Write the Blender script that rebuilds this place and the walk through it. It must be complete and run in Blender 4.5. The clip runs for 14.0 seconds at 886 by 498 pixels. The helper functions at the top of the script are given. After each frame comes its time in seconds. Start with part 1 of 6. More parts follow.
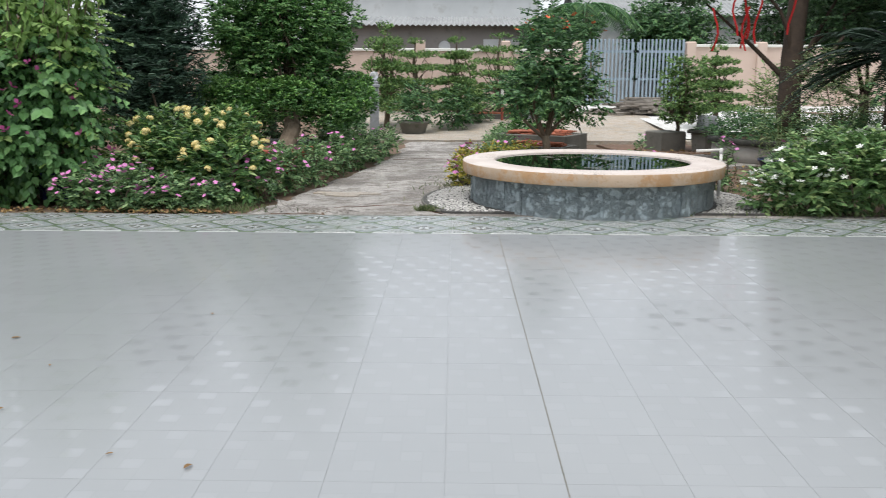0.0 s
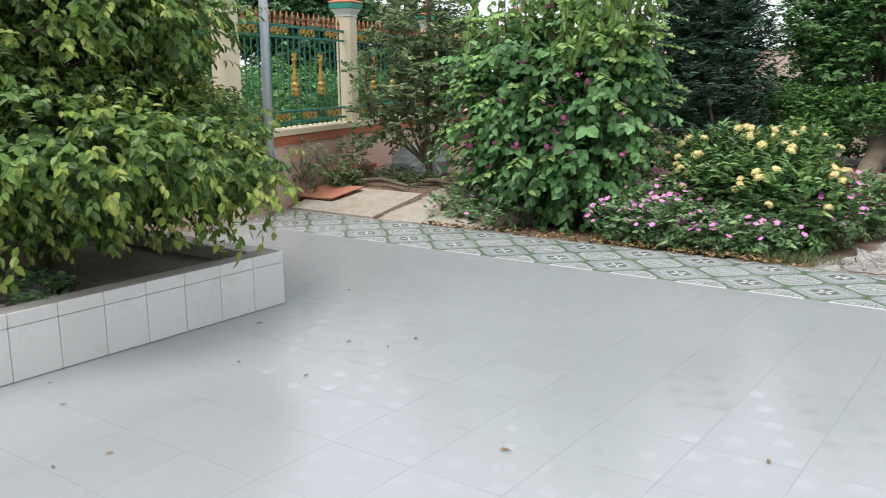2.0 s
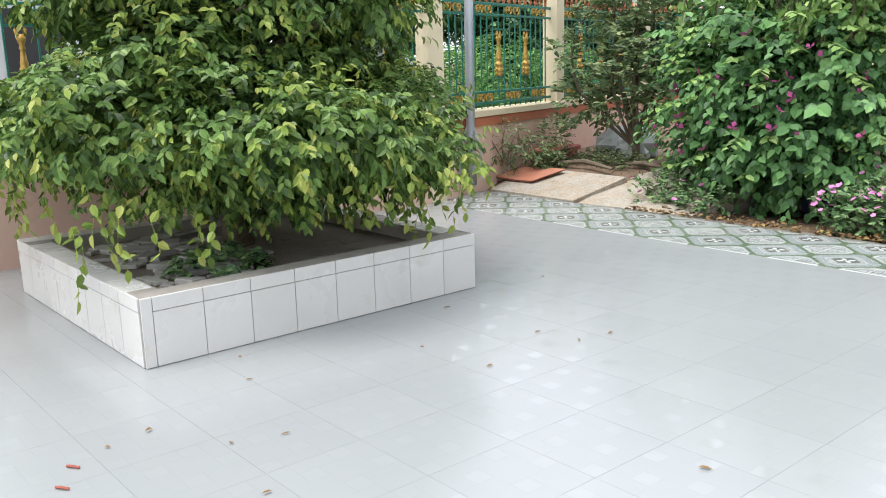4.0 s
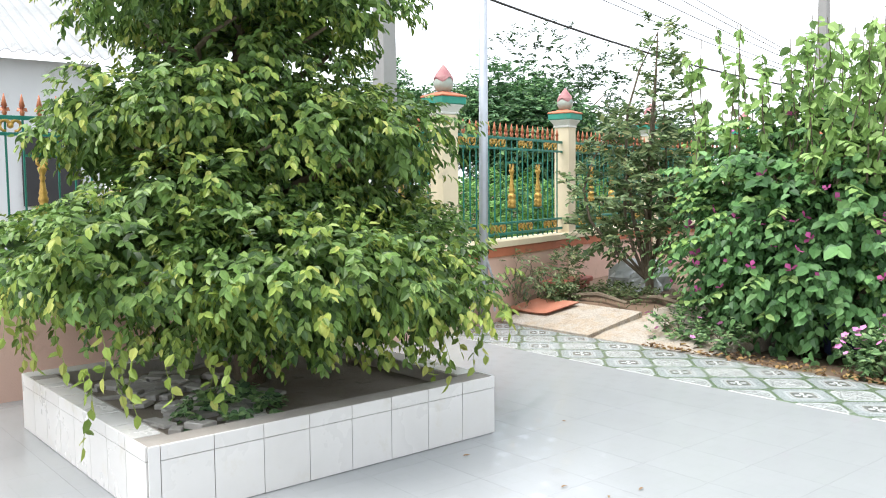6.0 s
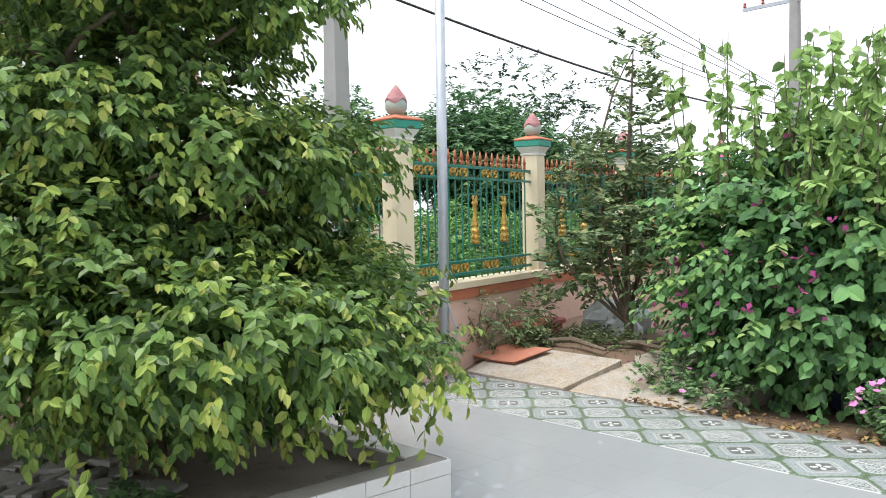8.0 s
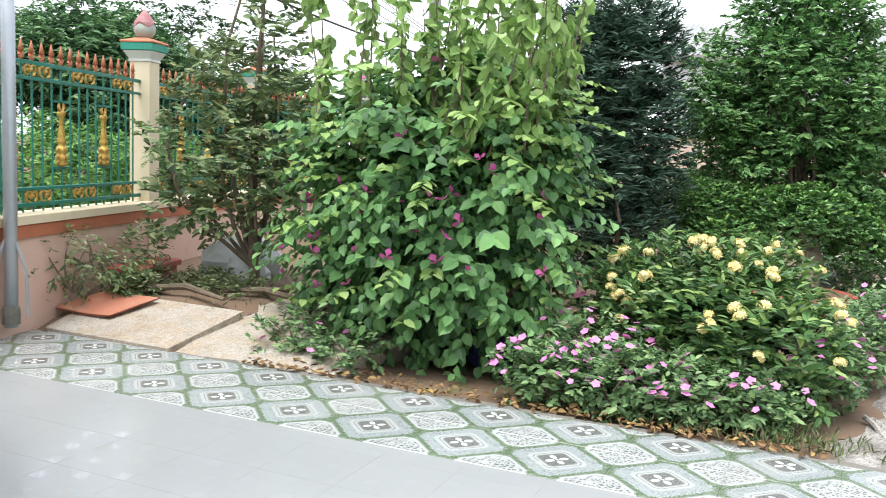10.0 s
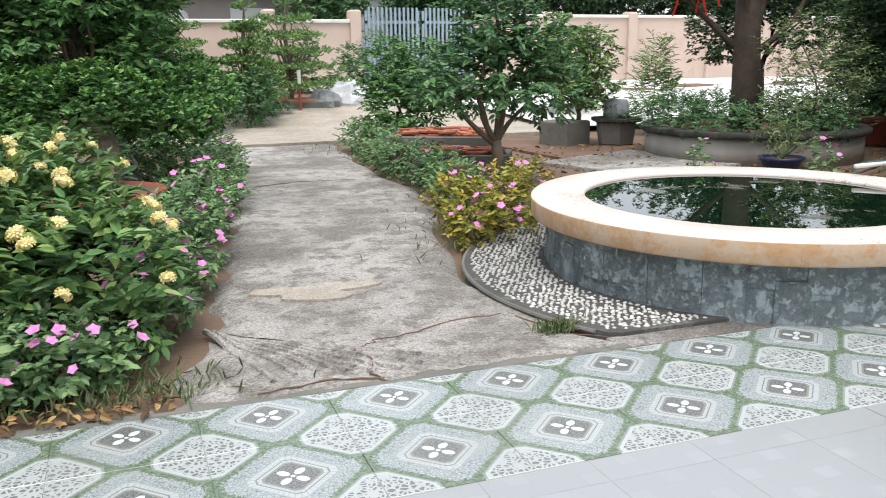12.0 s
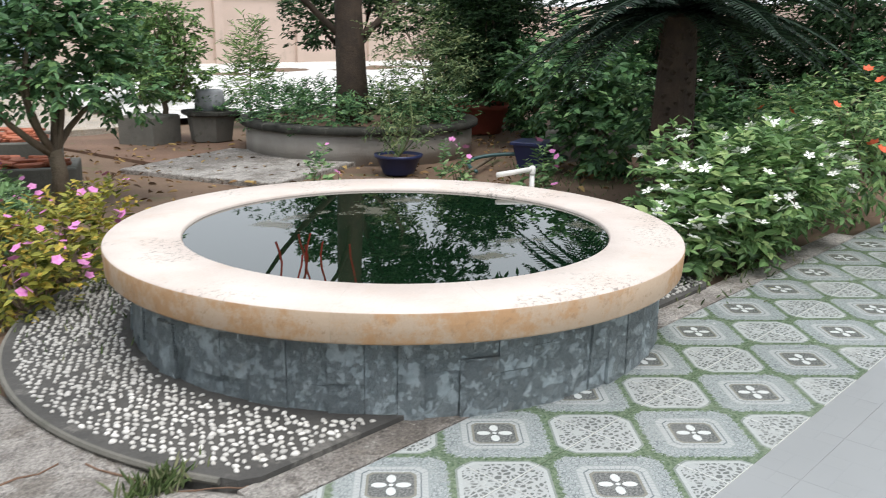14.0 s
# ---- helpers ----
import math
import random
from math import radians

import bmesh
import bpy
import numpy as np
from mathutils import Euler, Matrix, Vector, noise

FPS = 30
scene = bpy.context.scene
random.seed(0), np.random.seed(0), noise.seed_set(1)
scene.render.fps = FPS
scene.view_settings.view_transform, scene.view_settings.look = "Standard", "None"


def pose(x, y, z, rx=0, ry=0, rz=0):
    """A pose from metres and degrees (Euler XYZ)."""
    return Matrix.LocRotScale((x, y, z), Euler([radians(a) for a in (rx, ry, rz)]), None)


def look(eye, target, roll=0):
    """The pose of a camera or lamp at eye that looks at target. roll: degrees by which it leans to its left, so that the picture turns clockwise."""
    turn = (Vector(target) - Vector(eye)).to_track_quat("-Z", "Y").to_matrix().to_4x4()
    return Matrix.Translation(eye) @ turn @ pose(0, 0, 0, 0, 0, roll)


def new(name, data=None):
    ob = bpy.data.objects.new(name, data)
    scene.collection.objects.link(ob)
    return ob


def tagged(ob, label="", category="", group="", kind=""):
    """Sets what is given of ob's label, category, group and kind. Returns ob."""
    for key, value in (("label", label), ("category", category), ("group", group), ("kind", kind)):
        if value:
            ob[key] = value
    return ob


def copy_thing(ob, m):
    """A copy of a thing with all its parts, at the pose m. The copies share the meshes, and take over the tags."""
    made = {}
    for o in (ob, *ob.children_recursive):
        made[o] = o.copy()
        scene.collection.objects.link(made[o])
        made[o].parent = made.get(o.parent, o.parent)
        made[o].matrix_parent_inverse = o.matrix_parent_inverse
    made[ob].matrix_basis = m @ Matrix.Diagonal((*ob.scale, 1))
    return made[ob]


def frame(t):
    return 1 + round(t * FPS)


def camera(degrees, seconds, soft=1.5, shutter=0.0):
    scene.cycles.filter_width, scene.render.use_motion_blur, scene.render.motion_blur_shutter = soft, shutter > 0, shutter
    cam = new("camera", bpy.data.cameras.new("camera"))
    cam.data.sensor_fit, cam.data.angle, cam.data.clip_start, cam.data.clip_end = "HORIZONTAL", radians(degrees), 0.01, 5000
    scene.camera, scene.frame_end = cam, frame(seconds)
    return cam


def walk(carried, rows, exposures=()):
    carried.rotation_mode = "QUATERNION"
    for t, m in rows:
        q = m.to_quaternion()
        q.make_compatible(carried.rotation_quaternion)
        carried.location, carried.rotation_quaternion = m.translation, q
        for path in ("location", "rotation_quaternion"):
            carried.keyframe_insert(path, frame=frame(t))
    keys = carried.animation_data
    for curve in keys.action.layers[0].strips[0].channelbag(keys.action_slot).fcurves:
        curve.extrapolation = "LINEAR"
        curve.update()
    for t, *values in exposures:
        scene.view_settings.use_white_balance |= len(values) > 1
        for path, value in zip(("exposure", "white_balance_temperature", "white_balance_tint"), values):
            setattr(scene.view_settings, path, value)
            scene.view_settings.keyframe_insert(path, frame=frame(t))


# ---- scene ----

# the walk: seconds, eye, point looked at, lean
PATH = [
    (0, (1.264, -1.424, 1.316), (1.239, 0.536, 0.92), 0.3),
    (0.5, (1.096, -0.989, 1.321), (0.711, 0.937, 0.948), 1.0),
    (1, (0.949, -0.579, 1.399), (0.281, 1.271, 1.037), 1.7),
    (1.5, (0.916, -0.316, 1.412), (-0.007, 1.408, 0.995), 1.1),
    (2, (0.705, 0.054, 1.436), (-0.448, 1.638, 1.04), -0.6),
    (2.5, (0.517, 0.265, 1.392), (-0.906, 1.605, 0.969), -1.9),
    (2.7, (0.481, 0.277, 1.366), (-0.995, 1.558, 0.937), -2.5),
    (4.8, (0.601, 0.343, 1.422), (-0.906, 1.586, 0.991), -1.1),
    (5, (0.589, 0.351, 1.438), (-0.922, 1.587, 1.002), -0.9),
    (5.5, (0.497, 0.362, 1.426), (-1.029, 1.613, 1.095), -1.1),
    (6, (0.385, 0.322, 1.49), (-1.141, 1.606, 1.339), -0.6),
    (6.5, (0.143, 0.448, 1.535), (-1.404, 1.715, 1.506), -0.5),
    (7, (0.078, 0.73, 1.501), (-1.515, 1.939, 1.514), -1.5),
    (7.2, (0.03, 0.802, 1.484), (-1.563, 2.01, 1.48), -1.6),
    (9.3, (-0.868, 1.613, 1.565), (-1.906, 3.312, 1.367), 1.5),
    (9.5, (-0.912, 1.73, 1.541), (-1.877, 3.47, 1.333), 1.9),
    (10, (-0.906, 2.112, 1.457), (-1.717, 3.926, 1.23), 2.3),
    (10.5, (-0.98, 2.459, 1.373), (-1.502, 4.368, 1.086), 1.9),
    (11, (-1.057, 2.733, 1.371), (-1.121, 4.698, 1.006), 0.8),
    (11.5, (-0.986, 3.121, 1.337), (-0.641, 5.042, 0.901), 0.2),
    (12, (-0.932, 3.446, 1.341), (-0.249, 5.271, 0.89), -0.5),
    (12.5, (-0.883, 3.733, 1.375), (0.012, 5.452, 0.88), 0.0),
    (13, (-0.623, 4.144, 1.358), (0.402, 5.779, 0.831), 1.4),
    (13.5, (-0.437, 4.529, 1.347), (0.732, 6.041, 0.758), 1.4),
    (14, (-0.161, 4.761, 1.364), (1.263, 6.078, 0.875), 0.9),
]
cam = camera(54.5, 14.0, soft=1.0, shutter=0.1)
walk(cam, [(t, look(eye, aim, lean)) for t, eye, aim, lean in PATH],
     exposures=[(t, e, 6420, 11) for t, e in ((0.0, 0.54), (1.5, 0.71), (2.7, 1.1), (5.0, 1.33), (6.0, 1.54), (6.5, 1.42), (7.0, 1.18), (9.4, 1.24), (10.0, 1.42), (10.5, 1.62), (11.1, 1.28), (11.5, 0.93), (12.0, 0.87), (14.0, 0.72))])

# ---- overcast daylight ----
world = bpy.data.worlds.new("world")
scene.world = world
world.use_nodes = True
wt = world.node_tree
sky = wt.nodes.new("ShaderNodeTexSky")
sky.sky_type, sky.sun_disc = "NISHITA", False
sky.sun_elevation, sky.sun_rotation = radians(70), radians(196)
sky.air_density, sky.dust_density = 1.0, 4.0
cloud = wt.nodes.new("ShaderNodeMix")
cloud.data_type = "RGBA"
cloud.inputs[0].default_value = 0.8
cloud.inputs[7].default_value = (7.0, 7.3, 7.6, 1)
wt.links.new(sky.outputs[0], cloud.inputs[6])
wt.links.new(cloud.outputs[2], wt.nodes["Background"].inputs[0])
wt.nodes["Background"].inputs[1].default_value = 0.11
sun = new("sun", bpy.data.lights.new("sun", "SUN"))
sun.data.energy, sun.data.angle, sun.data.color = 1.5, radians(35), (1.0, 0.97, 0.92)
sun.matrix_world = look((0, 0, 20), (2.0, 7.0, 0))

# ---- node and mesh helpers ----
RNG = np.random.default_rng(7)
DENSE = 1.4  # twigs per crown, over the counts given below


class Nodes:
    """A material under construction."""

    def __init__(self, name):
        self.mat = bpy.data.materials.new(name)
        self.mat.use_nodes = True
        self.tree = self.mat.node_tree
        self.bsdf = self.tree.nodes["Principled BSDF"]
        self.out = self.tree.nodes["Material Output"]
        self.coord = self.tree.nodes.new("ShaderNodeTexCoord").outputs["Object"]
        self.world = self.tree.nodes.new("ShaderNodeNewGeometry")

    def put(self, socket, value):
        if hasattr(value, "is_linked"):
            self.tree.links.new(value, socket)
        elif isinstance(value, tuple) and len(value) == 3 and len(socket.default_value) == 4:
            socket.default_value = (*value, 1)
        else:
            socket.default_value = value

    def math(self, op, a, b=0.0, c=0.0):
        n = self.tree.nodes.new("ShaderNodeMath")
        n.operation = op
        for s, v in zip(n.inputs, (a, b, c)):
            self.put(s, v)
        return n.outputs[0]

    def noise(self, scale, detail=4.0, rough=0.55, where=None):
        n = self.tree.nodes.new("ShaderNodeTexNoise")
        self.put(n.inputs["Vector"], where or self.coord)
        n.inputs["Scale"].default_value, n.inputs["Detail"].default_value, n.inputs["Roughness"].default_value = scale, detail, rough
        return n.outputs["Fac"]

    def voronoi(self, scale, feature="F1", out="Distance", where=None):
        n = self.tree.nodes.new("ShaderNodeTexVoronoi")
        n.feature = feature
        self.put(n.inputs["Vector"], where or self.coord)
        n.inputs["Scale"].default_value = scale
        return n.outputs[out]

    def ramp(self, value, low, high):
        n = self.tree.nodes.new("ShaderNodeMapRange")
        n.interpolation_type = "SMOOTHSTEP"
        self.put(n.inputs["Value"], value)
        n.inputs["From Min"].default_value, n.inputs["From Max"].default_value = low, high
        return n.outputs["Result"]

    def mix(self, fac, a, b):
        n = self.tree.nodes.new("ShaderNodeMix")
        n.data_type = "RGBA"
        self.put(n.inputs[0], fac), self.put(n.inputs[6], a), self.put(n.inputs[7], b)
        return n.outputs[2]

    def scaled(self, colour, factor):
        n = self.tree.nodes.new("ShaderNodeHueSaturation")
        self.put(n.inputs["Color"], colour), self.put(n.inputs["Value"], factor)
        return n.outputs[0]

    def random(self, piece=True):
        if piece:
            return self.tree.nodes.new("ShaderNodeObjectInfo").outputs["Random"]
        return self.world.outputs["Random Per Island"]

    def bump(self, height, strength, distance=0.01):
        n = self.tree.nodes.new("ShaderNodeBump")
        self.put(n.inputs["Height"], height)
        n.inputs["Strength"].default_value, n.inputs["Distance"].default_value = strength, distance
        self.tree.links.new(n.outputs[0], self.bsdf.inputs["Normal"])

    def finish(self, colour, rough=0.6, metal=0.0, spec=0.5):
        self.put(self.bsdf.inputs["Base Color"], colour)
        self.put(self.bsdf.inputs["Roughness"], rough)
        self.put(self.bsdf.inputs["Metallic"], metal)
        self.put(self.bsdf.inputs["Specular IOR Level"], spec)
        return self.mat


def plain(name, a, b, rough=0.6, metal=0.0, big=3.0, fine=60.0, bump=0.15, piece=0.0, where="object", spec=0.5, stain=None):
    """A surface of two tones: broad stains, fine grain, relief; piece: how far the pieces differ."""
    n = Nodes(name)
    w = n.world.outputs["Position"] if where == "world" else None
    broad, grain = n.noise(big, 5, 0.6, w), n.noise(fine, 3, 0.6, w)
    f = n.math("ADD", n.math("MULTIPLY", n.ramp(broad, 0.3, 0.7), 0.65), n.math("MULTIPLY", grain, 0.35))
    col = n.mix(f, a, b)
    if stain:
        col = n.mix(n.math("MULTIPLY", n.ramp(n.noise(big * 2.3, 6, 0.7, w), 0.55, 0.72), 0.7), col, stain)
    if piece:
        col = n.scaled(col, n.math("ADD", 1 - piece / 2, n.math("MULTIPLY", n.random(), piece)))
    n.bump(n.math("ADD", grain, n.math("MULTIPLY", broad, 0.5)), bump)
    return n.finish(col, n.math("ADD", rough - 0.08, n.math("MULTIPLY", broad, 0.16)), metal, spec)


def leafy(name, dark, mid, light, gloss=0.4, thin=0.25):
    """Leaves: each one takes its own tone between three greens, and lets some light through."""
    n = Nodes(name)
    r = n.random(False)
    dark = tuple(0.55 * c for c in dark)
    col = n.mix(n.ramp(r, 0.0, 0.6), dark, mid)
    col = n.mix(n.ramp(r, 0.62, 1.0), col, light)
    col = n.scaled(col, n.math("ADD", 0.8, n.math("MULTIPLY", n.noise(1.7, 3), 0.4)))
    n.bump(n.noise(140, 2), 0.1)
    n.finish(col, gloss + 0.04, 0.0, 0.3)
    tr = n.tree.nodes.new("ShaderNodeBsdfTranslucent")
    n.put(tr.inputs[0], n.scaled(col, 1.25))
    ms = n.tree.nodes.new("ShaderNodeMixShader")
    ms.inputs[0].default_value = 0.5 * thin
    n.tree.links.new(n.bsdf.outputs[0], ms.inputs[1])
    n.tree.links.new(tr.outputs[0], ms.inputs[2])
    n.tree.links.new(ms.outputs[0], n.out.inputs[0])
    return n.mat


class Geo:
    """Collects faces for one mesh."""

    def __init__(self):
        self.v, self.f, self.n = [], [], 0

    def add(self, verts, faces):
        verts = np.asarray(verts, float).reshape(-1, 3)
        self.v.append(verts)
        self.f += [tuple(int(i) + self.n for i in f) for f in faces]
        self.n += len(verts)
        return self

    def box(self, x0, y0, z0, x1, y1, z1, c=0.0, turn=0.0, tilt=0.0):
        """A box with its upper edges cut by c, turned about its middle."""
        c = min(c, (x1 - x0) / 2.2, (y1 - y0) / 2.2, (z1 - z0) / 1.1)
        o = [(x0, y0, z0), (x1, y0, z0), (x1, y1, z0), (x0, y1, z0)]
        if c > 0:
            m = [(x, y, z1 - c) for x, y, _ in o]
            t = [(x0 + c, y0 + c, z1), (x1 - c, y0 + c, z1), (x1 - c, y1 - c, z1), (x0 + c, y1 - c, z1)]
            v, k = o + m + t, 3
        else:
            v, k = o + [(x, y, z1) for x, y, _ in o], 2
        faces = [(3, 2, 1, 0), tuple(range(4 * k - 4, 4 * k))]
        for j in range(k - 1):
            faces += [(4 * j + i, 4 * j + (i + 1) % 4, 4 * j + 4 + (i + 1) % 4, 4 * j + 4 + i) for i in range(4)]
        v = np.array(v)
        if turn or tilt:
            mid = np.array([(x0 + x1) / 2, (y0 + y1) / 2, (z0 + z1) / 2])
            v = (v - mid) @ np.array(Euler((radians(tilt), 0, radians(turn))).to_matrix()).T + mid
        return self.add(v, faces)

    def lathe(self, profile, at=(0, 0, 0), seg=24, wob=0.0):
        """A turned shape from (radius, height) pairs, closed at both ends."""
        a = np.linspace(0, 2 * np.pi, seg, endpoint=False)
        w = 1 + wob * np.sin(3 * a + 1) * np.cos(2 * a)
        v = np.concatenate([np.stack([r * w * np.cos(a), r * w * np.sin(a), 0 * a + z], 1) for r, z in profile]) + at
        f = [(j * seg + i, j * seg + (i + 1) % seg, (j + 1) * seg + (i + 1) % seg, (j + 1) * seg + i) for j in range(len(profile) - 1) for i in range(seg)]
        f += [tuple(range(seg - 1, -1, -1)), tuple(range((len(profile) - 1) * seg, len(profile) * seg))]
        return self.add(v, f)

    def tube(self, points, radii, seg=8):
        p = np.asarray(points, float)
        r = np.broadcast_to(np.asarray(radii, float), (len(p),))
        d = np.gradient(p, axis=0)
        d /= np.linalg.norm(d, axis=1, keepdims=True) + 1e-9
        ref = np.where(np.abs(d[:, 2:3]) > 0.9, [[1.0, 0, 0]], [[0, 0, 1.0]])
        s = np.cross(d, ref)
        s /= np.linalg.norm(s, axis=1, keepdims=True)
        u = np.cross(s, d)
        a = np.linspace(0, 2 * np.pi, seg, endpoint=False)
        v = (p[:, None] + r[:, None, None] * (np.cos(a)[None, :, None] * s[:, None] + np.sin(a)[None, :, None] * u[:, None])).reshape(-1, 3)
        f = [(j * seg + i, j * seg + (i + 1) % seg, (j + 1) * seg + (i + 1) % seg, (j + 1) * seg + i) for j in range(len(p) - 1) for i in range(seg)]
        f += [tuple(range(seg - 1, -1, -1)), tuple(range((len(p) - 1) * seg, len(p) * seg))]
        return self.add(v, f)

    def leaves(self, at, way, face, length, width, fold=0.12, curl=0.1):
        """Pointed, folded leaves: places, directions, upper sides."""
        n = len(at)
        if not n:
            return self
        way = way / (np.linalg.norm(way, axis=1, keepdims=True) + 1e-9)
        side = np.cross(way, face)
        side /= np.linalg.norm(side, axis=1, keepdims=True) + 1e-9
        up = np.cross(side, way)
        L, W = np.broadcast_to(length, (n,))[:, None], np.broadcast_to(width, (n,))[:, None]
        lift = up * W * fold
        v = np.stack([at, at + way * L * 0.26 - side * W * 0.44 + lift, at + way * L * 0.64 - side * W * 0.40 + lift - up * L * curl * 0.4, at + way * L - up * L * curl,
                      at + way * L * 0.64 + side * W * 0.40 + lift - up * L * curl * 0.4, at + way * L * 0.26 + side * W * 0.44 + lift], 1).reshape(-1, 3)
        b = np.arange(n)[:, None] * 6
        q = np.concatenate([b + [0, 3, 2, 1], b + [0, 5, 4, 3]])
        self.v.append(v)
        self.f += [tuple(r) for r in (q + self.n).tolist()]
        self.n += len(v)
        return self

    def mesh(self, name, mat=None, smooth=False):
        me = bpy.data.meshes.new(name)
        me.from_pydata(np.concatenate(self.v).tolist() if self.v else [], [], self.f)
        if smooth:
            me.polygons.foreach_set("use_smooth", [True] * len(me.polygons))
        if mat:
            me.materials.append(mat)
        me.update()
        return me


def thing(name, label, category, at=(0, 0, 0), turn=0.0, group="", kind=""):
    ob = tagged(new(name), label, category, group, kind)
    ob.matrix_basis = pose(*at, 0, 0, turn)
    return ob


def part(name, geo, mat, parent, label="", smooth=False):
    """One mesh under a thing or a part; geo is a Geo or a finished mesh that is shared."""
    ob = new(name, geo if isinstance(geo, bpy.types.Mesh) else geo.mesh(name, mat, smooth))
    ob.parent = parent
    if label:
        ob["label"] = label
    return ob


def single(name, geo, mat, label, category, kind="", group="", smooth=False):
    return tagged(new(name, geo.mesh(name, mat, smooth)), label, category, group, kind)


def unit(n):
    v = RNG.normal(size=(n, 3))
    return v / np.linalg.norm(v, axis=1, keepdims=True)


def lumps(p, seed, size=2.0):
    """Smooth unevenness for rows of points, about -1 to 1."""
    q = p * size + seed * 3.7
    return (np.sin(q[:, 0] * 1.9 + np.sin(q[:, 1] * 1.3)) + np.sin(q[:, 1] * 2.3 + np.sin(q[:, 2] * 1.7)) + np.sin(q[:, 2] * 2.9 + np.sin(q[:, 0] * 1.1))) / 3


def sprigs(geo, blobs, count, k=6, span=0.16, leaf=(0.07, 0.032), droop=0.4, spread=0.9, inner=0.25, seed=1.0, upturn=0.5, rough=0.22, hang=0.0):
    """Fills a crown: twigs over and inside lumpy balls (x, y, z, rx, ry, rz), each with k leaves in turn along it."""
    size = np.array([b[3] * b[4] + b[4] * b[5] + b[3] * b[5] for b in blobs])
    for b, share in zip(blobs, size / size.sum()):
        n = max(3, int(DENSE * count * share))
        u = unit(n)
        r = 1 - np.abs(RNG.normal(0, 0.09, n))
        deep = RNG.random(n) < inner
        r[deep] = RNG.uniform(0.35, 0.85, deep.sum())
        r *= 1 + rough * lumps(u, seed + b[0], 2.2)
        p = np.array(b[:3]) + u * r[:, None] * b[3:6]
        axis = u * 0.9 + RNG.normal(0, 0.45, (n, 3)) + np.array([0, 0, upturn - droop])
        axis /= np.linalg.norm(axis, axis=1, keepdims=True)
        j = np.tile(np.arange(k), n)
        pp, aa = np.repeat(p, k, 0), np.repeat(axis, k, 0)
        s = np.cross(aa, np.array([0, 0, 1.0])) + 1e-4
        s /= np.linalg.norm(s, axis=1, keepdims=True)
        sign = np.where(j % 2 == 0, 1.0, -1.0)[:, None]
        bend = ((j / k) ** 2)[:, None] * np.array([0, 0, -droop * span * 0.8])
        at = pp + aa * (j / k * span)[:, None] + bend
        way = aa * 0.65 + s * sign * spread + RNG.normal(0, 0.25, at.shape) + np.array([0, 0, -droop])
        face = np.array([0, 0, 1.0]) + np.repeat(u, k, 0) * 0.5 + RNG.normal(0, 0.35, at.shape)
        if hang:
            out = np.repeat(u, k, 0)
            way = way * (1 - hang) + hang * (np.array([0, 0, -0.95]) + out * 0.4 + RNG.normal(0, 0.38, at.shape))
            face = face * (1 - hang) + hang * (out * [1, 1, 0.3] * 1.2 + [0, 0, 0.5] + RNG.normal(0, 0.3, at.shape))
        scale = RNG.uniform(0.7, 1.15, len(at)) * np.where(np.repeat(deep, k), 1.45, 1.0)
        geo.leaves(at, way, face, leaf[0] * scale, leaf[1] * scale, 0.15, 0.12)
    return geo


def lumpy(geo, x, y, z, rx, ry, rz, seed, uneven=0.2, seg=16, rings=10):
    """An uneven rounded stone."""
    th, ph = np.linspace(0, 2 * np.pi, seg, endpoint=False), np.linspace(0.06, np.pi - 0.06, rings)
    u = np.array([(math.sin(p) * math.cos(t), math.sin(p) * math.sin(t), -math.cos(p)) for p in ph for t in th])
    r = 1 + uneven * lumps(u, seed, 2.6) + 0.4 * uneven * lumps(u, seed + 1, 6.0)
    f = [(j * seg + i, j * seg + (i + 1) % seg, (j + 1) * seg + (i + 1) % seg, (j + 1) * seg + i) for j in range(rings - 1) for i in range(seg)]
    f += [tuple(range(seg - 1, -1, -1)), tuple(range((rings - 1) * seg, rings * seg))]
    return geo.add(u * r[:, None] * [rx, ry, rz] + [x, y, z], f)


def limbs(geo, base, tips, r0, r1=0.008, seg=6, bow=0.15):
    """Tapered branches from one place to several ends."""
    base = np.array(base, float)
    for tip in tips:
        tip = np.array(tip, float)
        t = np.linspace(0, 1, 6)[:, None]
        side = RNG.normal(0, 1, 3) * bow * np.linalg.norm(tip - base)
        pts = base + (tip - base) * t + np.sin(t * np.pi) * side * [1, 1, 0.3]
        geo.tube(pts, np.linspace(r0, r1, 6), seg)
    return geo


def blossom(petals, size, cup=0.2, width=0.5):
    """An open flower of so many petals, facing up."""
    g = Geo()
    for i in range(petals):
        a = 2 * np.pi * i / petals
        d, s = np.array([np.cos(a), np.sin(a), cup]), np.array([-np.sin(a), np.cos(a), 0])
        w = size * width
        g.add([[0, 0, 0], d * size * 0.6 + s * w / 2, d * size, d * size * 0.6 - s * w / 2], [(0, 3, 2, 1)])
    return g


def strewn(name, mesh, parent, places, lo=0.8, hi=1.2, tilt=40):
    """Copies of one small mesh as parts, at places, each turned its own way."""
    for p in places:
        ob = new(name, mesh)
        ob.parent = parent
        ob.matrix_basis = pose(*p, RNG.uniform(-tilt, tilt), RNG.uniform(-tilt, tilt), RNG.uniform(0, 360)) @ Matrix.Scale(RNG.uniform(lo, hi), 4)


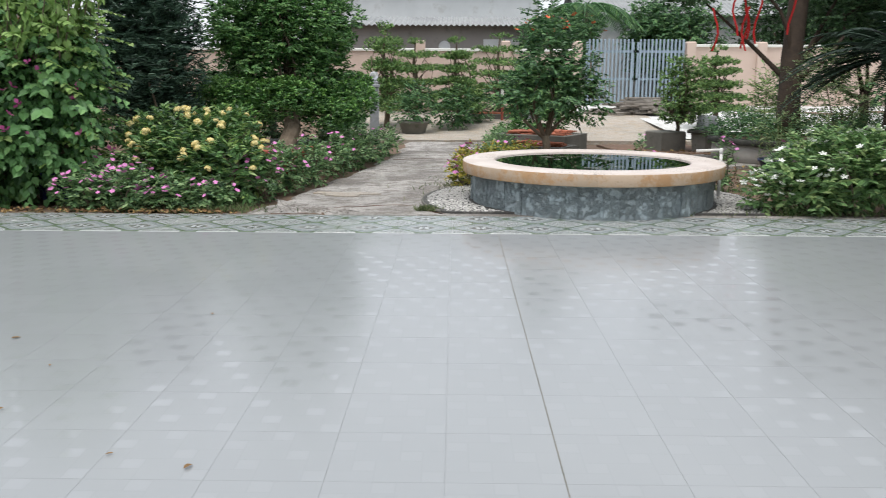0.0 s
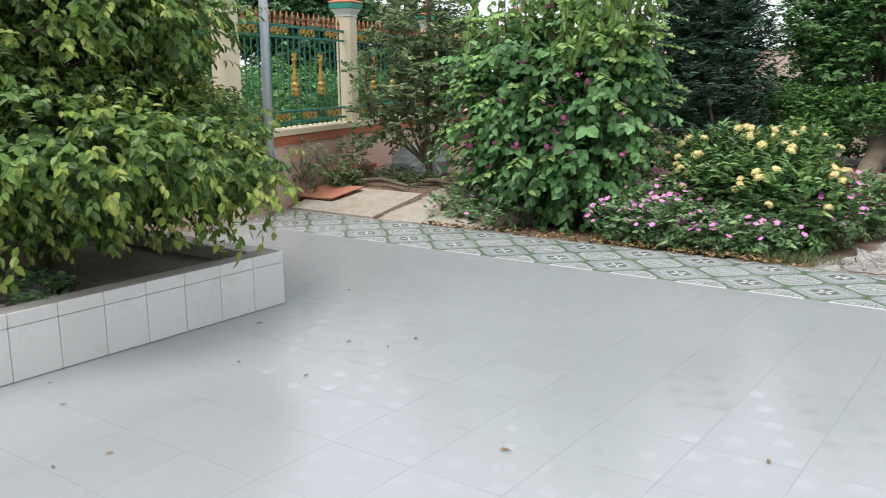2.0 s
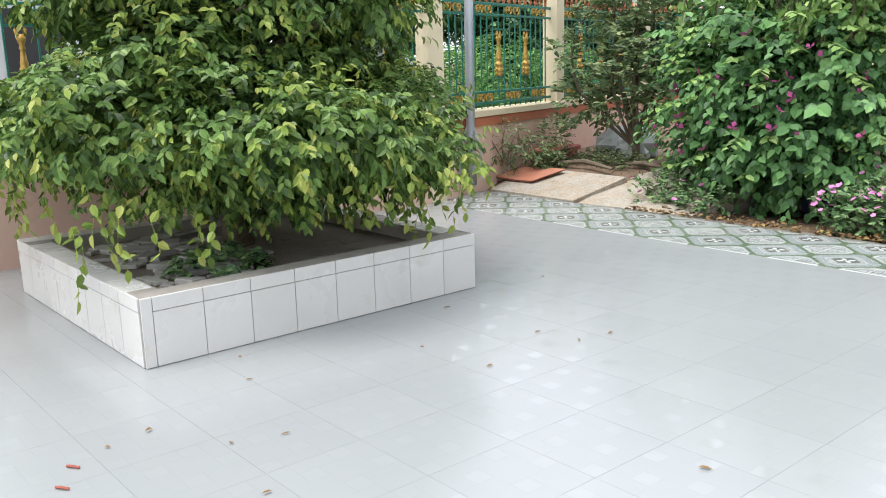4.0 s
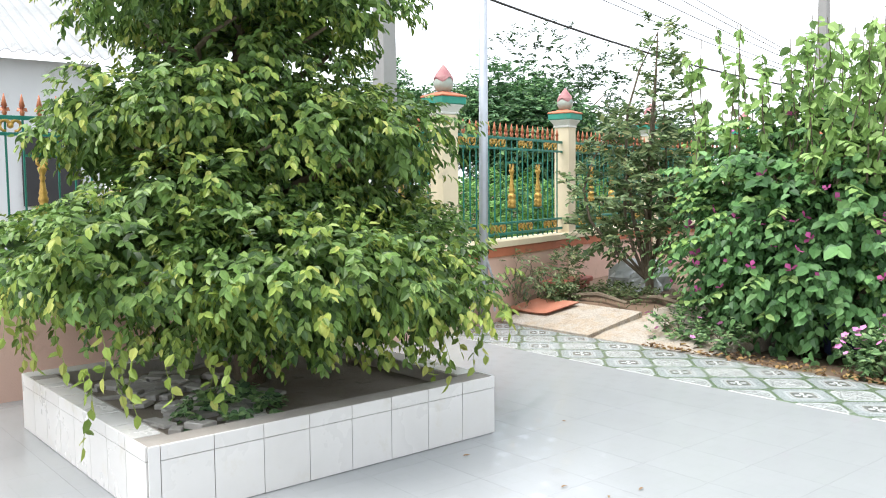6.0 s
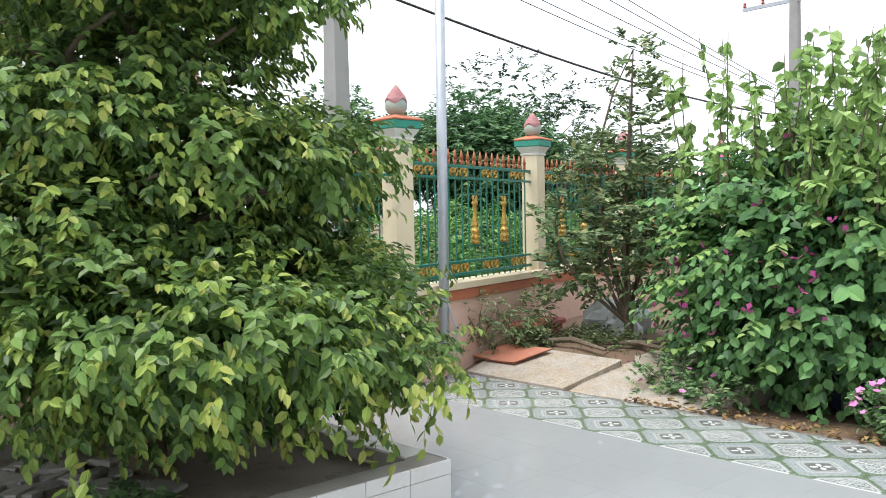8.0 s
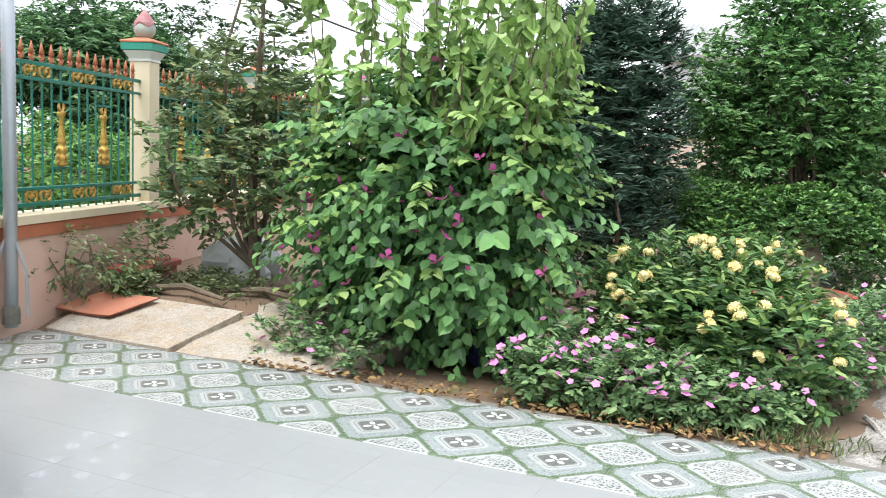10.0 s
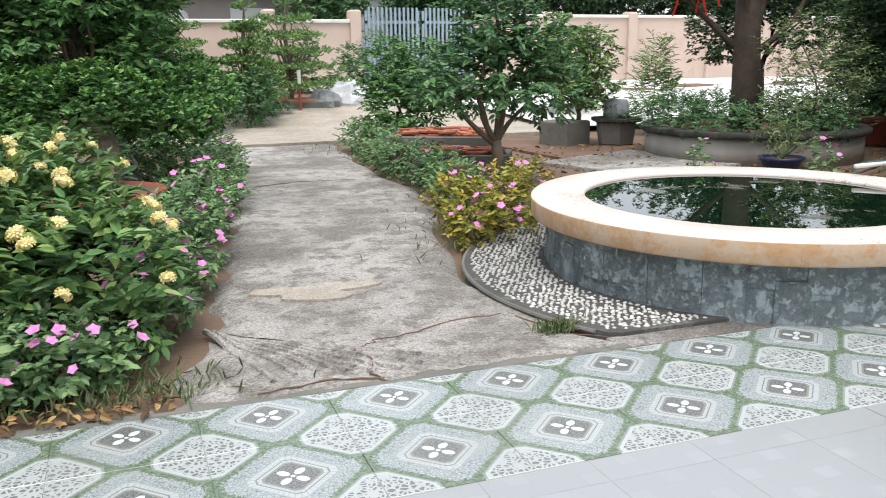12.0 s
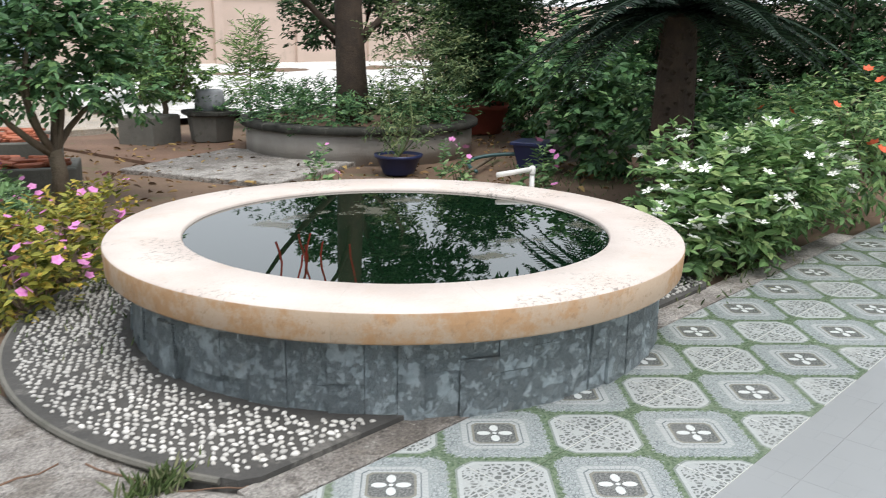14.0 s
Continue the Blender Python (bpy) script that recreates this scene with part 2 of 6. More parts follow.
def shell(blobs, n, out=1.03, low=-0.4, face=None):
    """Places on the outside of balls; face: a direction that they lean to."""
    res = []
    while len(res) < n:
        b = blobs[RNG.integers(len(blobs))]
        u = unit(1)[0]
        if u[2] < low or (face is not None and u[:2] @ np.array(face) < -0.1):
            continue
        p = np.array(b[:3]) + u * (np.array(b[3:6]) * out + 0.06)
        if all((((p - c[:3]) / c[3:6]) ** 2).sum() > 0.95 for c in np.array(blobs)):
            res.append(p)
    return res

# ---- materials ----
def patterned_tile():
    n = Nodes("patterned_tile")
    s = n.tree.nodes.new("ShaderNodeSeparateXYZ")
    n.put(s.inputs[0], n.coord)
    x, y = n.math("ABSOLUTE", s.outputs[0]), n.math("ABSOLUTE", s.outputs[1])

    def turned(p, q):
        return (n.math("ABSOLUTE", n.math("MULTIPLY", n.math("ADD", p, q), 0.7071)), n.math("ABSOLUTE", n.math("MULTIPLY", n.math("SUBTRACT", p, q), 0.7071)))

    a, b = turned(s.outputs[0], s.outputs[1])
    f = n.math("MAXIMUM", n.math("DIVIDE", n.math("MAXIMUM", a, b), 0.18), n.math("DIVIDE", n.math("MAXIMUM", x, y), 0.226))
    cx, cy = n.math("SUBTRACT", 0.25, x), n.math("SUBTRACT", 0.25, y)
    a2, b2 = turned(cx, cy)
    far = n.math("MULTIPLY", n.math("SQRT", n.math("ADD", n.math("MULTIPLY", a2, a2), n.math("MULTIPLY", b2, b2))), 0.85)
    lace = n.math("DIVIDE", n.math("MAXIMUM", n.math("MAXIMUM", a2, b2), far), 0.152)
    crack = n.voronoi(75, "DISTANCE_TO_EDGE")
    cells = n.voronoi(50, "DISTANCE_TO_EDGE")
    fine = n.noise(160, 3)
    white, slate, dark = (0.48, 0.51, 0.51), (0.20, 0.23, 0.24), (0.11, 0.12, 0.12)
    col = n.mix(n.ramp(n.noise(70, 4, 0.7), 0.35, 0.65), (0.075, 0.125, 0.07), (0.22, 0.285, 0.19))
    ring = n.mix(n.ramp(crack, 0.03, 0.12), slate, (0.43, 0.47, 0.47))
    ring = n.mix(n.ramp(n.noise(55, 4, 0.7), 0.48, 0.62), ring, (0.32, 0.37, 0.37))
    edge = n.math("ADD", f, n.math("MULTIPLY", n.math("SUBTRACT", n.noise(80, 3), 0.5), 0.3))
    col = n.mix(n.math("LESS_THAN", edge, 0.99), col, ring)
    col = n.mix(n.math("LESS_THAN", f, 0.67), col, (0.34, 0.38, 0.38))
    spokes = n.math("FRACT", n.math("MULTIPLY", n.math("ARCTAN2", s.outputs[1], s.outputs[0]), 6.366))
    col = n.mix(n.math("LESS_THAN", f, 0.64), col, n.mix(n.math("LESS_THAN", spokes, 0.16), white, (0.36, 0.39, 0.39)))
    col = n.mix(n.math("MULTIPLY", n.math("LESS_THAN", f, 0.53), n.math("GREATER_THAN", f, 0.505)), col, slate)
    col = n.mix(n.math("LESS_THAN", f, 0.44), col, (0.27, 0.27, 0.23))
    col = n.mix(n.math("LESS_THAN", f, 0.395), col, n.mix(n.ramp(n.noise(120, 3, 0.7), 0.4, 0.65), dark, (0.27, 0.28, 0.27)))

    def petal(p, q):
        along, across = n.math("DIVIDE", n.math("SUBTRACT", p, 0.038), 0.024), n.math("DIVIDE", q, 0.015)
        return n.math("LESS_THAN", n.math("ADD", n.math("MULTIPLY", along, along), n.math("MULTIPLY", across, across)), 1.0)

    heart = n.math("LESS_THAN", n.math("ADD", n.math("MULTIPLY", a, a), n.math("MULTIPLY", b, b)), 0.00006)
    col = n.mix(n.math("MAXIMUM", heart, n.math("MAXIMUM", petal(a, b), petal(b, a))), col, (0.72, 0.76, 0.75))
    net = n.mix(n.ramp(cells, 0.11, 0.2), (0.47, 0.50, 0.495), (0.17, 0.185, 0.18))
    net = n.mix(n.math("GREATER_THAN", lace, 0.86), net, (0.50, 0.535, 0.53))
    net = n.mix(n.math("GREATER_THAN", lace, 0.95), net, (0.27, 0.31, 0.285))
    net = n.mix(n.math("LESS_THAN", n.math("MINIMUM", cx, cy), 0.0025), net, (0.68, 0.70, 0.67))
    col = n.mix(n.math("LESS_THAN", lace, 1.0), col, net)
    worn = n.ramp(n.noise(1.3, 5, 0.6, n.world.outputs["Position"]), 0.5, 0.75)
    col = n.mix(n.math("MULTIPLY", worn, 0.25), col, (0.42, 0.42, 0.39))
    col = n.scaled(col, n.math("ADD", 0.8, n.math("MULTIPLY", n.random(), 0.1)))
    n.bump(n.math("ADD", fine, n.math("MULTIPLY", n.ramp(cells, 0.05, 0.3), -0.5)), 0.3, 0.004)
    return n.finish(col, n.math("ADD", 0.24, n.math("MULTIPLY", worn, 0.16)), 0.0, 0.7)


def grey_tile():
    """Pale grey ceramic with a low relief of small oblongs, some of them raised and glossier."""
    n = Nodes("grey_tile")
    w = n.world.outputs["Position"]
    s = n.tree.nodes.new("ShaderNodeSeparateXYZ")
    n.put(s.inputs[0], w)
    # five by five cells a tile: small raised squares among squares of four cells
    cu, cv = n.math("DIVIDE", n.math("ADD", s.outputs[0], 18.76), 0.08), n.math("DIVIDE", n.math("ADD", s.outputs[1], 18.0), 0.08)
    kind = n.math("MODULO", n.math("ADD", n.math("ADD", n.math("FLOOR", cu), n.math("MULTIPLY", n.math("FLOOR", cv), 3.0)), 1.25), 5.0)
    fu, fv = n.math("FRACT", cu), n.math("FRACT", cv)

    def among(a, b):
        """1 where the cell is one of two kinds."""
        return n.math("MAXIMUM", n.math("COMPARE", kind, a + 0.25, 0.4), n.math("COMPARE", kind, b + 0.25, 0.4))

    near_line = n.math("ADD", fu, among(4, 2))
    for dist, gone in ((n.math("SUBTRACT", 1.0, fu), among(3, 1)), (n.math("SUBTRACT", 1.0, fv), among(3, 4)), (fv, among(1, 2))):
        near_line = n.math("MINIMUM", near_line, n.math("ADD", dist, gone))
    outline = n.math("LESS_THAN", near_line, 0.028)
    raised = n.math("MULTIPLY", n.math("LESS_THAN", kind, 0.6), n.math("GREATER_THAN", near_line, 0.05))
    broad = n.noise(0.55, 4, 0.6, w)
    col = n.mix(broad, (0.27, 0.287, 0.295), (0.33, 0.345, 0.35))
    # faint tint paints the squares' glint and the grooves' shade into the colour
    col = n.mix(n.math("MULTIPLY", raised, 0.03), col, (0.53, 0.55, 0.56))
    col = n.mix(n.math("MULTIPLY", outline, 0.08), col, (0.22, 0.23, 0.235))
    col = n.mix(n.math("MULTIPLY", n.ramp(n.noise(7, 6, 0.7, w), 0.6, 0.8), 0.22), col, (0.29, 0.305, 0.305))
    col = n.scaled(col, n.math("ADD", 0.985, n.math("MULTIPLY", n.random(), 0.03)))
    n.bump(n.math("ADD", n.math("SUBTRACT", n.math("MULTIPLY", raised, 1.2), n.math("MULTIPLY", outline, 0.35)), n.math("MULTIPLY", n.noise(90, 2, 0.5, w), 0.05)), 0.22, 0.002)
    rough = n.math("ADD", 0.15, n.math("SUBTRACT", n.math("MULTIPLY", broad, 0.16), n.math("MULTIPLY", raised, 0.15)))
    return n.finish(col, rough, 0.0, 0.62)


def concrete(name, light, dark, stain, where="world", grime=0.5):
    """Weathered cement: broad stains, blotches, exposed grit."""
    n = Nodes(name)
    w = n.world.outputs["Position"] if where == "world" else None
    big, mid, grit = n.noise(0.9, 6, 0.65, w), n.noise(4.5, 6, 0.7, w), n.noise(75, 3, 0.7, w)
    speck = n.noise(30, 5, 0.75, w)
    col = n.mix(n.ramp(big, 0.35, 0.62), dark, light)
    col = n.mix(n.math("MULTIPLY", n.ramp(mid, 0.48, 0.58), 0.85), col, stain)
    col = n.mix(n.math("MULTIPLY", n.ramp(n.noise(2.1, 8, 0.8, w), 0.53, 0.63), 0.7), col, (0.50, 0.48, 0.44))
    col = n.mix(n.math("MULTIPLY", n.ramp(n.noise(10, 6, 0.78, w), 0.52, 0.66), grime), col, (0.085, 0.08, 0.07))
    col = n.mix(n.math("MULTIPLY", n.ramp(speck, 0.56, 0.66), 0.15 + 0.8 * grime), col, (0.56, 0.54, 0.49))
    col = n.mix(n.math("MULTIPLY", n.ramp(speck, 0.46, 0.36), grime), col, (0.07, 0.065, 0.055))
    col = n.scaled(col, n.math("ADD", 0.9 - 0.5 * grime, n.math("MULTIPLY", n.ramp(grit, 0.3, 0.7), 0.2 + grime)))
    n.bump(n.math("ADD", grit, n.math("ADD", speck, n.math("MULTIPLY", mid, 1.2))), 0.3 + 1.4 * grime, 0.022)
    return n.finish(col, 0.82)


def riven_slate():
    """Split blue-grey slate: ragged layers, pale chips and smears of mortar."""
    n = Nodes("slate")
    w = n.world.outputs["Position"]
    ragged, chips = n.noise(22, 8, 0.8, w), n.noise(9, 8, 0.78, w)
    col = n.mix(n.ramp(ragged, 0.38, 0.62), (0.31, 0.38, 0.41), (0.42, 0.495, 0.525))
    col = n.scaled(col, n.math("ADD", 0.8, n.math("MULTIPLY", n.random(), 0.34)))
    col = n.mix(n.math("MULTIPLY", n.ramp(chips, 0.6, 0.66), 0.35), col, (0.60, 0.65, 0.66))
    col = n.mix(n.math("MULTIPLY", n.ramp(n.noise(4, 5, 0.7, w), 0.6, 0.7), 0.35), col, (0.35, 0.33, 0.29))
    n.bump(n.math("ADD", ragged, n.math("MULTIPLY", n.ramp(chips, 0.45, 0.6), 1.2)), 1.0, 0.02)
    return n.finish(col, n.math("ADD", 0.38, n.math("MULTIPLY", ragged, 0.3)))


def rusty_stone():
    """Sawn pale stone with rust-coloured blotches and chipped grain."""
    n = Nodes("ochre_stone")
    w = n.world.outputs["Position"]
    col = n.mix(n.noise(3, 5, 0.6, w), (0.62, 0.49, 0.37), (0.54, 0.40, 0.28))
    col = n.scaled(col, n.math("ADD", 0.85, n.math("MULTIPLY", n.random(), 0.25)))
    col = n.mix(n.math("MULTIPLY", n.ramp(n.noise(3.5, 8, 0.75, w), 0.44, 0.58), 0.75), col, (0.50, 0.27, 0.11))
    col = n.mix(n.math("MULTIPLY", n.ramp(n.noise(26, 6, 0.75, w), 0.55, 0.68), 0.6), col, (0.36, 0.22, 0.12))
    n.bump(n.noise(60, 5, 0.7, w), 0.4, 0.006)
    return n.finish(col, 0.6)


def pink_stone():
    """Honed pale pink stone with dark lichen specks and water stains."""
    n = Nodes("pink_stone")
    w = n.world.outputs["Position"]
    col = n.mix(n.ramp(n.noise(2.2, 5, 0.6, w), 0.35, 0.65), (0.645, 0.58, 0.53), (0.575, 0.50, 0.45))
    col = n.mix(n.math("MULTIPLY", n.ramp(n.noise(5, 7, 0.7, w), 0.55, 0.7), 0.4), col, (0.55, 0.43, 0.34))
    col = n.mix(n.math("MULTIPLY", n.math("MULTIPLY", n.ramp(n.noise(38, 6, 0.8, w), 0.52, 0.6), n.ramp(n.noise(1.7, 4, 0.6, w), 0.53, 0.62)), 0.7), col, (0.16, 0.145, 0.125))
    col = n.scaled(col, n.math("ADD", 0.88, n.math("MULTIPLY", n.noise(110, 3, 0.6, w), 0.24)))
    n.bump(n.noise(90, 4, 0.6, w), 0.15, 0.004)
    return n.finish(col, 0.66, 0.0, 0.4)


M_PATTERN, M_GREY = patterned_tile(), grey_tile()
M_GROUT = plain("grout", (0.31, 0.325, 0.33), (0.27, 0.28, 0.285), 0.3, where="world")
M_CONC = concrete("old_concrete", (0.56, 0.53, 0.495), (0.20, 0.18, 0.16), (0.25, 0.225, 0.195))
M_SLAB = concrete("pale_concrete", (0.48, 0.43, 0.365), (0.36, 0.32, 0.265), (0.43, 0.35, 0.26), grime=0.25)
M_YARD = concrete("white_concrete", (0.78, 0.78, 0.76), (0.62, 0.62, 0.60), (0.55, 0.54, 0.50), grime=0.1)
M_SOIL = plain("soil", (0.11, 0.068, 0.045), (0.23, 0.14, 0.095), 0.95, big=1.6, fine=40, bump=0.8, where="world", stain=(0.10, 0.12, 0.045))
M_SOIL_GREY = plain("grey_soil", (0.20, 0.165, 0.13), (0.31, 0.27, 0.225), 0.95, big=3, fine=50, bump=0.9, where="world", stain=(0.11, 0.09, 0.07))
M_GROUND = plain("ground_mat", (0.12, 0.078, 0.052), (0.20, 0.135, 0.09), 0.95, big=0.9, fine=25, bump=0.8, where="world", stain=(0.09, 0.13, 0.04))
M_WHITE_TILE = plain("white_glazed_tile", (0.70, 0.695, 0.68), (0.63, 0.625, 0.605), 0.28, big=2, fine=20, bump=0.02, piece=0.06, where="world", stain=(0.60, 0.58, 0.52))
M_SALMON = plain("salmon_render", (0.70, 0.49, 0.40), (0.63, 0.42, 0.34), 0.85, big=1.2, fine=90, bump=0.2, where="world", stain=(0.50, 0.33, 0.25))
M_SALMON_OLD = plain("weathered_salmon_render", (0.62, 0.485, 0.41), (0.52, 0.415, 0.345), 0.88, big=0.7, fine=60, bump=0.3, where="world", stain=(0.36, 0.30, 0.24))
M_TERRA = plain("terracotta_paint", (0.50, 0.17, 0.085), (0.40, 0.13, 0.07), 0.75, big=2, fine=80, bump=0.15, where="world", stain=(0.30, 0.12, 0.07))
M_CREAM = plain("cream_paint", (0.76, 0.66, 0.47), (0.68, 0.58, 0.41), 0.75, big=1.5, fine=80, bump=0.12, where="world", stain=(0.55, 0.47, 0.34))
M_PALE = plain("pale_cap_paint", (0.74, 0.74, 0.70), (0.62, 0.62, 0.57), 0.7, big=4, where="world")
M_TEAL = plain("green_enamel", (0.012, 0.135, 0.10), (0.02, 0.20, 0.15), 0.4, big=6, bump=0.08, where="world")
M_TEAL_CAP = plain("green_cap_paint", (0.02, 0.24, 0.17), (0.04, 0.30, 0.22), 0.6, big=6, where="world", stain=(0.12, 0.22, 0.17))
M_GOLD = plain("gold_paint", (0.62, 0.40, 0.10), (0.40, 0.24, 0.06), 0.42, 0.55, big=30, fine=120, bump=0.25)
M_SPEAR = plain("red_gold_paint", (0.30, 0.065, 0.04), (0.40, 0.16, 0.06), 0.45, 0.2, big=25, bump=0.15)
M_BUD = plain("lotus_paint", (0.28, 0.085, 0.10), (0.42, 0.24, 0.23), 0.7, big=9, bump=0.2)
M_BUDBASE = plain("bud_paint", (0.42, 0.46, 0.40), (0.30, 0.36, 0.32), 0.7, big=9, bump=0.2)
M_STEEL = plain("galvanised_steel", (0.36, 0.39, 0.43), (0.46, 0.49, 0.53), 0.45, 0.55, big=5, bump=0.05)
M_RIM = pink_stone()
M_RIM_EDGE = rusty_stone()
M_SLATE = riven_slate()
M_PEBBLE = plain("white_pebble", (0.66, 0.65, 0.62), (0.44, 0.43, 0.40), 0.5, big=12, fine=80, bump=0.1, piece=0.5, where="world", stain=(0.42, 0.39, 0.34))
M_PEBBLE_BED = plain("dark_mortar", (0.035, 0.035, 0.034), (0.10, 0.097, 0.09), 0.9, big=2, fine=60, bump=0.5, where="world", stain=(0.24, 0.23, 0.21))
M_BARK = plain("bark", (0.10, 0.075, 0.05), (0.20, 0.16, 0.115), 0.9, big=9, fine=50, bump=0.9)
M_BARK_DARK = plain("dark_bark", (0.03, 0.021, 0.015), (0.075, 0.052, 0.036), 0.9, big=9, fine=50, bump=0.9)
M_BARK_PALE = plain("pale_bark", (0.24, 0.20, 0.15), (0.36, 0.31, 0.24), 0.9, big=6, fine=45, bump=0.8)
M_CLAY = plain("red_clay", (0.36, 0.085, 0.055), (0.27, 0.07, 0.05), 0.65, big=4, bump=0.15, stain=(0.22, 0.12, 0.09))
M_BRICK = plain("red_brick", (0.43, 0.145, 0.075), (0.30, 0.10, 0.06), 0.9, big=14, fine=70, bump=0.5, piece=0.5)
M_KERB = plain("brown_mortar", (0.40, 0.375, 0.34), (0.29, 0.265, 0.235), 0.9, big=3, fine=60, bump=0.4, where="world")
M_CEMENT = plain("mossy_cement", (0.20, 0.19, 0.165), (0.115, 0.115, 0.10), 0.92, big=2.5, fine=50, bump=0.5, where="world", stain=(0.06, 0.07, 0.045))
M_MOSS = plain("mossy_black_cement", (0.02, 0.021, 0.018), (0.06, 0.06, 0.05), 0.95, big=4, fine=50, bump=0.6, where="world", stain=(0.16, 0.155, 0.135))
M_BLUEPOT = plain("dark_blue_plastic", (0.012, 0.02, 0.075), (0.02, 0.03, 0.10), 0.4, big=5, bump=0.05)
M_PVC = plain("white_pvc", (0.75, 0.75, 0.73), (0.62, 0.61, 0.57), 0.4, big=8, bump=0.03)
M_HOSE = plain("green_hose", (0.03, 0.085, 0.09), (0.05, 0.11, 0.11), 0.5, big=8, bump=0.05)
M_GRANITE = plain("grey_granite", (0.33, 0.35, 0.36), (0.21, 0.22, 0.23), 0.7, big=12, fine=110, bump=0.25)
M_GATE = plain("blue_grey_gate_paint", (0.30, 0.38, 0.45), (0.24, 0.31, 0.37), 0.5, big=3, bump=0.08, where="world")
M_DEAD = leafy("dead_leaf", (0.13, 0.075, 0.04), (0.26, 0.16, 0.075), (0.42, 0.30, 0.12), 0.8, 0.1)
M_ORANGE = plain("orange_sheet", (0.48, 0.17, 0.10), (0.42, 0.20, 0.13), 0.7, big=3, bump=0.3, stain=(0.45, 0.30, 0.22))
M_RUBBLE = plain("rubble", (0.52, 0.50, 0.47), (0.36, 0.34, 0.31), 0.9, big=7, fine=60, bump=0.5, piece=0.4)
M_RIBBON = plain("red_ribbon", (0.55, 0.02, 0.02), (0.42, 0.015, 0.015), 0.55, big=8, bump=0.05)
M_CABLE = plain("black_cable", (0.02, 0.02, 0.022), (0.035, 0.035, 0.035), 0.6)
M_POLE = plain("pole_concrete", (0.33, 0.33, 0.32), (0.26, 0.26, 0.25), 0.85, big=2)
M_ROOF = plain("fibre_cement", (0.36, 0.37, 0.37), (0.25, 0.26, 0.26), 0.85, big=1.0, fine=30, where="world", stain=(0.18, 0.18, 0.17))
M_WALLPALE = plain("pale_render", (0.66, 0.68, 0.68), (0.56, 0.58, 0.58), 0.85, big=0.8, where="world", stain=(0.45, 0.45, 0.43))
M_WALLGREY = plain("grey_render", (0.33, 0.31, 0.29), (0.25, 0.235, 0.22), 0.9, big=0.8, where="world", stain=(0.16, 0.15, 0.14))
M_ASPHALT = plain("asphalt", (0.055, 0.055, 0.055), (0.085, 0.082, 0.078), 0.9, big=1, fine=60, where="world")
M_WOOD = plain("grey_wood", (0.33, 0.30, 0.26), (0.20, 0.175, 0.15), 0.9, big=9, fine=50, bump=0.5, piece=0.4)
M_PINK = plain("pink_petal", (0.54, 0.13, 0.40), (0.66, 0.29, 0.53), 0.6, big=40, piece=0.3)
M_MAGENTA = plain("magenta_bract", (0.38, 0.04, 0.20), (0.52, 0.12, 0.32), 0.6, big=40, piece=0.35)
M_YELLOW = plain("yellow_petal", (0.82, 0.66, 0.22), (0.82, 0.74, 0.42), 0.6, big=40, piece=0.25)
M_FLWHITE = plain("white_petal", (0.82, 0.83, 0.78), (0.76, 0.78, 0.72), 0.6, big=40)
M_RED = plain("red_petal", (0.70, 0.08, 0.03), (0.76, 0.17, 0.06), 0.6, big=40)
M_BAG = plain("white_plastic", (0.74, 0.76, 0.78), (0.60, 0.62, 0.66), 0.45, big=9, bump=0.8)

L_PLANTER = leafy("planter_tree_leaf", (0.085, 0.169, 0.053), (0.152, 0.264, 0.067), (0.226, 0.327, 0.091), 0.33, 0.45)
L_YOUNG = leafy("young_leaf", (0.150, 0.261, 0.049), (0.250, 0.342, 0.067), (0.358, 0.383, 0.097), 0.35, 0.42)
L_BOUG = leafy("heart_leaf", (0.085, 0.198, 0.080), (0.132, 0.286, 0.100), (0.202, 0.379, 0.136), 0.42, 0.48)
L_BOUGTOP = leafy("bright_heart_leaf", (0.184, 0.330, 0.099), (0.267, 0.422, 0.123), (0.349, 0.496, 0.182), 0.42, 0.5)
L_DARK = leafy("needle_leaf", (0.040, 0.083, 0.056), (0.066, 0.129, 0.085), (0.112, 0.195, 0.127), 0.45, 0.2)
L_TOPIARY = leafy("topiary_leaf", (0.063, 0.161, 0.060), (0.128, 0.282, 0.090), (0.232, 0.401, 0.131), 0.32, 0.42)
L_MID = leafy("shrub_leaf", (0.063, 0.150, 0.069), (0.100, 0.218, 0.090), (0.198, 0.342, 0.130), 0.4, 0.38)
L_FENCE = leafy("dull_leaf", (0.105, 0.175, 0.078), (0.179, 0.263, 0.115), (0.299, 0.336, 0.159), 0.45, 0.38)
L_VINCA = leafy("vinca_leaf", (0.096, 0.195, 0.094), (0.178, 0.312, 0.129), (0.315, 0.442, 0.202), 0.42, 0.4)
L_AUTUMN = leafy("yellowing_leaf", (0.149, 0.202, 0.045), (0.338, 0.336, 0.063), (0.567, 0.392, 0.072), 0.5, 0.4)
L_IXORA = leafy("ixora_leaf", (0.068, 0.158, 0.055), (0.115, 0.236, 0.077), (0.283, 0.397, 0.123), 0.3, 0.38)
L_PINE = leafy("pine_leaf", (0.117, 0.225, 0.081), (0.176, 0.310, 0.107), (0.332, 0.471, 0.162), 0.55, 0.38)
L_FAR = leafy("far_leaf", (0.032, 0.075, 0.033), (0.050, 0.110, 0.044), (0.099, 0.176, 0.074), 0.55, 0.38)
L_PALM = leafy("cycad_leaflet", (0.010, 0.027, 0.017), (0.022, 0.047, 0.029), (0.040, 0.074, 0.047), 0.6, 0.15)
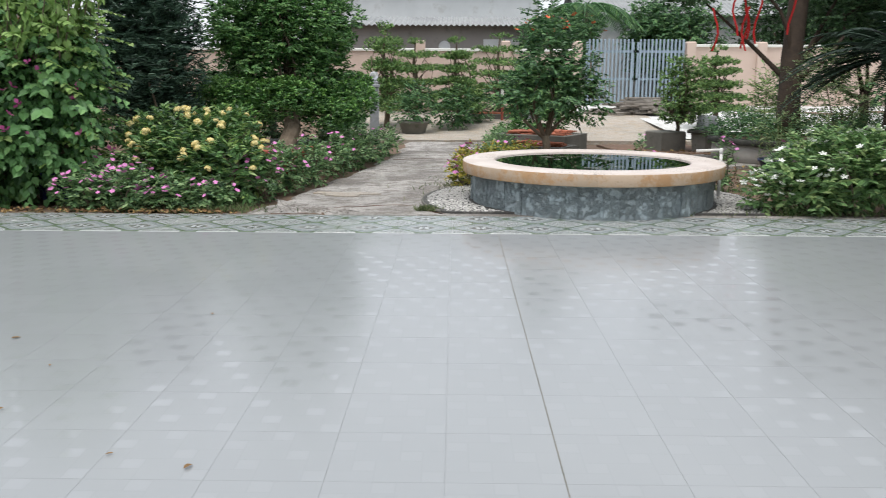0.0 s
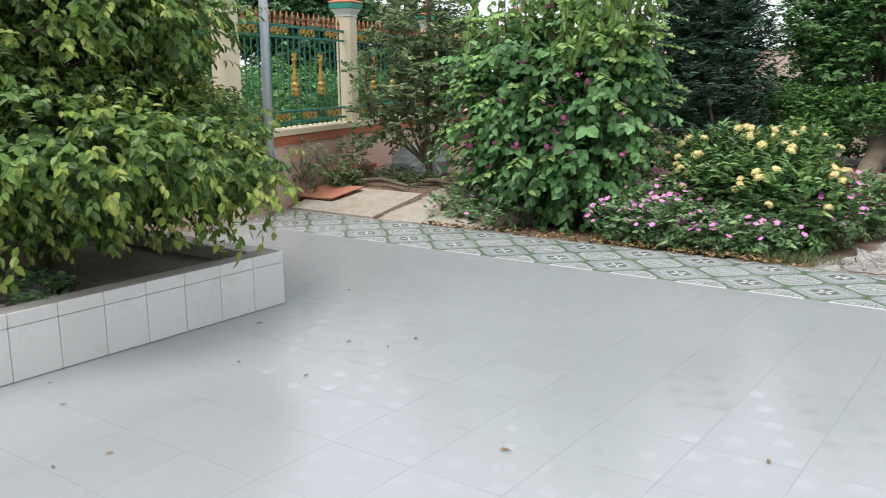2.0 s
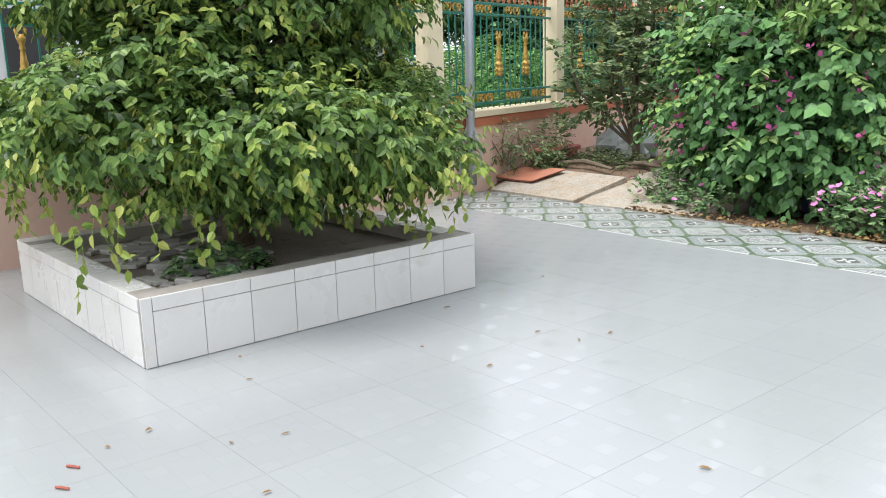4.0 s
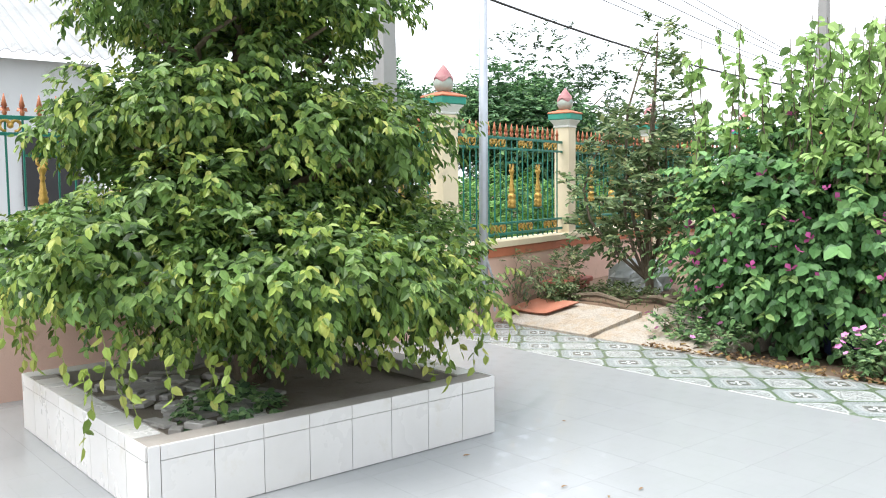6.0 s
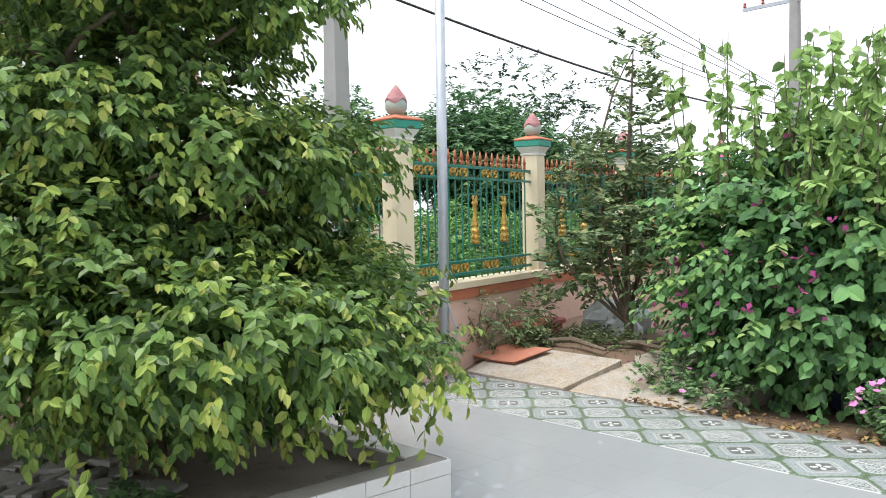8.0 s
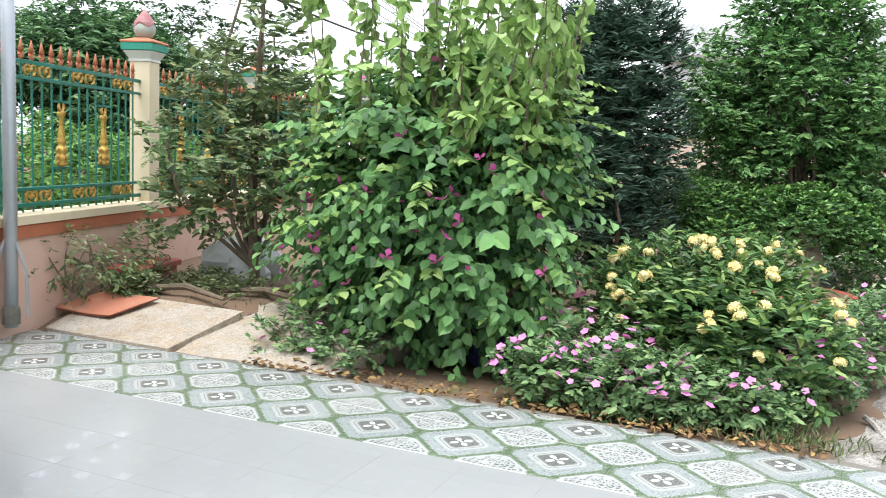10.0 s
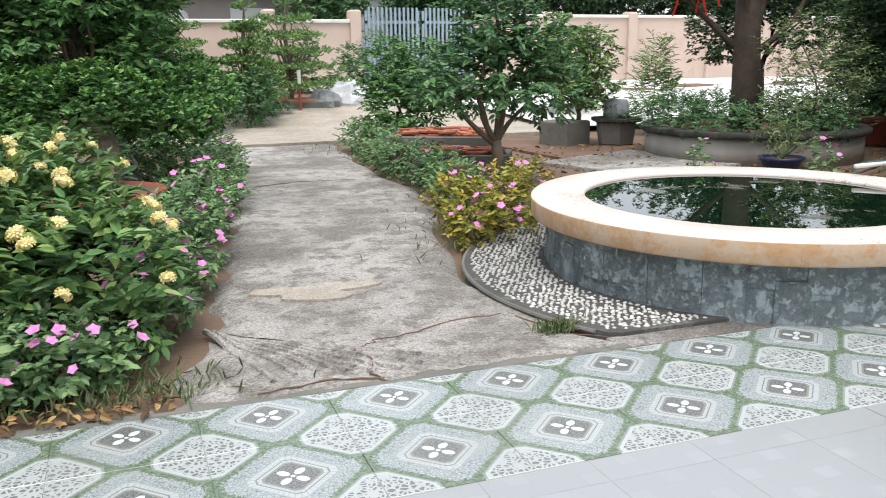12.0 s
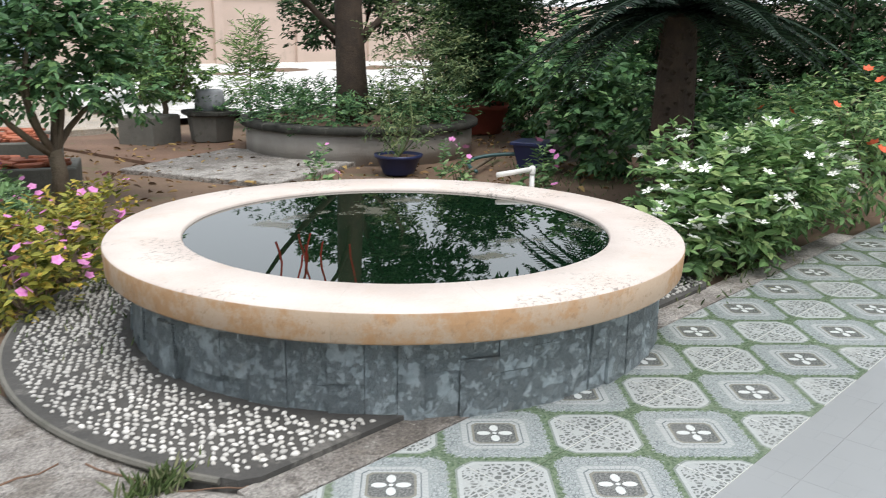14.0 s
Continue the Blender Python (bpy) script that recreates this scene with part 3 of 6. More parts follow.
L_WHITEFL = leafy("jasmine_leaf", (0.121, 0.237, 0.095), (0.181, 0.320, 0.118), (0.363, 0.480, 0.200), 0.35, 0.38)
# lighter topiary green: painted light for pad tops; the hedge bushes use it too
L_PAD = leafy("topiary_lit_leaf", (0.10, 0.24, 0.06), (0.17, 0.35, 0.085), (0.26, 0.45, 0.12), 0.32, 0.42)
L_GRASS = leafy("weed", (0.090, 0.145, 0.057), (0.139, 0.199, 0.074), (0.276, 0.282, 0.168), 0.6, 0.38)


def pond_water():
    n = Nodes("pond_water")
    w = n.world.outputs["Position"]
    scum = n.ramp(n.noise(1.9, 7, 0.72, w), 0.6, 0.66)
    col = n.mix(scum, (0.004, 0.014, 0.006), (0.075, 0.075, 0.048))
    n.bump(n.math("ADD", n.noise(4, 2, 0.5, w), n.math("MULTIPLY", scum, 0.3)), 0.012, 0.01)
    n.bsdf.inputs["IOR"].default_value = 1.7
    return n.finish(col, n.math("ADD", 0.008, n.math("MULTIPLY", scum, 0.3)), 0.0, 1.0)


M_WATER = pond_water()
n = Nodes("crystal")
n.bsdf.inputs["Transmission Weight"].default_value = 0.7
M_CRYSTAL = n.finish((0.8, 0.82, 0.85), 0.05)

# ---- ground, patio, band, path ----
def rise(y):
    t = min(max((y - 16.5) / 8.0, 0), 1)
    return 0.42 * t * t * (3 - 2 * t)


def bed(x, y):
    """The raised soil in the corner by the fence."""
    a = min(max((-3.6 - x) / 1.4, 0), 1) * min(max((y - 6.7) / 0.9, 0), 1) * min(max((x + 9) / 1.5, 0), 1)
    return 0.27 * a


g = Geo()
xs = np.concatenate([[-900, -300, -100, -40, -20], np.arange(-12, 18.1, 0.5), [22, 30, 45, 100, 300, 900]])
ys = np.concatenate([[-900, -300, -100, -30, -12], np.arange(-6, 6.1, 2), np.arange(6.5, 28, 0.5), [32, 40, 60, 120, 300, 900]])
verts = [(x, y, -0.045 + rise(y) + bed(x, y) + (0.02 * noise.noise((x, y, 0)) if y > 6.7 else 0)) for y in ys for x in xs]
g.add(verts, [(j * len(xs) + i, j * len(xs) + i + 1, (j + 1) * len(xs) + i + 1, (j + 1) * len(xs) + i) for j in range(len(ys) - 1) for i in range(len(xs) - 1)])
ground = single("ground", g, M_GROUND, "brown garden soil with patches of weeds", "ground", "structure", smooth=True)

patio = thing("patio_floor", "pale grey glossy tiled patio with low oblong relief", "floor", kind="structure")
part("mortar_bed", Geo().box(-6.15, -7.0, -0.06, 9.0, 6.68, -0.003), M_GROUT, patio)
part("open_joint", Geo().box(1.6375, -7.0, -0.004, 1.6425, 5.75, 0.0006), M_CEMENT, patio, "dark open joint between tiles")


def path_edges(y):
    left = np.interp(y, [6.6, 6.9, 8.2, 11.0, 13.5, 16.2], [-0.9, -0.78, -0.52, -0.05, 0.25, 0.3])
    right = np.interp(y, [6.6, 6.75, 6.95, 8.2, 9.2, 10.5, 11.4, 13.1, 16.2], [1.32, 1.35, 1.15, 1.0, 1.2, 1.62, 1.82, 1.8, 2.1])
    return left + 0.05 * math.sin(y * 5.1) + 0.03 * math.sin(y * 13), right + 0.04 * math.sin(y * 4.3 + 1)


g = Geo()
rows, cols = np.arange(6.62, 16.05, 0.12), 14
verts = []
for y in rows:
    l, r = path_edges(y)
    for i in range(cols + 1):
        x = l + (r - l) * i / cols
        edge = -0.05 if i in (0, cols) else 0.0
        verts.append((x, y, 0.0 + edge + 0.010 * noise.noise((x * 2, y * 2, 3)) - (0.012 if y < 6.7 else 0)))
g.add(verts, [(j * (cols + 1) + i, j * (cols + 1) + i + 1, (j + 1) * (cols + 1) + i + 1, (j + 1) * (cols + 1) + i) for j in range(len(rows) - 1) for i in range(cols)])
single("garden_path", g, M_CONC, "stained old concrete garden path with cracks", "path", "structure", smooth=True)
single("path_mortar_strip", Geo().box(1.15, 6.655, -0.05, 6.2, 6.81, 0.003), M_CONC, "rough cement strip beside the tiled band", "path", "structure")
g = Geo()
rows = np.linspace(16.05, 22.2, 14)
v = [(x, y, max(0.035, rise(y) + 0.015) - dz) for dz in (0, 0.3) for y in rows for x in (-1.2, 6.3)]
k = 2 * len(rows)
g.add(v, [(2 * q, 2 * q + 1, 2 * q + 3, 2 * q + 2) for q in range(len(rows) - 1)] + [(0, k, k + 1, 1), (k - 1, 2 * k - 1, 2 * k - 2, k - 2)] + [(2 * q + 2, k + 2 * q + 2, k + 2 * q, 2 * q) for q in range(len(rows) - 1)] + [(2 * q + 1, k + 2 * q + 1, k + 2 * q + 3, 2 * q + 3) for q in range(len(rows) - 1)])
single("rear_slab", g, M_SLAB, "pale concrete slab crossing behind the path", "path", "structure")
g = Geo()
g.add([(6.0, 16.4, 0.06), (26, 16.4, 0.06), (26, 26, 0.46), (3.5, 26, 0.46), (3.5, 21.4, 0.3), (6.0, 21.4, 0.28)], [(0, 1, 2, 3, 4, 5)])
single("rear_yard", g, M_YARD, "bright white concrete yard by the boundary wall", "yard", "structure")
g = Geo()
for x0, x1, y0, y1, z0, z1 in ((-4.95, -3.7, 6.69, 7.6, 0.0, 0.19), (-6.2, -5.0, 6.69, 7.35, 0.02, 0.19), (-4.9, -3.6, 7.62, 8.3, 0.19, 0.23)):
    v = [(x0, y0, z0 - 0.3), (x1, y0 - 0.02, z0 - 0.3), (x1 + 0.12, y1, z0 - 0.3), (x0 - 0.06, y1 + 0.04, z0 - 0.3)]
    v += [(x, y, z) for (x, y, _), z in zip(v, (z0, z0, z1, z1))]
    g.add(v, [(4, 5, 6, 7)] + [(i, (i + 1) % 4, 4 + (i + 1) % 4, 4 + i) for i in range(4)])
single("broken_slab", g, M_SLAB, "worn sandy concrete slabs by the fence corner", "slab", "structure")

# dry earth and litter along the band
g = Geo()
n_l = 420
x = RNG.uniform(-4.4, -0.8, n_l)
y = 6.66 + np.abs(RNG.normal(0, 0.14, n_l))
g.leaves(np.stack([x, y, 0.006 + RNG.random(n_l) * 0.03], 1), RNG.normal(0, 1, (n_l, 3)) * [1, 1, 0.2], np.array([[0, 0, 1.0]]) + RNG.normal(0, 0.4, (n_l, 3)), RNG.uniform(0.03, 0.075, n_l), RNG.uniform(0.015, 0.035, n_l), 0.2, 0.2)
single("leaf_litter", g, M_DEAD, "dry brown and yellow leaves lying along the bed", "leaf litter", "stuff")


g = Geo()
n_l = 1100
x, y = RNG.uniform(3.2, 9.5, n_l), RNG.uniform(8.9, 14.5, n_l)
keep = (np.hypot(x - 2.715, y - 7.722) > 1.85) & (np.hypot(x - 6.85, y - 12.65) > 1.5)
x, y = x[keep], y[keep]
k = len(x)
g.leaves(np.stack([x, y, -0.012 + RNG.random(k) * 0.03], 1), RNG.normal(0, 1, (k, 3)) * [1, 1, 0.15], np.array([[0, 0, 1.0]]) + RNG.normal(0, 0.4, (k, 3)), RNG.uniform(0.04, 0.11, k), RNG.uniform(0.02, 0.05, k), 0.2, 0.2)
single("soil_litter", g, M_DEAD, "dry leaves and chips scattered over the garden soil", "leaf litter", "stuff")


def weeds(name, spots, n, h, mat, label):
    g = Geo()
    for cx, cy, sx, sy, z in spots:
        k = int(n)
        at = np.stack([RNG.normal(cx, sx, k), RNG.normal(cy, sy, k), np.full(k, z)], 1)
        way = RNG.normal(0, 0.5, (k, 3)) + [0, 0, 1.0]
        g.leaves(at, way, RNG.normal(0, 1, (k, 3)), RNG.uniform(0.4, 1.0, k) * h, h * 0.14, 0.1, 0.3)
    return single(name, g, mat, label, "weeds", "stuff")


# wear on the path: comb ridges, cracks, a pale patch, a dirty joint along the band
g = Geo()
for i in range(8):
    f = i / 7
    a, b = np.array([-0.62 + 0.22 * f, 7.65 - 0.25 * f, -0.002]), np.array([-0.42 + 0.75 * f, 6.85 + 0.05 * math.sin(i), -0.002])
    s = np.linspace(0, 1, 9)[:, None]
    g.tube(a + (b - a) * s + np.stack([0.012 * np.sin(s[:, 0] * 9 + i), 0 * s[:, 0], 0 * s[:, 0]], 1), 0.016, 6)
single("comb_ridges", g, M_CONC, "combed ridges set in the old concrete path", "path", "stuff")
g = Geo()
for line in ([(0.02, 6.68), (-0.01, 6.8), (0.04, 6.95), (0.0, 7.1), (0.12, 7.2), (0.35, 7.24), (0.55, 7.34), (0.85, 7.36)], [(-0.5, 6.74), (-0.2, 6.78), (0.02, 6.72)], [(1.2, 6.8), (1.02, 6.95), (0.9, 7.3)], [(0.3, 12.2), (0.8, 12.4), (1.4, 12.3)]):
    p = np.array([(x, y, 0.002) for x, y in line])
    t = np.linspace(0, len(p) - 1, len(p) * 4)
    q = np.stack([np.interp(t, range(len(p)), p[:, c]) for c in range(3)], 1) + np.stack([RNG.normal(0, 0.008, len(t)), RNG.normal(0, 0.008, len(t)), 0 * t], 1)
    g.tube(q, RNG.uniform(0.002, 0.005, len(t)), 5)
single("path_cracks", g, M_SOIL, "dark soil filled cracks in the path", "path", "stuff")
g = Geo()
t = np.linspace(0, 2 * np.pi, 44, endpoint=False)
r = 1 + 0.25 * np.sin(3 * t) + 0.15 * np.sin(5 * t + 1) + RNG.normal(0, 0.06, 44)
g.add(np.concatenate([np.stack([0.04 + 0.3 * r * np.cos(t), 8.12 + 0.16 * r * np.sin(t), 0 * t + z], 1) for z in (-0.02, 0.014)]), [tuple(range(44, 88))] + [(i, (i + 1) % 44, 44 + (i + 1) % 44, 44 + i) for i in range(44)])
single("cement_patch", g, M_SLAB, "pale cement patch on the path", "path", "structure")
g = Geo()
for x in np.arange(-4.6, 1.2, 0.11):
    w = RNG.uniform(0.015, 0.06)
    g.box(x - 0.075, 6.648, -0.03, x + 0.075, 6.66 + w, 0.002 + RNG.uniform(0, 0.005), 0.003, RNG.uniform(-12, 12))
single("dirty_joint", g, M_CEMENT, "dirty mossy joint between path and tiles", "joint", "stuff")


weeds("weeds", [(-0.95, 6.95, 0.18, 0.12, 0), (-1.6, 6.85, 0.5, 0.06, 0), (1.0, 7.0, 0.05, 0.03, 0), (1.45, 9.0, 0.3, 0.5, 0), (1.9, 11.0, 0.15, 1.0, 0),
                (4.7, 6.9, 0.6, 0.15, 0), (7.5, 9.8, 0.8, 0.6, 0), (4.6, 8.6, 0.5, 0.3, 0), (5.2, 8.0, 0.4, 0.3, 0), (5.8, 9.3, 0.8, 0.5, 0), (2.4, 15.0, 0.4, 0.8, 0), (0.2, 21.8, 1.5, 0.2, 0.2), (3.5, 21.8, 1.5, 0.3, 0.2), (2.2, 20.25, 0.5, 0.12, 0.03), (3.3, 20.2, 0.5, 0.15, 0.03), (1.4, 19.2, 0.5, 0.3, 0.03), (-5.4, 8.0, 0.5, 0.4, 0.2)], 230, 0.075, L_GRASS, "low green weeds growing at the edges of paving")

# added wall and overhang, out of view, that darken the patio's right side
single("wall_east_house", Geo().box(6.3, -7.0, -0.05, 6.5, 4.9, 3.2), M_CREAM, "plain cream wall, unseen, added to darken the patio", "wall", "structure")
single("unseen_shade_roof", Geo().box(5.2, -7.0, 3.2, 9.5, 4.9, 3.34), M_WALLGREY, "plain grey overhang, unseen, added to darken the patio", "roof", "structure")

# ---- boundary fence ----
# pillars from south to north; the fence bends outward at the patio's corner
NODES = [(-6.2, 3.94 - 2.5 * k) for k in range(3, -1, -1)] + [(-6.14, 5.84), (-6.87, 8.43), (-7.52, 11.05)] + [(-7.52, 11.05 + 2.6 * k) for k in range(1, 6)]
SPANS = []
for (xa, ya), (xb, yb) in zip(NODES, NODES[1:]):
    SPANS.append(((xa + xb) / 2, (ya + yb) / 2, math.hypot(xb - xa, yb - ya), math.degrees(math.atan2(yb - ya, xb - xa)) - 90))
fence_wall = thing("wall_west", "low salmon rendered wall with terracotta strip and cream coping", "wall", kind="structure")
for mx, my, ln, turn in SPANS:
    h = ln / 2 + 0.02
    for nm, w, z0, z1, c, mt in (("render", 0.08, -0.1, 0.70, 0.0, M_SALMON), ("strip", 0.1, 0.70, 0.80, 0.01, M_TERRA), ("coping", 0.115, 0.80, 0.875, 0.012, M_CREAM)):
        part(nm, Geo().box(-w, -h, z0, w, h, z1, c), mt, fence_wall, {"render": "", "strip": "terracotta painted strip", "coping": "cream coping"}[nm]).matrix_basis = pose(mx, my, 0, 0, 0, turn)

pillar = thing("fence_pillar", "cream fence pillar with green capital and lotus bud finial", "pillar", (*NODES[0], 0), group="fence pillars")
part("shaft", Geo().box(-0.097, -0.097, 0.0, 0.097, 0.097, 2.19, 0.004), M_CREAM, pillar)


def frustum(steps):
    """A square shape from (half width, height) pairs."""
    v = [(sx * w, sy * w, z) for w, z in steps for sx, sy in ((-1, -1), (1, -1), (1, 1), (-1, 1))]
    k = len(steps)
    return Geo().add(v, [(3, 2, 1, 0), tuple(range(4 * k - 4, 4 * k))] + [(4 * q + i, 4 * q + (i + 1) % 4, 4 * q + 4 + (i + 1) % 4, 4 * q + 4 + i) for q in range(k - 1) for i in range(4)])


part("moulding", frustum([(0.099, 2.165), (0.108, 2.17), (0.108, 2.185), (0.102, 2.19), (0.112, 2.21), (0.138, 2.25), (0.142, 2.262)]), M_PALE, pillar, "pale flared moulding")
part("band", frustum([(0.142, 2.262), (0.156, 2.27), (0.158, 2.33), (0.154, 2.336)]), M_TEAL_CAP, pillar, "green painted band")
part("cap", frustum([(0.162, 2.336), (0.164, 2.347), (0.155, 2.356), (0.085, 2.378), (0.06, 2.39)]), M_TERRA, pillar, "faded terracotta cap")
g = Geo().lathe([(0.05, 2.385), (0.055, 2.395), (0.075, 2.405), (0.096, 2.44), (0.1, 2.475), (0.092, 2.515), (0.07, 2.56), (0.04, 2.6), (0.012, 2.635), (0.003, 2.645)], seg=18)
bud = part("finial", g, M_BUDBASE, pillar, "pale grey-green lotus bud finial", True)
g = Geo().lathe([(0.099, 2.505), (0.099, 2.512), (0.093, 2.53), (0.076, 2.562), (0.046, 2.602), (0.018, 2.64), (0.004, 2.655)], seg=24)
ring_a = np.linspace(0, 2 * np.pi, 24, endpoint=False)
g.v[0][:24, 2] += 0.028 * np.cos(4 * ring_a)
g.v[0][24:48, 2] += 0.018 * np.cos(4 * ring_a)
part("petal_ring", g, M_BUD, bud, "maroon lotus petals")
for (x, y), (_, _, _, turn) in zip(NODES[1:], SPANS):
    copy_thing(pillar, pose(x, y, 0, 0, 0, turn if y > 5.9 else 0))

bar = Geo().tube([(0, 0, 0.875), (0, 0, 1.995)], 0.008, 6).mesh("bar", M_TEAL)
g = Geo().lathe([(0.007, 1.985), (0.012, 2.0), (0.019, 2.02), (0.009, 2.035), (0.008, 2.05), (0.021, 2.066), (0.014, 2.1), (0.003, 2.15)], seg=8)
g.add([(-0.005, -0.036, 2.03), (0.005, -0.036, 2.03), (0.005, 0.036, 2.03), (-0.005, 0.036, 2.03), (0, -0.03, 2.055), (0, 0.03, 2.055)], [(0, 1, 4), (2, 3, 5), (0, 4, 5, 3), (1, 2, 5, 4)])
spear = g.mesh("spearhead", M_SPEAR, True)
g = Geo()
for sgn in (-1, 1):
    a = np.linspace(0, 2 * np.pi * 0.8, 9)
    g.tube(np.stack([0 * a, sgn * (0.028 - 0.024 * np.cos(a)), 0.03 * np.sin(a)], 1), np.linspace(0.012, 0.007, 9), 6)
g.lathe([(0.004, -0.016), (0.017, -0.008), (0.017, 0.008), (0.004, 0.016)], seg=8)
scroll = g.mesh("scroll", M_GOLD, True)
prof = [(0.02, 0.0), (0.044, 0.008), (0.048, 0.03), (0.04, 0.04), (0.047, 0.055), (0.048, 0.085), (0.036, 0.095), (0.044, 0.115), (0.046, 0.135), (0.036, 0.155), (0.024, 0.165), (0.034, 0.185), (0.036, 0.205), (0.026, 0.23), (0.03, 0.245), (0.022, 0.275), (0.02, 0.31), (0.015, 0.335), (0.024, 0.35), (0.016, 0.37), (0.028, 0.4), (0.034, 0.42), (0.02, 0.44), (0.01, 0.45)]
g = Geo().lathe([(r, 1.21 + z) for r, z in prof], seg=10)
for sgn in (-1, 1):
    g.tube([(0, sgn * 0.012, 1.64), (0, sgn * 0.03, 1.665), (0, sgn * 0.034, 1.69), (0, sgn * 0.022, 1.715)], [0.012, 0.013, 0.011, 0.004], 6)
    for z in (1.235, 1.28, 1.335):
        g.tube([(0, sgn * 0.03, z), (0, sgn * 0.052, z + 0.012), (0, sgn * 0.046, z + 0.03)], [0.012, 0.012, 0.005], 5)
baluster = g.mesh("baluster", M_GOLD, True)
clamp = Geo().box(-0.01, -0.11, -0.009, 0.01, 0.11, 0.009).mesh("clamp", M_TEAL)


def fence_panel(length, n):
    """A panel of n uprights, every fourth part of which is an ornament; its run is along y."""
    p = thing("fence_panel", "green iron fence panel with gold ornaments and red spearheads", "fence", group="fence panels")
    half = length / 2 - 0.1
    step = 2 * half / (n + 1)
    for z, r in ((0.93, 0.015), (1.05, 0.012), (1.87, 0.012), (1.985, 0.015)):
        part("rail", Geo().box(-0.014, -half, z - r, 0.014, half, z + r, 0.004), M_TEAL, p)
    for i in range(n):
        y = -half + step * (i + 1)
        part("spearhead", spear, None, p).matrix_basis = pose(0, y, 0)
        if (i + 1) % ((n + 1) // 4):
            part("bar", bar, None, p).matrix_basis = pose(0, y, 0)
            continue
        b = part("baluster", baluster, None, p, "gold ornamental baluster")
        b.matrix_basis = pose(0, y, 0)
        for z in (1.2, 1.72):
            part("clamp", clamp, None, b).matrix_basis = pose(0, 0, z)
        for z0, z1 in ((0.875, 1.2), (1.715, 1.99)):
            part("bar", Geo().tube([(0, 0, z0), (0, 0, z1)], 0.008, 6), M_TEAL, p).matrix_basis = pose(0, y, 0)
    for z in (0.99, 1.928):
        for q in range(4):
            for d in (-0.09, 0.09):
                part("scroll", scroll, None, p).matrix_basis = pose(0.004, half * (-0.75 + 0.5 * q) + d * min(1.0, length / 2.4), z) @ Matrix.Scale(1.3, 4)
    return p


patterns = {}
for mx, my, ln, turn in SPANS:
    n = 15 if ln < 2.2 else 19
    key = (n, round(ln, 1))
    if key in patterns:
        copy_thing(patterns[key], pose(mx, my, 0, 0, 0, turn))
    else:
        patterns[key] = fence_panel(ln, n)
        patterns[key].matrix_basis = pose(mx, my, 0, 0, 0, turn)

QX, QY = -6.1, 6.32
g = Geo().tube([(QX, QY, 0.1), (QX + 0.01, QY, 1.2), (QX + 0.05, QY - 0.02, 4.4)], [0.047, 0.047, 0.045], 14)
pole = thing("steel_pole", "plain galvanised steel pole standing in the fence corner", "pole")
part("pipe", g, M_STEEL, pole, smooth=True)
part("collar", Geo().lathe([(0.06, 0.02), (0.062, 0.1), (0.056, 0.14), (0.047, 0.15)], (QX, QY, 0.1), 14), M_CEMENT, pole, "cement footing")
for k in (0.3, 2.4, 4.5):
    part("brace", Geo().tube([(QX + 0.03 * math.cos(k), QY + 0.03 * math.sin(k), 0.74), (QX + 0.12 * math.cos(k), QY + 0.12 * math.sin(k), 0.5), (QX + 0.13 * math.cos(k), QY + 0.13 * math.sin(k), 0.18)], 0.012, 6), M_STEEL, pole, "grey steel brace")

# ---- boundary wall and gate at the back ----
back = thing("wall_north", "weathered salmon boundary wall with pilasters", "wall", kind="structure")
for x0, x1 in ((-7.6, 5.0), (8.45, 40)):
    zt = 2.04 if x0 < 0 else 2.2
    part("render", Geo().box(x0, 25.6, 0.2, x1, 25.8, zt), M_SALMON_OLD, back)
    part("coping", Geo().box(x0, 25.54, zt, x1, 25.86, zt + 0.08, 0.02), M_PALE, back, "pale coping")
pm = Geo().box(-0.14, 25.5, 0.2, 0.14, 25.9, 2.36, 0.04).mesh("pilaster", M_SALMON_OLD)
for x in (-5.2, -2.5, 0.2, 2.8, 5.0, 8.45, 10.6, 13.25, 16.0, 18.8, 21.7, 24.4, 27.1):
    part("pilaster", pm, None, back).matrix_basis = pose(x, 0, 0)
single("wall_east", Geo().box(26, -7, -0.1, 26.2, 25.6, 2.3, 0.02), M_SALMON_OLD, "plain boundary wall closing the garden", "wall", "structure")

gate = thing("metal_gate", "closed blue-grey metal gate of upright bars", "gate")
for k, (x0, x1) in enumerate(((5.25, 6.72), (6.80, 8.25))):
    leaf = part("gate_leaf", Geo().box(x0, 25.52, 0.48, x0 + 0.06, 25.58, 2.34).box(x1 - 0.06, 25.52, 0.48, x1, 25.58, 2.34).box(x0, 25.52, 0.48, x1, 25.58, 0.55).box(x0, 25.52, 2.02, x1, 25.58, 2.09).box(x0, 25.52, 1.2, x1, 25.58, 1.26), M_GATE, gate)
    bm_ = Geo().box(-0.028, 25.50, 0.5, 0.028, 25.53, 2.42, 0.01).mesh("upright", M_GATE)
    for x in np.arange(x0 + 0.10, x1 - 0.05, 0.118):
        part("upright", bm_, None, leaf).matrix_basis = pose(x, 0, 0)
g = Geo()
for i in range(90):
    l = RNG.uniform(0.5, 1.2)
    cx, cy = RNG.normal(6.3, 0.5), RNG.normal(22.0, 0.3)
    cz = 0.3 + RNG.random() * 0.42 * math.exp(-((cx - 6.3) / 0.8) ** 2)
    g.box(cx - l / 2, cy - 0.035, cz, cx + l / 2, cy + 0.035, cz + 0.06, 0.01, RNG.uniform(-40, 40), RNG.uniform(-15, 15))
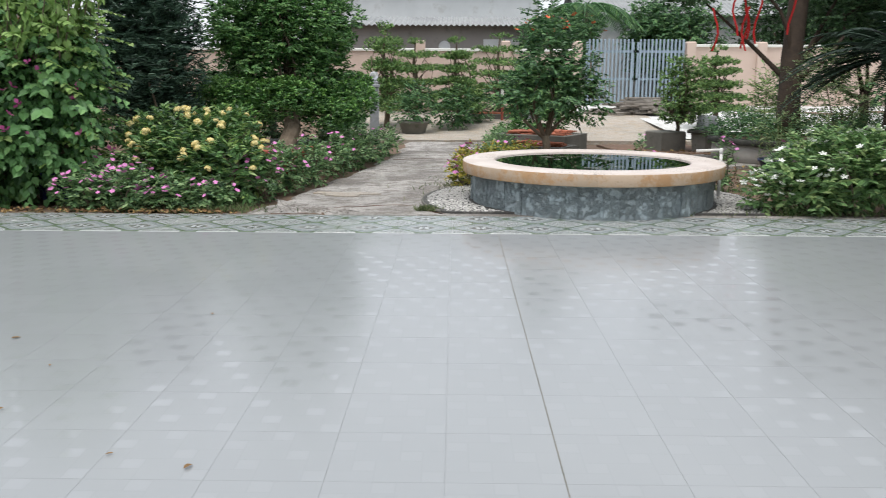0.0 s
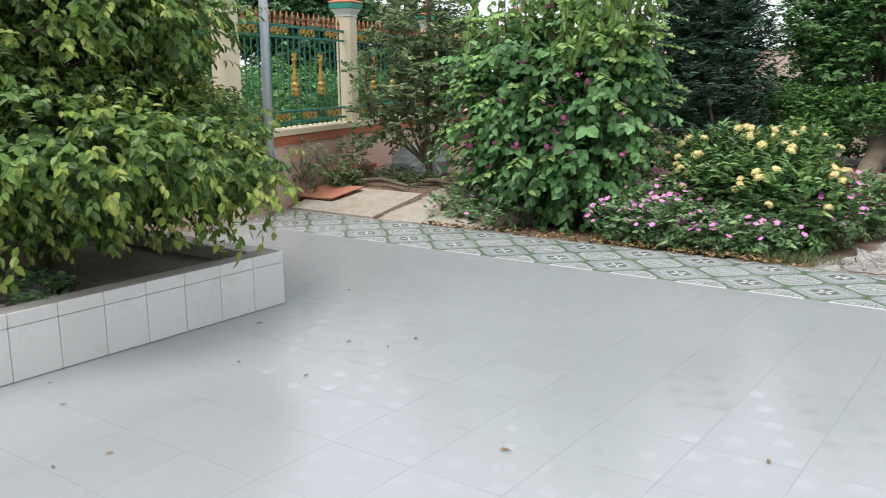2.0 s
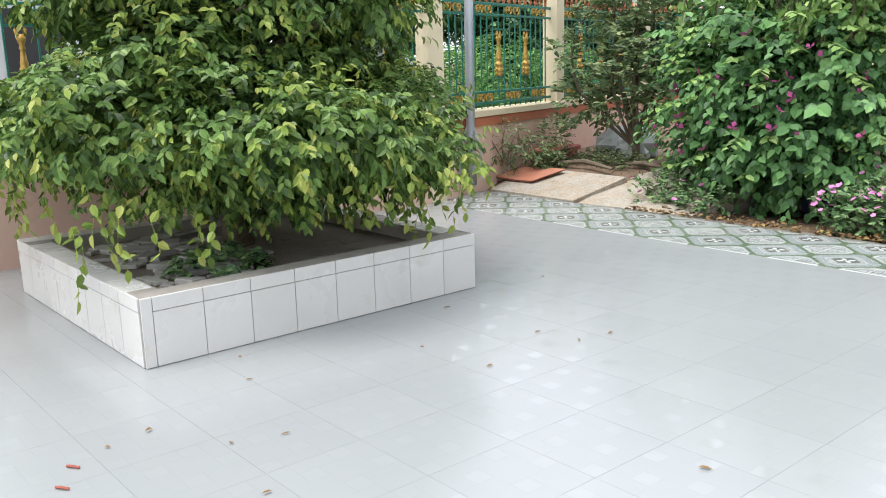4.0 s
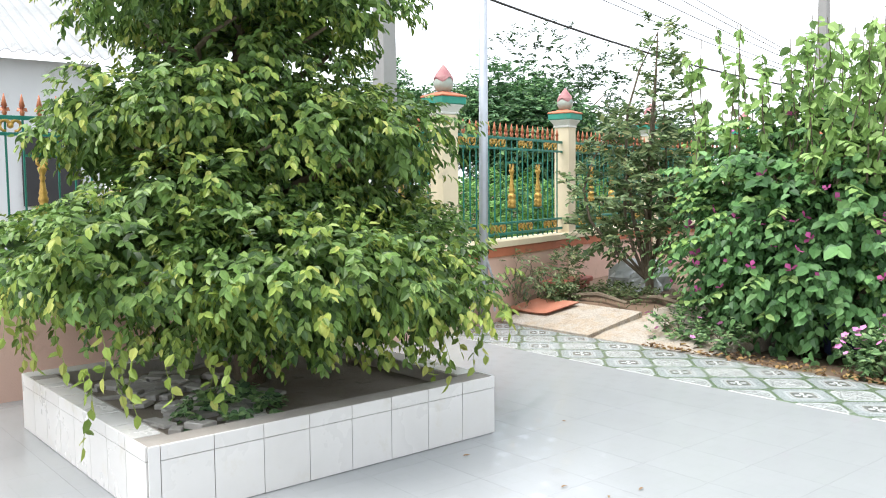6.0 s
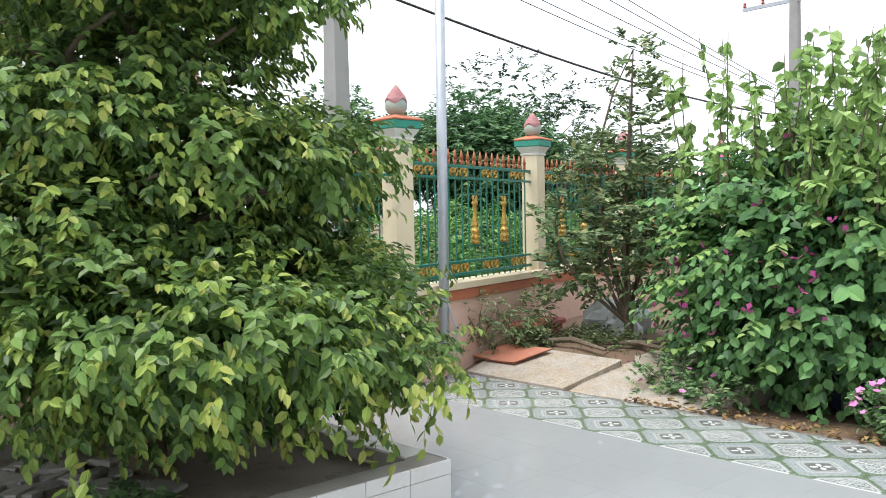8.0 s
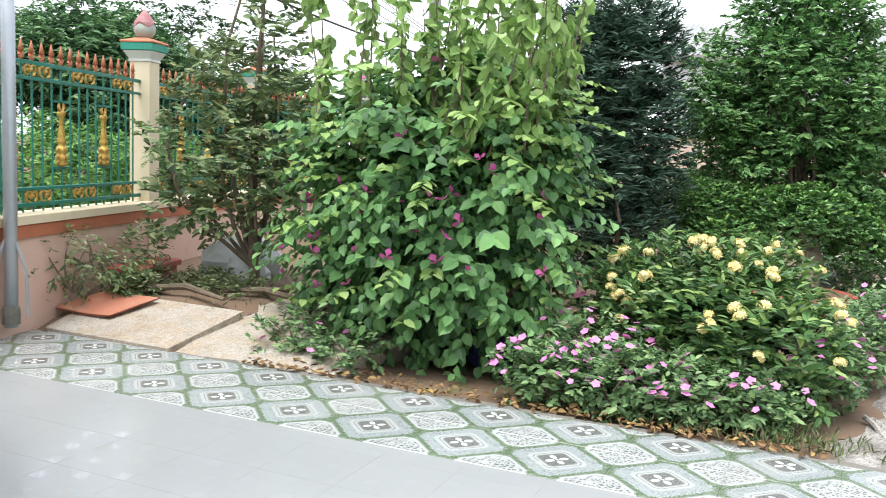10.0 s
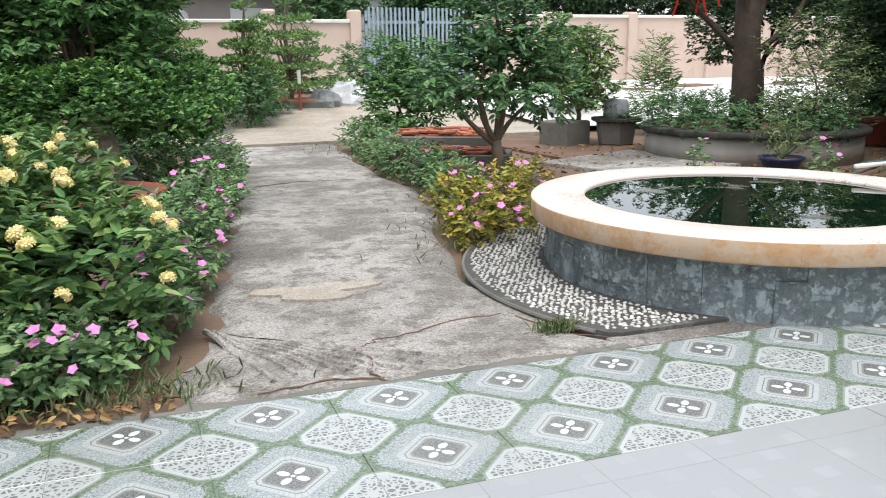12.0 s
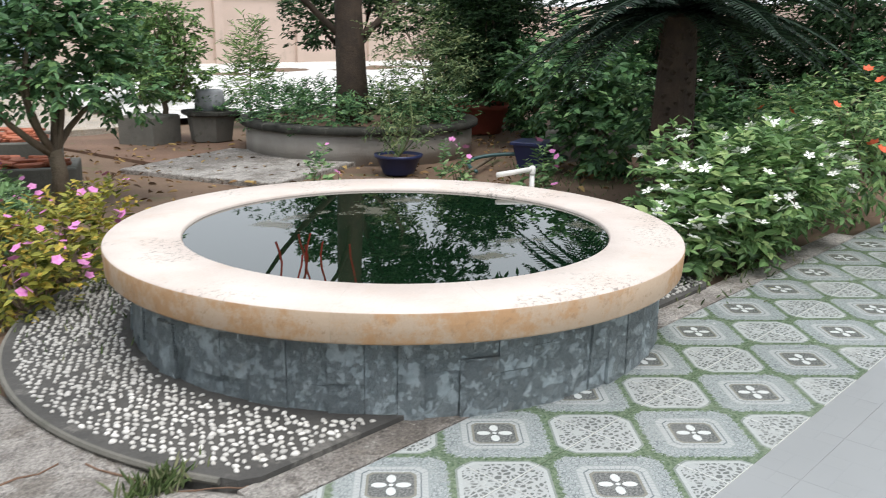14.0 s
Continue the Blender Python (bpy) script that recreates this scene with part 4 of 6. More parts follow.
wp = single("wood_pile", g, M_WOOD, "heap of grey weathered planks and sticks", "wood pile", "stuff")

# ---- the square tiled planter and its tree ----
PX0, PX1, PY0, PY1, PH = -5.34, -3.3, 1.71, 3.81, 0.345
planter = thing("tiled_planter", "low square planter clad in white glazed tiles", "planter")
for a in ((PX0, PY0, PX1, PY0 + 0.15), (PX0, PY1 - 0.15, PX1, PY1), (PX0, PY0 + 0.15, PX0 + 0.15, PY1 - 0.15), (PX1 - 0.15, PY0 + 0.15, PX1, PY1 - 0.15)):
    g = Geo().box(a[0] + 0.008 * (a[0] == PX0), a[1] + 0.008 * (a[1] == PY0), 0, a[2] - 0.008 * (a[2] == PX1), a[3] - 0.008 * (a[3] == PY1), PH - 0.006)
    part("kerb", g, M_KERB, planter, "brownish mortar kerb")
part("soil", Geo().box(PX0 + 0.1, PY0 + 0.1, 0.05, PX1 - 0.1, PY1 - 0.1, 0.26), M_SOIL_GREY, planter, "grey-brown soil with rubble")
tw = (PY1 - PY0 - 0.055) / 8
part("tile", Geo().box(PX1 - 0.004, PY0, 0.004, PX1 + 0.004, PY0 + 0.053, PH, 0.003), M_WHITE_TILE, planter)
low = Geo().box(-0.004, 0.002, 0.004, 0.004, tw - 0.002, 0.272).mesh("tile", M_WHITE_TILE)
top = Geo().box(-0.004, 0.002, 0.276, 0.006, tw - 0.002, PH, 0.003).mesh("tile", M_WHITE_TILE)
flat = Geo().box(-0.135, 0.002, -0.008, -0.0, tw - 0.002, 0.0, 0.002).mesh("tile", M_WHITE_TILE)
for x, s in ((PX1, 1), (PX0, -1)):
    for i in range(8):
        for m in (low, top):
            part("tile", m, None, planter).matrix_basis = pose(x, PY0 + 0.055 + i * tw, 0) if s > 0 else pose(x, PY0 + (i + 1) * tw, 0, 0, 0, 180)
        if s < 0:
            part("tile", flat, None, planter).matrix_basis = pose(x, PY0 + (i + 1) * tw, PH, 0, 0, 180)
for y, s in ((PY0, -1), (PY1, 1)):
    for i in range(8):
        xx = (PX1 - 0.008 - PX0 - 0.016) / (8 * tw)
        for m in (low, top):
            part("tile", m, None, planter).matrix_basis = (pose(PX0 + 0.008 + i * tw * xx, y, 0, 0, 0, -90) if s < 0 else pose(PX0 + 0.008 + (i + 1) * tw * xx, y, 0, 0, 0, 90)) @ Matrix.Diagonal((1, xx, 1, 1))
        if 0 < i < 7:
            part("tile", flat, None, planter).matrix_basis = (pose(PX0 + i * tw * 1.04, y, PH - 0.001, 0, 0, -90) if s < 0 else pose(PX0 + (i + 1) * tw * 1.04, y, PH - 0.001, 0, 0, 90))

for i in range(70):
    w, d = RNG.uniform(0.05, 0.22), RNG.uniform(0.04, 0.13)
    x, y = RNG.uniform(-5.1, -3.6), RNG.uniform(1.98, 2.75)
    single("rubble_piece", Geo().box(x - w / 2, y - d / 2, 0.262, x + w / 2, y + d / 2, 0.262 + RNG.uniform(0.015, 0.035), 0.006, RNG.uniform(0, 180), RNG.uniform(-6, 6)), M_RUBBLE, "broken grey tile lying on planter soil", "rubble", group="rubble in the planter")

TX, TY = -4.5, 2.82
tiers = []
for z, R, h, k in ((1.1, 1.5, 0.37, 13), (1.88, 1.2, 0.27, 10), (2.62, 1.0, 0.24, 8), (3.22, 0.76, 0.25, 6), (3.75, 0.48, 0.33, 4)):
    tiers.append((TX, TY, z + 0.05, R * 0.72, R * 0.72, h * 0.85))
    for i in range(k):
        a = 2 * np.pi * i / k + RNG.uniform(-0.2, 0.2)
        rr = R * RNG.uniform(0.62, 0.80)
        tiers.append((TX + rr * math.cos(a), TY + rr * math.sin(a), z + RNG.uniform(-0.12, 0.14) - 0.05, R * RNG.uniform(0.28, 0.38), R * RNG.uniform(0.28, 0.38), h * RNG.uniform(0.6, 0.85)))
tiers += [(TX, TY, 2.25, 0.72, 0.72, 0.28), (TX, TY, 1.5, 0.85, 0.85, 0.24), (TX + 0.45, TY - 0.6, 1.5, 0.45, 0.45, 0.16), (TX + 0.2, TY + 0.75, 1.5, 0.45, 0.4, 0.16), (TX + 0.15, TY - 0.05, 0.86, 0.95, 0.9, 0.26), (TX + 0.55, TY - 0.1, 0.78, 0.55, 0.6, 0.22), (TX + 0.7, TY + 0.6, 0.8, 0.5, 0.5, 0.24)]
tree = thing("planter_tree", "bushy tree clipped in drooping tiers, growing in the white planter", "tree")
g = Geo().tube([(TX, TY, 0.1), (TX + 0.04, TY, 0.7), (TX - 0.03, TY + 0.05, 1.8), (TX, TY, 3.0), (TX, TY, 3.9)], [0.11, 0.085, 0.07, 0.05, 0.02], 10)
for z, R in ((0.8, 1.3), (1.5, 1.05), (2.2, 0.8), (2.9, 0.6)):
    limbs(g, (TX, TY, z - 0.15), [(TX + R * 0.8 * math.cos(a), TY + R * 0.8 * math.sin(a), z + 0.2) for a in np.linspace(0, 6.28, 8)[:-1] + z], 0.035)
part("trunk", g, M_BARK, tree, "dark branching trunk", True)
part("crown", sprigs(Geo(), tiers, 8200, 6, 0.1, (0.058, 0.035), 0.3, 1.0, 0.28, 2.0, 0.35, 0.4, 0.36), L_PLANTER, tree)
skirt = [b for b in tiers if b[2] < 1.4]
part("young_growth", sprigs(Geo(), [(b[0], b[1], b[2], b[3] * 1.08, b[4] * 1.08, b[5] * 1.05) for b in tiers[1:]], 1900, 6, 0.11, (0.056, 0.033), 0.4, 0.95, 0.0, 5.0, 0.25, 0.42, 0.45), L_YOUNG, tree, "yellow-green young leaves")
for i in range(72):
    g = Geo()
    a, rr = RNG.uniform(0, 6.28), 1.4 * RNG.uniform(0.8, 1.2)
    z, ln = RNG.uniform(0.65, 0.95), RNG.uniform(0.12, 0.4)
    p = np.array([TX + rr * math.cos(a), TY + rr * math.sin(a), z])
    k = int(ln / 0.045)
    pts = p + np.stack([0.05 * np.sin(np.arange(k + 1) * 0.7 + i) * 0.4, 0.05 * np.cos(np.arange(k + 1) * 0.5 + i) * 0.4, -np.arange(k + 1) * 0.045], 1)
    g.tube(pts, 0.0016, 3)
    way = RNG.normal(0, 0.5, (k + 1, 3)) + [0, 0, -0.9]
    g.leaves(pts, way, RNG.normal(0, 1, (k + 1, 3)), 0.07, 0.042)
    part("hanging_shoot", g, L_YOUNG, tree)
pl = single("ground_weed", sprigs(Geo(), [(-3.8, 2.35, 0.30, 0.2, 0.24, 0.08)], 50, 6, 0.08, (0.05, 0.04), 0.1, 1.0, 0.2, rough=0.05), L_VINCA, "small green weed growing in the planter", "weed")

# ---- round fish pond ----
CX, CY = 2.715, 7.722
pond = thing("round_pond", "round raised pond with stone rim and slate-clad wall", "pond")
g2 = Geo()
prof = [(1.02, 0.02), (1.02, 0.32), (1.244, 0.32), (1.244, -0.04)]
seg = 64
ring = np.linspace(0, 2 * np.pi, seg, endpoint=False)
v = np.concatenate([np.stack([CX + r * np.cos(ring), CY + r * np.sin(ring), 0 * ring + z], 1) for r, z in prof])
g2.add(v, [(j * seg + i, j * seg + (i + 1) % seg, (j + 1) * seg + (i + 1) % seg, (j + 1) * seg + i) for j in range(3) for i in range(seg)])
part("wall", g2, M_SLATE, pond, "mortar wall behind the slate")
water = Geo().lathe([(1.018, 0.30), (1.018, 0.43)], (CX, CY, 0), 64)
part("water", water, M_WATER, pond, "dark green still water with scum")
NR = 15
for k in range(NR):
    a0, a1 = 2 * np.pi * k / NR, 2 * np.pi * (k + 1) / NR - 0.0004
    aa = np.linspace(a0, a1, 9)
    pts = [(1.02, 0.322), (1.02, 0.435), (1.028, 0.446), (1.35, 0.447), (1.36, 0.438)]
    out = [(1.36, 0.438), (1.362, 0.43), (1.357, 0.332), (1.35, 0.322), (1.02, 0.322)]
    for name, pr, mt in (("rim_stone", pts, M_RIM), ("rim_edge", out, M_RIM_EDGE)):
        v = np.concatenate([np.stack([CX + r * np.cos(aa), CY + r * np.sin(aa), 0 * aa + z], 1) for r, z in pr])
        n9 = len(aa)
        f = [(j * n9 + i + 1, j * n9 + i, (j + 1) * n9 + i, (j + 1) * n9 + i + 1) for j in range(len(pr) - 1) for i in range(n9 - 1)]
        part(name, Geo().add(v, f), mt, pond, "ochre mottled rim edge" if name == "rim_edge" else "smooth pale pink rim stone", True)
k, ang = 0, 0.0
while ang < 2 * np.pi - 0.02:
    w = min(RNG.uniform(0.075, 0.13), 2 * np.pi - ang)
    cuts = [0.0] + sorted(RNG.uniform(0.08, 0.25, 1 if RNG.random() < 0.75 else 0).tolist()) + [0.322]
    for z0, z1 in zip(cuts, cuts[1:]):
        d = RNG.uniform(0.006, 0.027)
        aa = np.array([ang + 0.001, ang + w / 2, ang + w - 0.001])
        rr = 1.246 + d + RNG.uniform(-0.006, 0.006, 3)
        rr2 = 1.246 + d + RNG.uniform(-0.006, 0.006, 3)
        v = [(CX + 1.245 * math.cos(t), CY + 1.245 * math.sin(t), z) for z in (z0, z1) for t in aa]
        v += [(CX + r * math.cos(t), CY + r * math.sin(t), z) for z, q in ((z0 + 0.001, rr), (z1 - 0.001, rr2)) for t, r in zip(aa, q)]
        part("slate", Geo().add(v, [(6, 7, 10, 9), (7, 8, 11, 10), (0, 1, 7, 6), (1, 2, 8, 7), (9, 10, 4, 3), (10, 11, 5, 4), (0, 6, 9, 3), (8, 2, 5, 11)]), M_SLATE, pond)
    ang += w

# pebble apron round the pond
apron = thing("pebble_apron", "dark mortar apron set with white pebbles round the pond", "paving", kind="structure")
aa = np.linspace(0, 2 * np.pi, 97)
g = Geo()
v, f = [], []
for r in (1.2, 1.5, 1.785, 1.79):
    for t in aa[:-1]:
        x, y = CX + r * math.cos(t), CY + r * math.sin(t)
        v.append((x, max(y, 6.80), 0.022 if r < 1.788 else -0.04))
f = [(j * 96 + i, (j + 1) * 96 + i, (j + 1) * 96 + (i + 1) % 96, j * 96 + (i + 1) % 96) for j in range(3) for i in range(96)]
part("mortar", g.add(v, f), M_PEBBLE_BED, apron)
lip = [(CX + 1.79 * math.cos(t), CY + 1.79 * math.sin(t), 0.012) for t in np.linspace(math.radians(130), math.radians(208), 30)]
part("edge", Geo().tube(lip, 0.013, 6), M_CEMENT, apron, "mossy rounded edge")
shapes = []
for i in range(6):
    s = RNG.uniform(0.8, 1.3, 3)
    gg = Geo().lathe([(0.006 * s[0], -0.004), (0.0125 * s[0], 0.0), (0.0135 * s[0], 0.004), (0.009 * s[0], 0.0105), (0.003, 0.0125)], seg=8, wob=0.2)
    gg.v = [q * [1.28 * s[1], 0.96, 0.9] for q in gg.v]
    shapes.append(gg)
pebble_meshes = [q.mesh("pebble", M_PEBBLE, True) for q in shapes]
spots = []
for j in range(96):
    for i in range(104):
        x = CX - 1.8 + i * 0.037 + (0.0185 if j % 2 else 0) + RNG.normal(0, 0.005)
        y = CY - 1.0 + j * 0.031 + RNG.normal(0, 0.004)
        if 1.3 < math.hypot(x - CX, y - CY) < 1.74 and y > 6.83 and RNG.random() < 0.93:
            spots.append((x, y))
near = sorted(spots, key=lambda s: (s[0] - 1.3) ** 2 + (s[1] - 7.2) ** 2)
for x, y in near[:300]:
    ob = part("pebble", pebble_meshes[RNG.integers(6)], None, apron)
    ob.matrix_basis = pose(x, y, 0.022, RNG.uniform(-10, 10), RNG.uniform(-10, 10), RNG.uniform(0, 360)) @ Matrix.Scale(RNG.uniform(0.6, 0.84), 4)
g = Geo()
for x, y in near[300:]:
    q = shapes[RNG.integers(6)]
    k = RNG.uniform(0.6, 0.84)
    th = RNG.uniform(0, 6.28)
    R2 = np.array([[math.cos(th), -math.sin(th), 0], [math.sin(th), math.cos(th), 0], [0, 0, 1]])
    g.add(q.v[0] @ R2.T * k + [x, y, 0.022], q.f)
ob = part("pebbles", g, M_PEBBLE, apron, "white pebbles", True)
ob["kind"] = "stuff"

# pvc spout behind the rim
sp = thing("pvc_spout", "white plastic pipe with elbow spouting over the pond", "pipe")
part("riser", Geo().tube([(4.17, 8.01, -0.02), (4.17, 8.01, 0.53)], 0.016, 10), M_PVC, sp, smooth=True)
part("elbow", Geo().lathe([(0.019, 0.5), (0.021, 0.51), (0.021, 0.545), (0.012, 0.556)], (4.17, 8.01, 0), 12), M_PVC, sp, smooth=True)
part("arm", Geo().tube([(4.17, 8.01, 0.535), (3.92, 8.09, 0.515)], 0.016, 10), M_PVC, sp, smooth=True)


# ---- flower bed beside the path ----
def flower_bush(name, label, blobs, count, leaf, mat, petal_mesh=None, flower="flower", spots=(), wood=None, **kw):
    t = thing(name, label, "shrub")
    g = Geo()
    for b in blobs:
        limbs(g, (b[0], b[1], max(0, b[2] - b[5] * 1.1)), [(b[0] + RNG.normal(0, b[3] * 0.5), b[1] + RNG.normal(0, b[4] * 0.5), b[2] + b[5] * 0.6) for _ in range(5)], 0.01, 0.003, 5)
    part("stem", g, wood or M_BARK, t)
    part("foliage", sprigs(Geo(), blobs, count, leaf=leaf, **kw), mat, t)
    if petal_mesh:
        strewn(flower, petal_mesh, t, spots)
    return t


# bougainvillea
BX, BY = -3.45, 7.85
bb = [(BX - 0.05, BY, 1.05, 0.85, 0.75, 0.95), (BX - 0.5, BY - 0.1, 0.8, 0.65, 0.6, 0.65), (BX + 0.4, BY - 0.15, 0.85, 0.56, 0.6, 0.7), (BX, BY - 0.35, 0.65, 0.75, 0.5, 0.55),
      (BX + 0.5, BY, 1.45, 0.42, 0.5, 0.35), (BX - 0.65, BY, 1.45, 0.5, 0.5, 0.4), (BX + 0.1, BY, 1.7, 0.55, 0.5, 0.35), (BX - 0.2, BY - 0.3, 1.35, 0.6, 0.5, 0.5)]
boug = thing("bougainvillea", "large bright green bougainvillea with a few magenta bracts", "shrub")
for _ in range(16):
    part("stem", limbs(Geo(), (BX, BY, -0.05), [(BX + RNG.normal(0, 0.5), BY + RNG.normal(0, 0.35), RNG.uniform(1.0, 1.9))], 0.028, 0.006), M_BARK, boug)
shoots = []
for i in range(76):
    x, y = BX + np.clip(RNG.normal(0.08, 0.42), -0.8, 0.75), BY + RNG.normal(0, 0.38)
    lean = np.array([RNG.normal(0, 0.12) + (x - BX) * 0.15, RNG.normal(0, 0.15), 1.0])
    p0 = np.array([x, y, 1.45])
    ln = RNG.uniform(0.5, 1.55)
    pts = p0 + lean * np.linspace(0, ln, 7)[:, None] + np.array([0.1, 0, 0]) * np.sin(np.linspace(0, 2, 7))[:, None] * RNG.normal()
    part("shoot_stem", Geo().tube(pts, np.linspace(0.009, 0.003, 7), 5), M_BARK, boug)
    shoots.append((p0, pts))
part("foliage", sprigs(Geo(), bb, 1150, 7, 0.3, (0.088, 0.072), 0.45, 1.0, 0.3, 3.0, 0.35, 0.38, 0.3), L_BOUG, boug)
g = Geo()
for p0, pts in shoots:
    k = int(RNG.integers(26, 42))
    t = RNG.uniform(0.05, 1.0, k)
    at = np.stack([np.interp(t, np.linspace(0, 1, len(pts)), pts[:, c]) for c in range(3)], 1)
    way = RNG.normal(0, 0.75, (k, 3)) + [0, 0, -0.8]
    g.leaves(at, way, RNG.normal(0, 0.6, (k, 3)) + [0, 0, 1], RNG.uniform(0.08, 0.13, k), RNG.uniform(0.06, 0.095, k), 0.12, 0.15)
for i in range(120):
    a = RNG.uniform(0, 6.28)
    z = RNG.uniform(0.3, 2.0)
    p0 = np.array([BX - 0.08 + 0.74 * math.cos(a), BY + 0.65 * math.sin(a), z])
    d = np.array([math.cos(a), math.sin(a) * 0.8, 0.15])
    k = 12
    s = np.linspace(0, RNG.uniform(0.3, 0.6), k)
    at = p0 + d * s[:, None] + np.array([0, 0, -1.0]) * (s ** 2)[:, None] * 0.5
    side = np.cross(d, [0, 0, 1.0]) * np.where(np.arange(k) % 2, 1, -1)[:, None]
    g.leaves(at, side + d * 0.5 + [0, 0, -0.35], RNG.normal(0, 0.25, (k, 3)) + [0, 0, 1], RNG.uniform(0.07, 0.1, k), RNG.uniform(0.05, 0.075, k), 0.12, 0.15)
part("new_shoot", g, L_BOUGTOP, boug, "pale green new shoots and leaves")
bract = blossom(3, 0.036, 0.5, 0.9).mesh("bract", M_MAGENTA)
strewn("bract", bract, boug, shell(bb[:4], 46, 1.12, -0.5, (0.3, -1)), 1.1, 1.8, 60)

# yellow ixora
ib = [(-1.62, 7.85, 0.45, 0.55, 0.5, 0.42), (-1.15, 7.62, 0.36, 0.42, 0.42, 0.34), (-2.05, 8.0, 0.42, 0.4, 0.42, 0.38), (-1.35, 8.15, 0.52, 0.45, 0.4, 0.36)]
g = Geo()
for u in unit(34):
    if u[2] > -0.35:
        b = blossom(4, 0.015, 0.3, 0.7)
        q = Vector(u).to_track_quat("Z", "Y").to_matrix()
        allv = np.concatenate(b.v) @ np.array(q).T + u * [0.034, 0.034, 0.026]
        g.add(allv, b.f)
g.lathe([(0.004, -0.018), (0.025, -0.005), (0.03, 0.008), (0.018, 0.02), (0.004, 0.025)], seg=8)
ixhead = g.mesh("flower_head", M_YELLOW)
flower_bush("ixora_bush", "dark leaved ixora bush with round pale yellow flower heads", ib, 950, (0.08, 0.034), L_IXORA, ixhead, "flower_head",
            shell(ib, 42, 1.05, 0.0, (0.35, -1)), k=7, span=0.13, droop=0.05, spread=0.85, inner=0.3, seed=4, upturn=0.5)

# pink vinca in clumps along the edges
vflower = blossom(5, 0.028, 0.12, 0.9).mesh("flower", M_PINK)


def vinca(cx, cy, rx, ry, h, n, fl, label="pink flowered vinca clump with small green leaves", mat=None, base=0.0):
    fl = int(fl * 3.2)
    b = [(cx, cy, base + h * 0.5, rx, ry, h * 0.55)]
    flower_bush("vinca_clump", label, b, n, (0.05, 0.027), mat or L_VINCA, vflower, "flower", shell(b, fl, 1.1, 0.05, (0.2, -1)), k=7, span=0.1, droop=0.1, spread=0.9, inner=0.35, seed=cx, upturn=0.5)


for cx, cy, rx, ry, h, n, fl in ((-2.35, 6.98, 0.30, 0.2, 0.30, 130, 9), (-1.95, 6.98, 0.30, 0.22, 0.34, 140, 11), (-1.55, 7.08, 0.28, 0.22, 0.30, 120, 8), (-2.2, 7.35, 0.34, 0.25, 0.42, 130, 8), (-1.2, 7.15, 0.22, 0.2, 0.24, 80, 3),
                              (-4.25, 7.1, 0.3, 0.22, 0.28, 60, 1), (-3.75, 7.0, 0.26, 0.18, 0.24, 50, 1),
                              (-0.85, 7.75, 0.2, 0.3, 0.40, 110, 8), (-0.7, 8.5, 0.2, 0.4, 0.46, 130, 9), (-0.55, 9.3, 0.2, 0.45, 0.48, 120, 6), (-0.35, 10.2, 0.2, 0.45, 0.45, 110, 4), (-0.2, 11.1, 0.24, 0.45, 0.42, 110, 2), (-0.05, 12.1, 0.26, 0.5, 0.42, 110, 1), (0.05, 13.2, 0.28, 0.55, 0.4, 110, 0), (-0.6, 11.7, 0.3, 0.5, 0.5, 110, 0), (-0.5, 13.0, 0.4, 0.6, 0.5, 130, 0)):
    vinca(cx, cy, rx, ry, h, n, fl)
for cx, cy, rx, ry, h, n, fl in ((1.4, 8.95, 0.2, 0.25, 0.34, 100, 5), (1.5, 9.5, 0.24, 0.35, 0.40, 130, 6), (1.75, 9.3, 0.25, 0.3, 0.45, 120, 4), (2.1, 9.75, 0.3, 0.3, 0.42, 120, 3)):
    vinca(cx, cy, rx, ry, h, n * 0.6, fl, "vinca clump with yellowing leaves and pink flowers", L_AUTUMN)
for i, cy in enumerate(np.arange(10.2, 15.6, 0.62)):
    cx = path_edges(cy)[1] + 0.22
    vinca(cx, cy, 0.24, 0.4, 0.36, 75, 2 if i < 4 else 0, "leggy green vinca clump along the path edge")
for cx, cy in ((3.6, 9.4), (4.5, 9.0), (5.0, 8.6)):
    vinca(cx, cy, 0.12, 0.12, 0.5, 30, 2, "single tall vinca plant behind the pond")

# dark columnar tree
pc = [(-2.9, 10.5, 0.85, 0.6, 0.6, 0.42), (-2.95, 10.45, 1.3, 0.7, 0.66, 0.5), (-2.72, 10.45, 1.75, 0.55, 0.55, 0.5), (-3.1, 10.45, 1.95, 0.5, 0.55, 0.5), (-2.88, 10.5, 2.35, 0.6, 0.6, 0.42), (-2.75, 10.5, 2.68, 0.4, 0.44, 0.28), (-3.15, 10.5, 2.66, 0.36, 0.4, 0.26)]
pod = thing("podocarpus", "dense dark green columnar podocarpus tree", "tree")
part("trunk", limbs(Geo().tube([(-2.9, 10.5, -0.05), (-2.88, 10.5, 1.2), (-2.95, 10.5, 2.6)], [0.07, 0.05, 0.02], 8), (-2.9, 10.5, 0.35), [(-2.9 + 0.5 * math.cos(t), 10.5 + 0.5 * math.sin(t), 1.2) for t in range(6)], 0.03), M_BARK, pod)
part("crown", sprigs(Geo(), pc, 2300, 10, 0.10, (0.095, 0.02), -0.1, 1.1, 0.3, 6, 0.3, 0.2), L_DARK, pod)

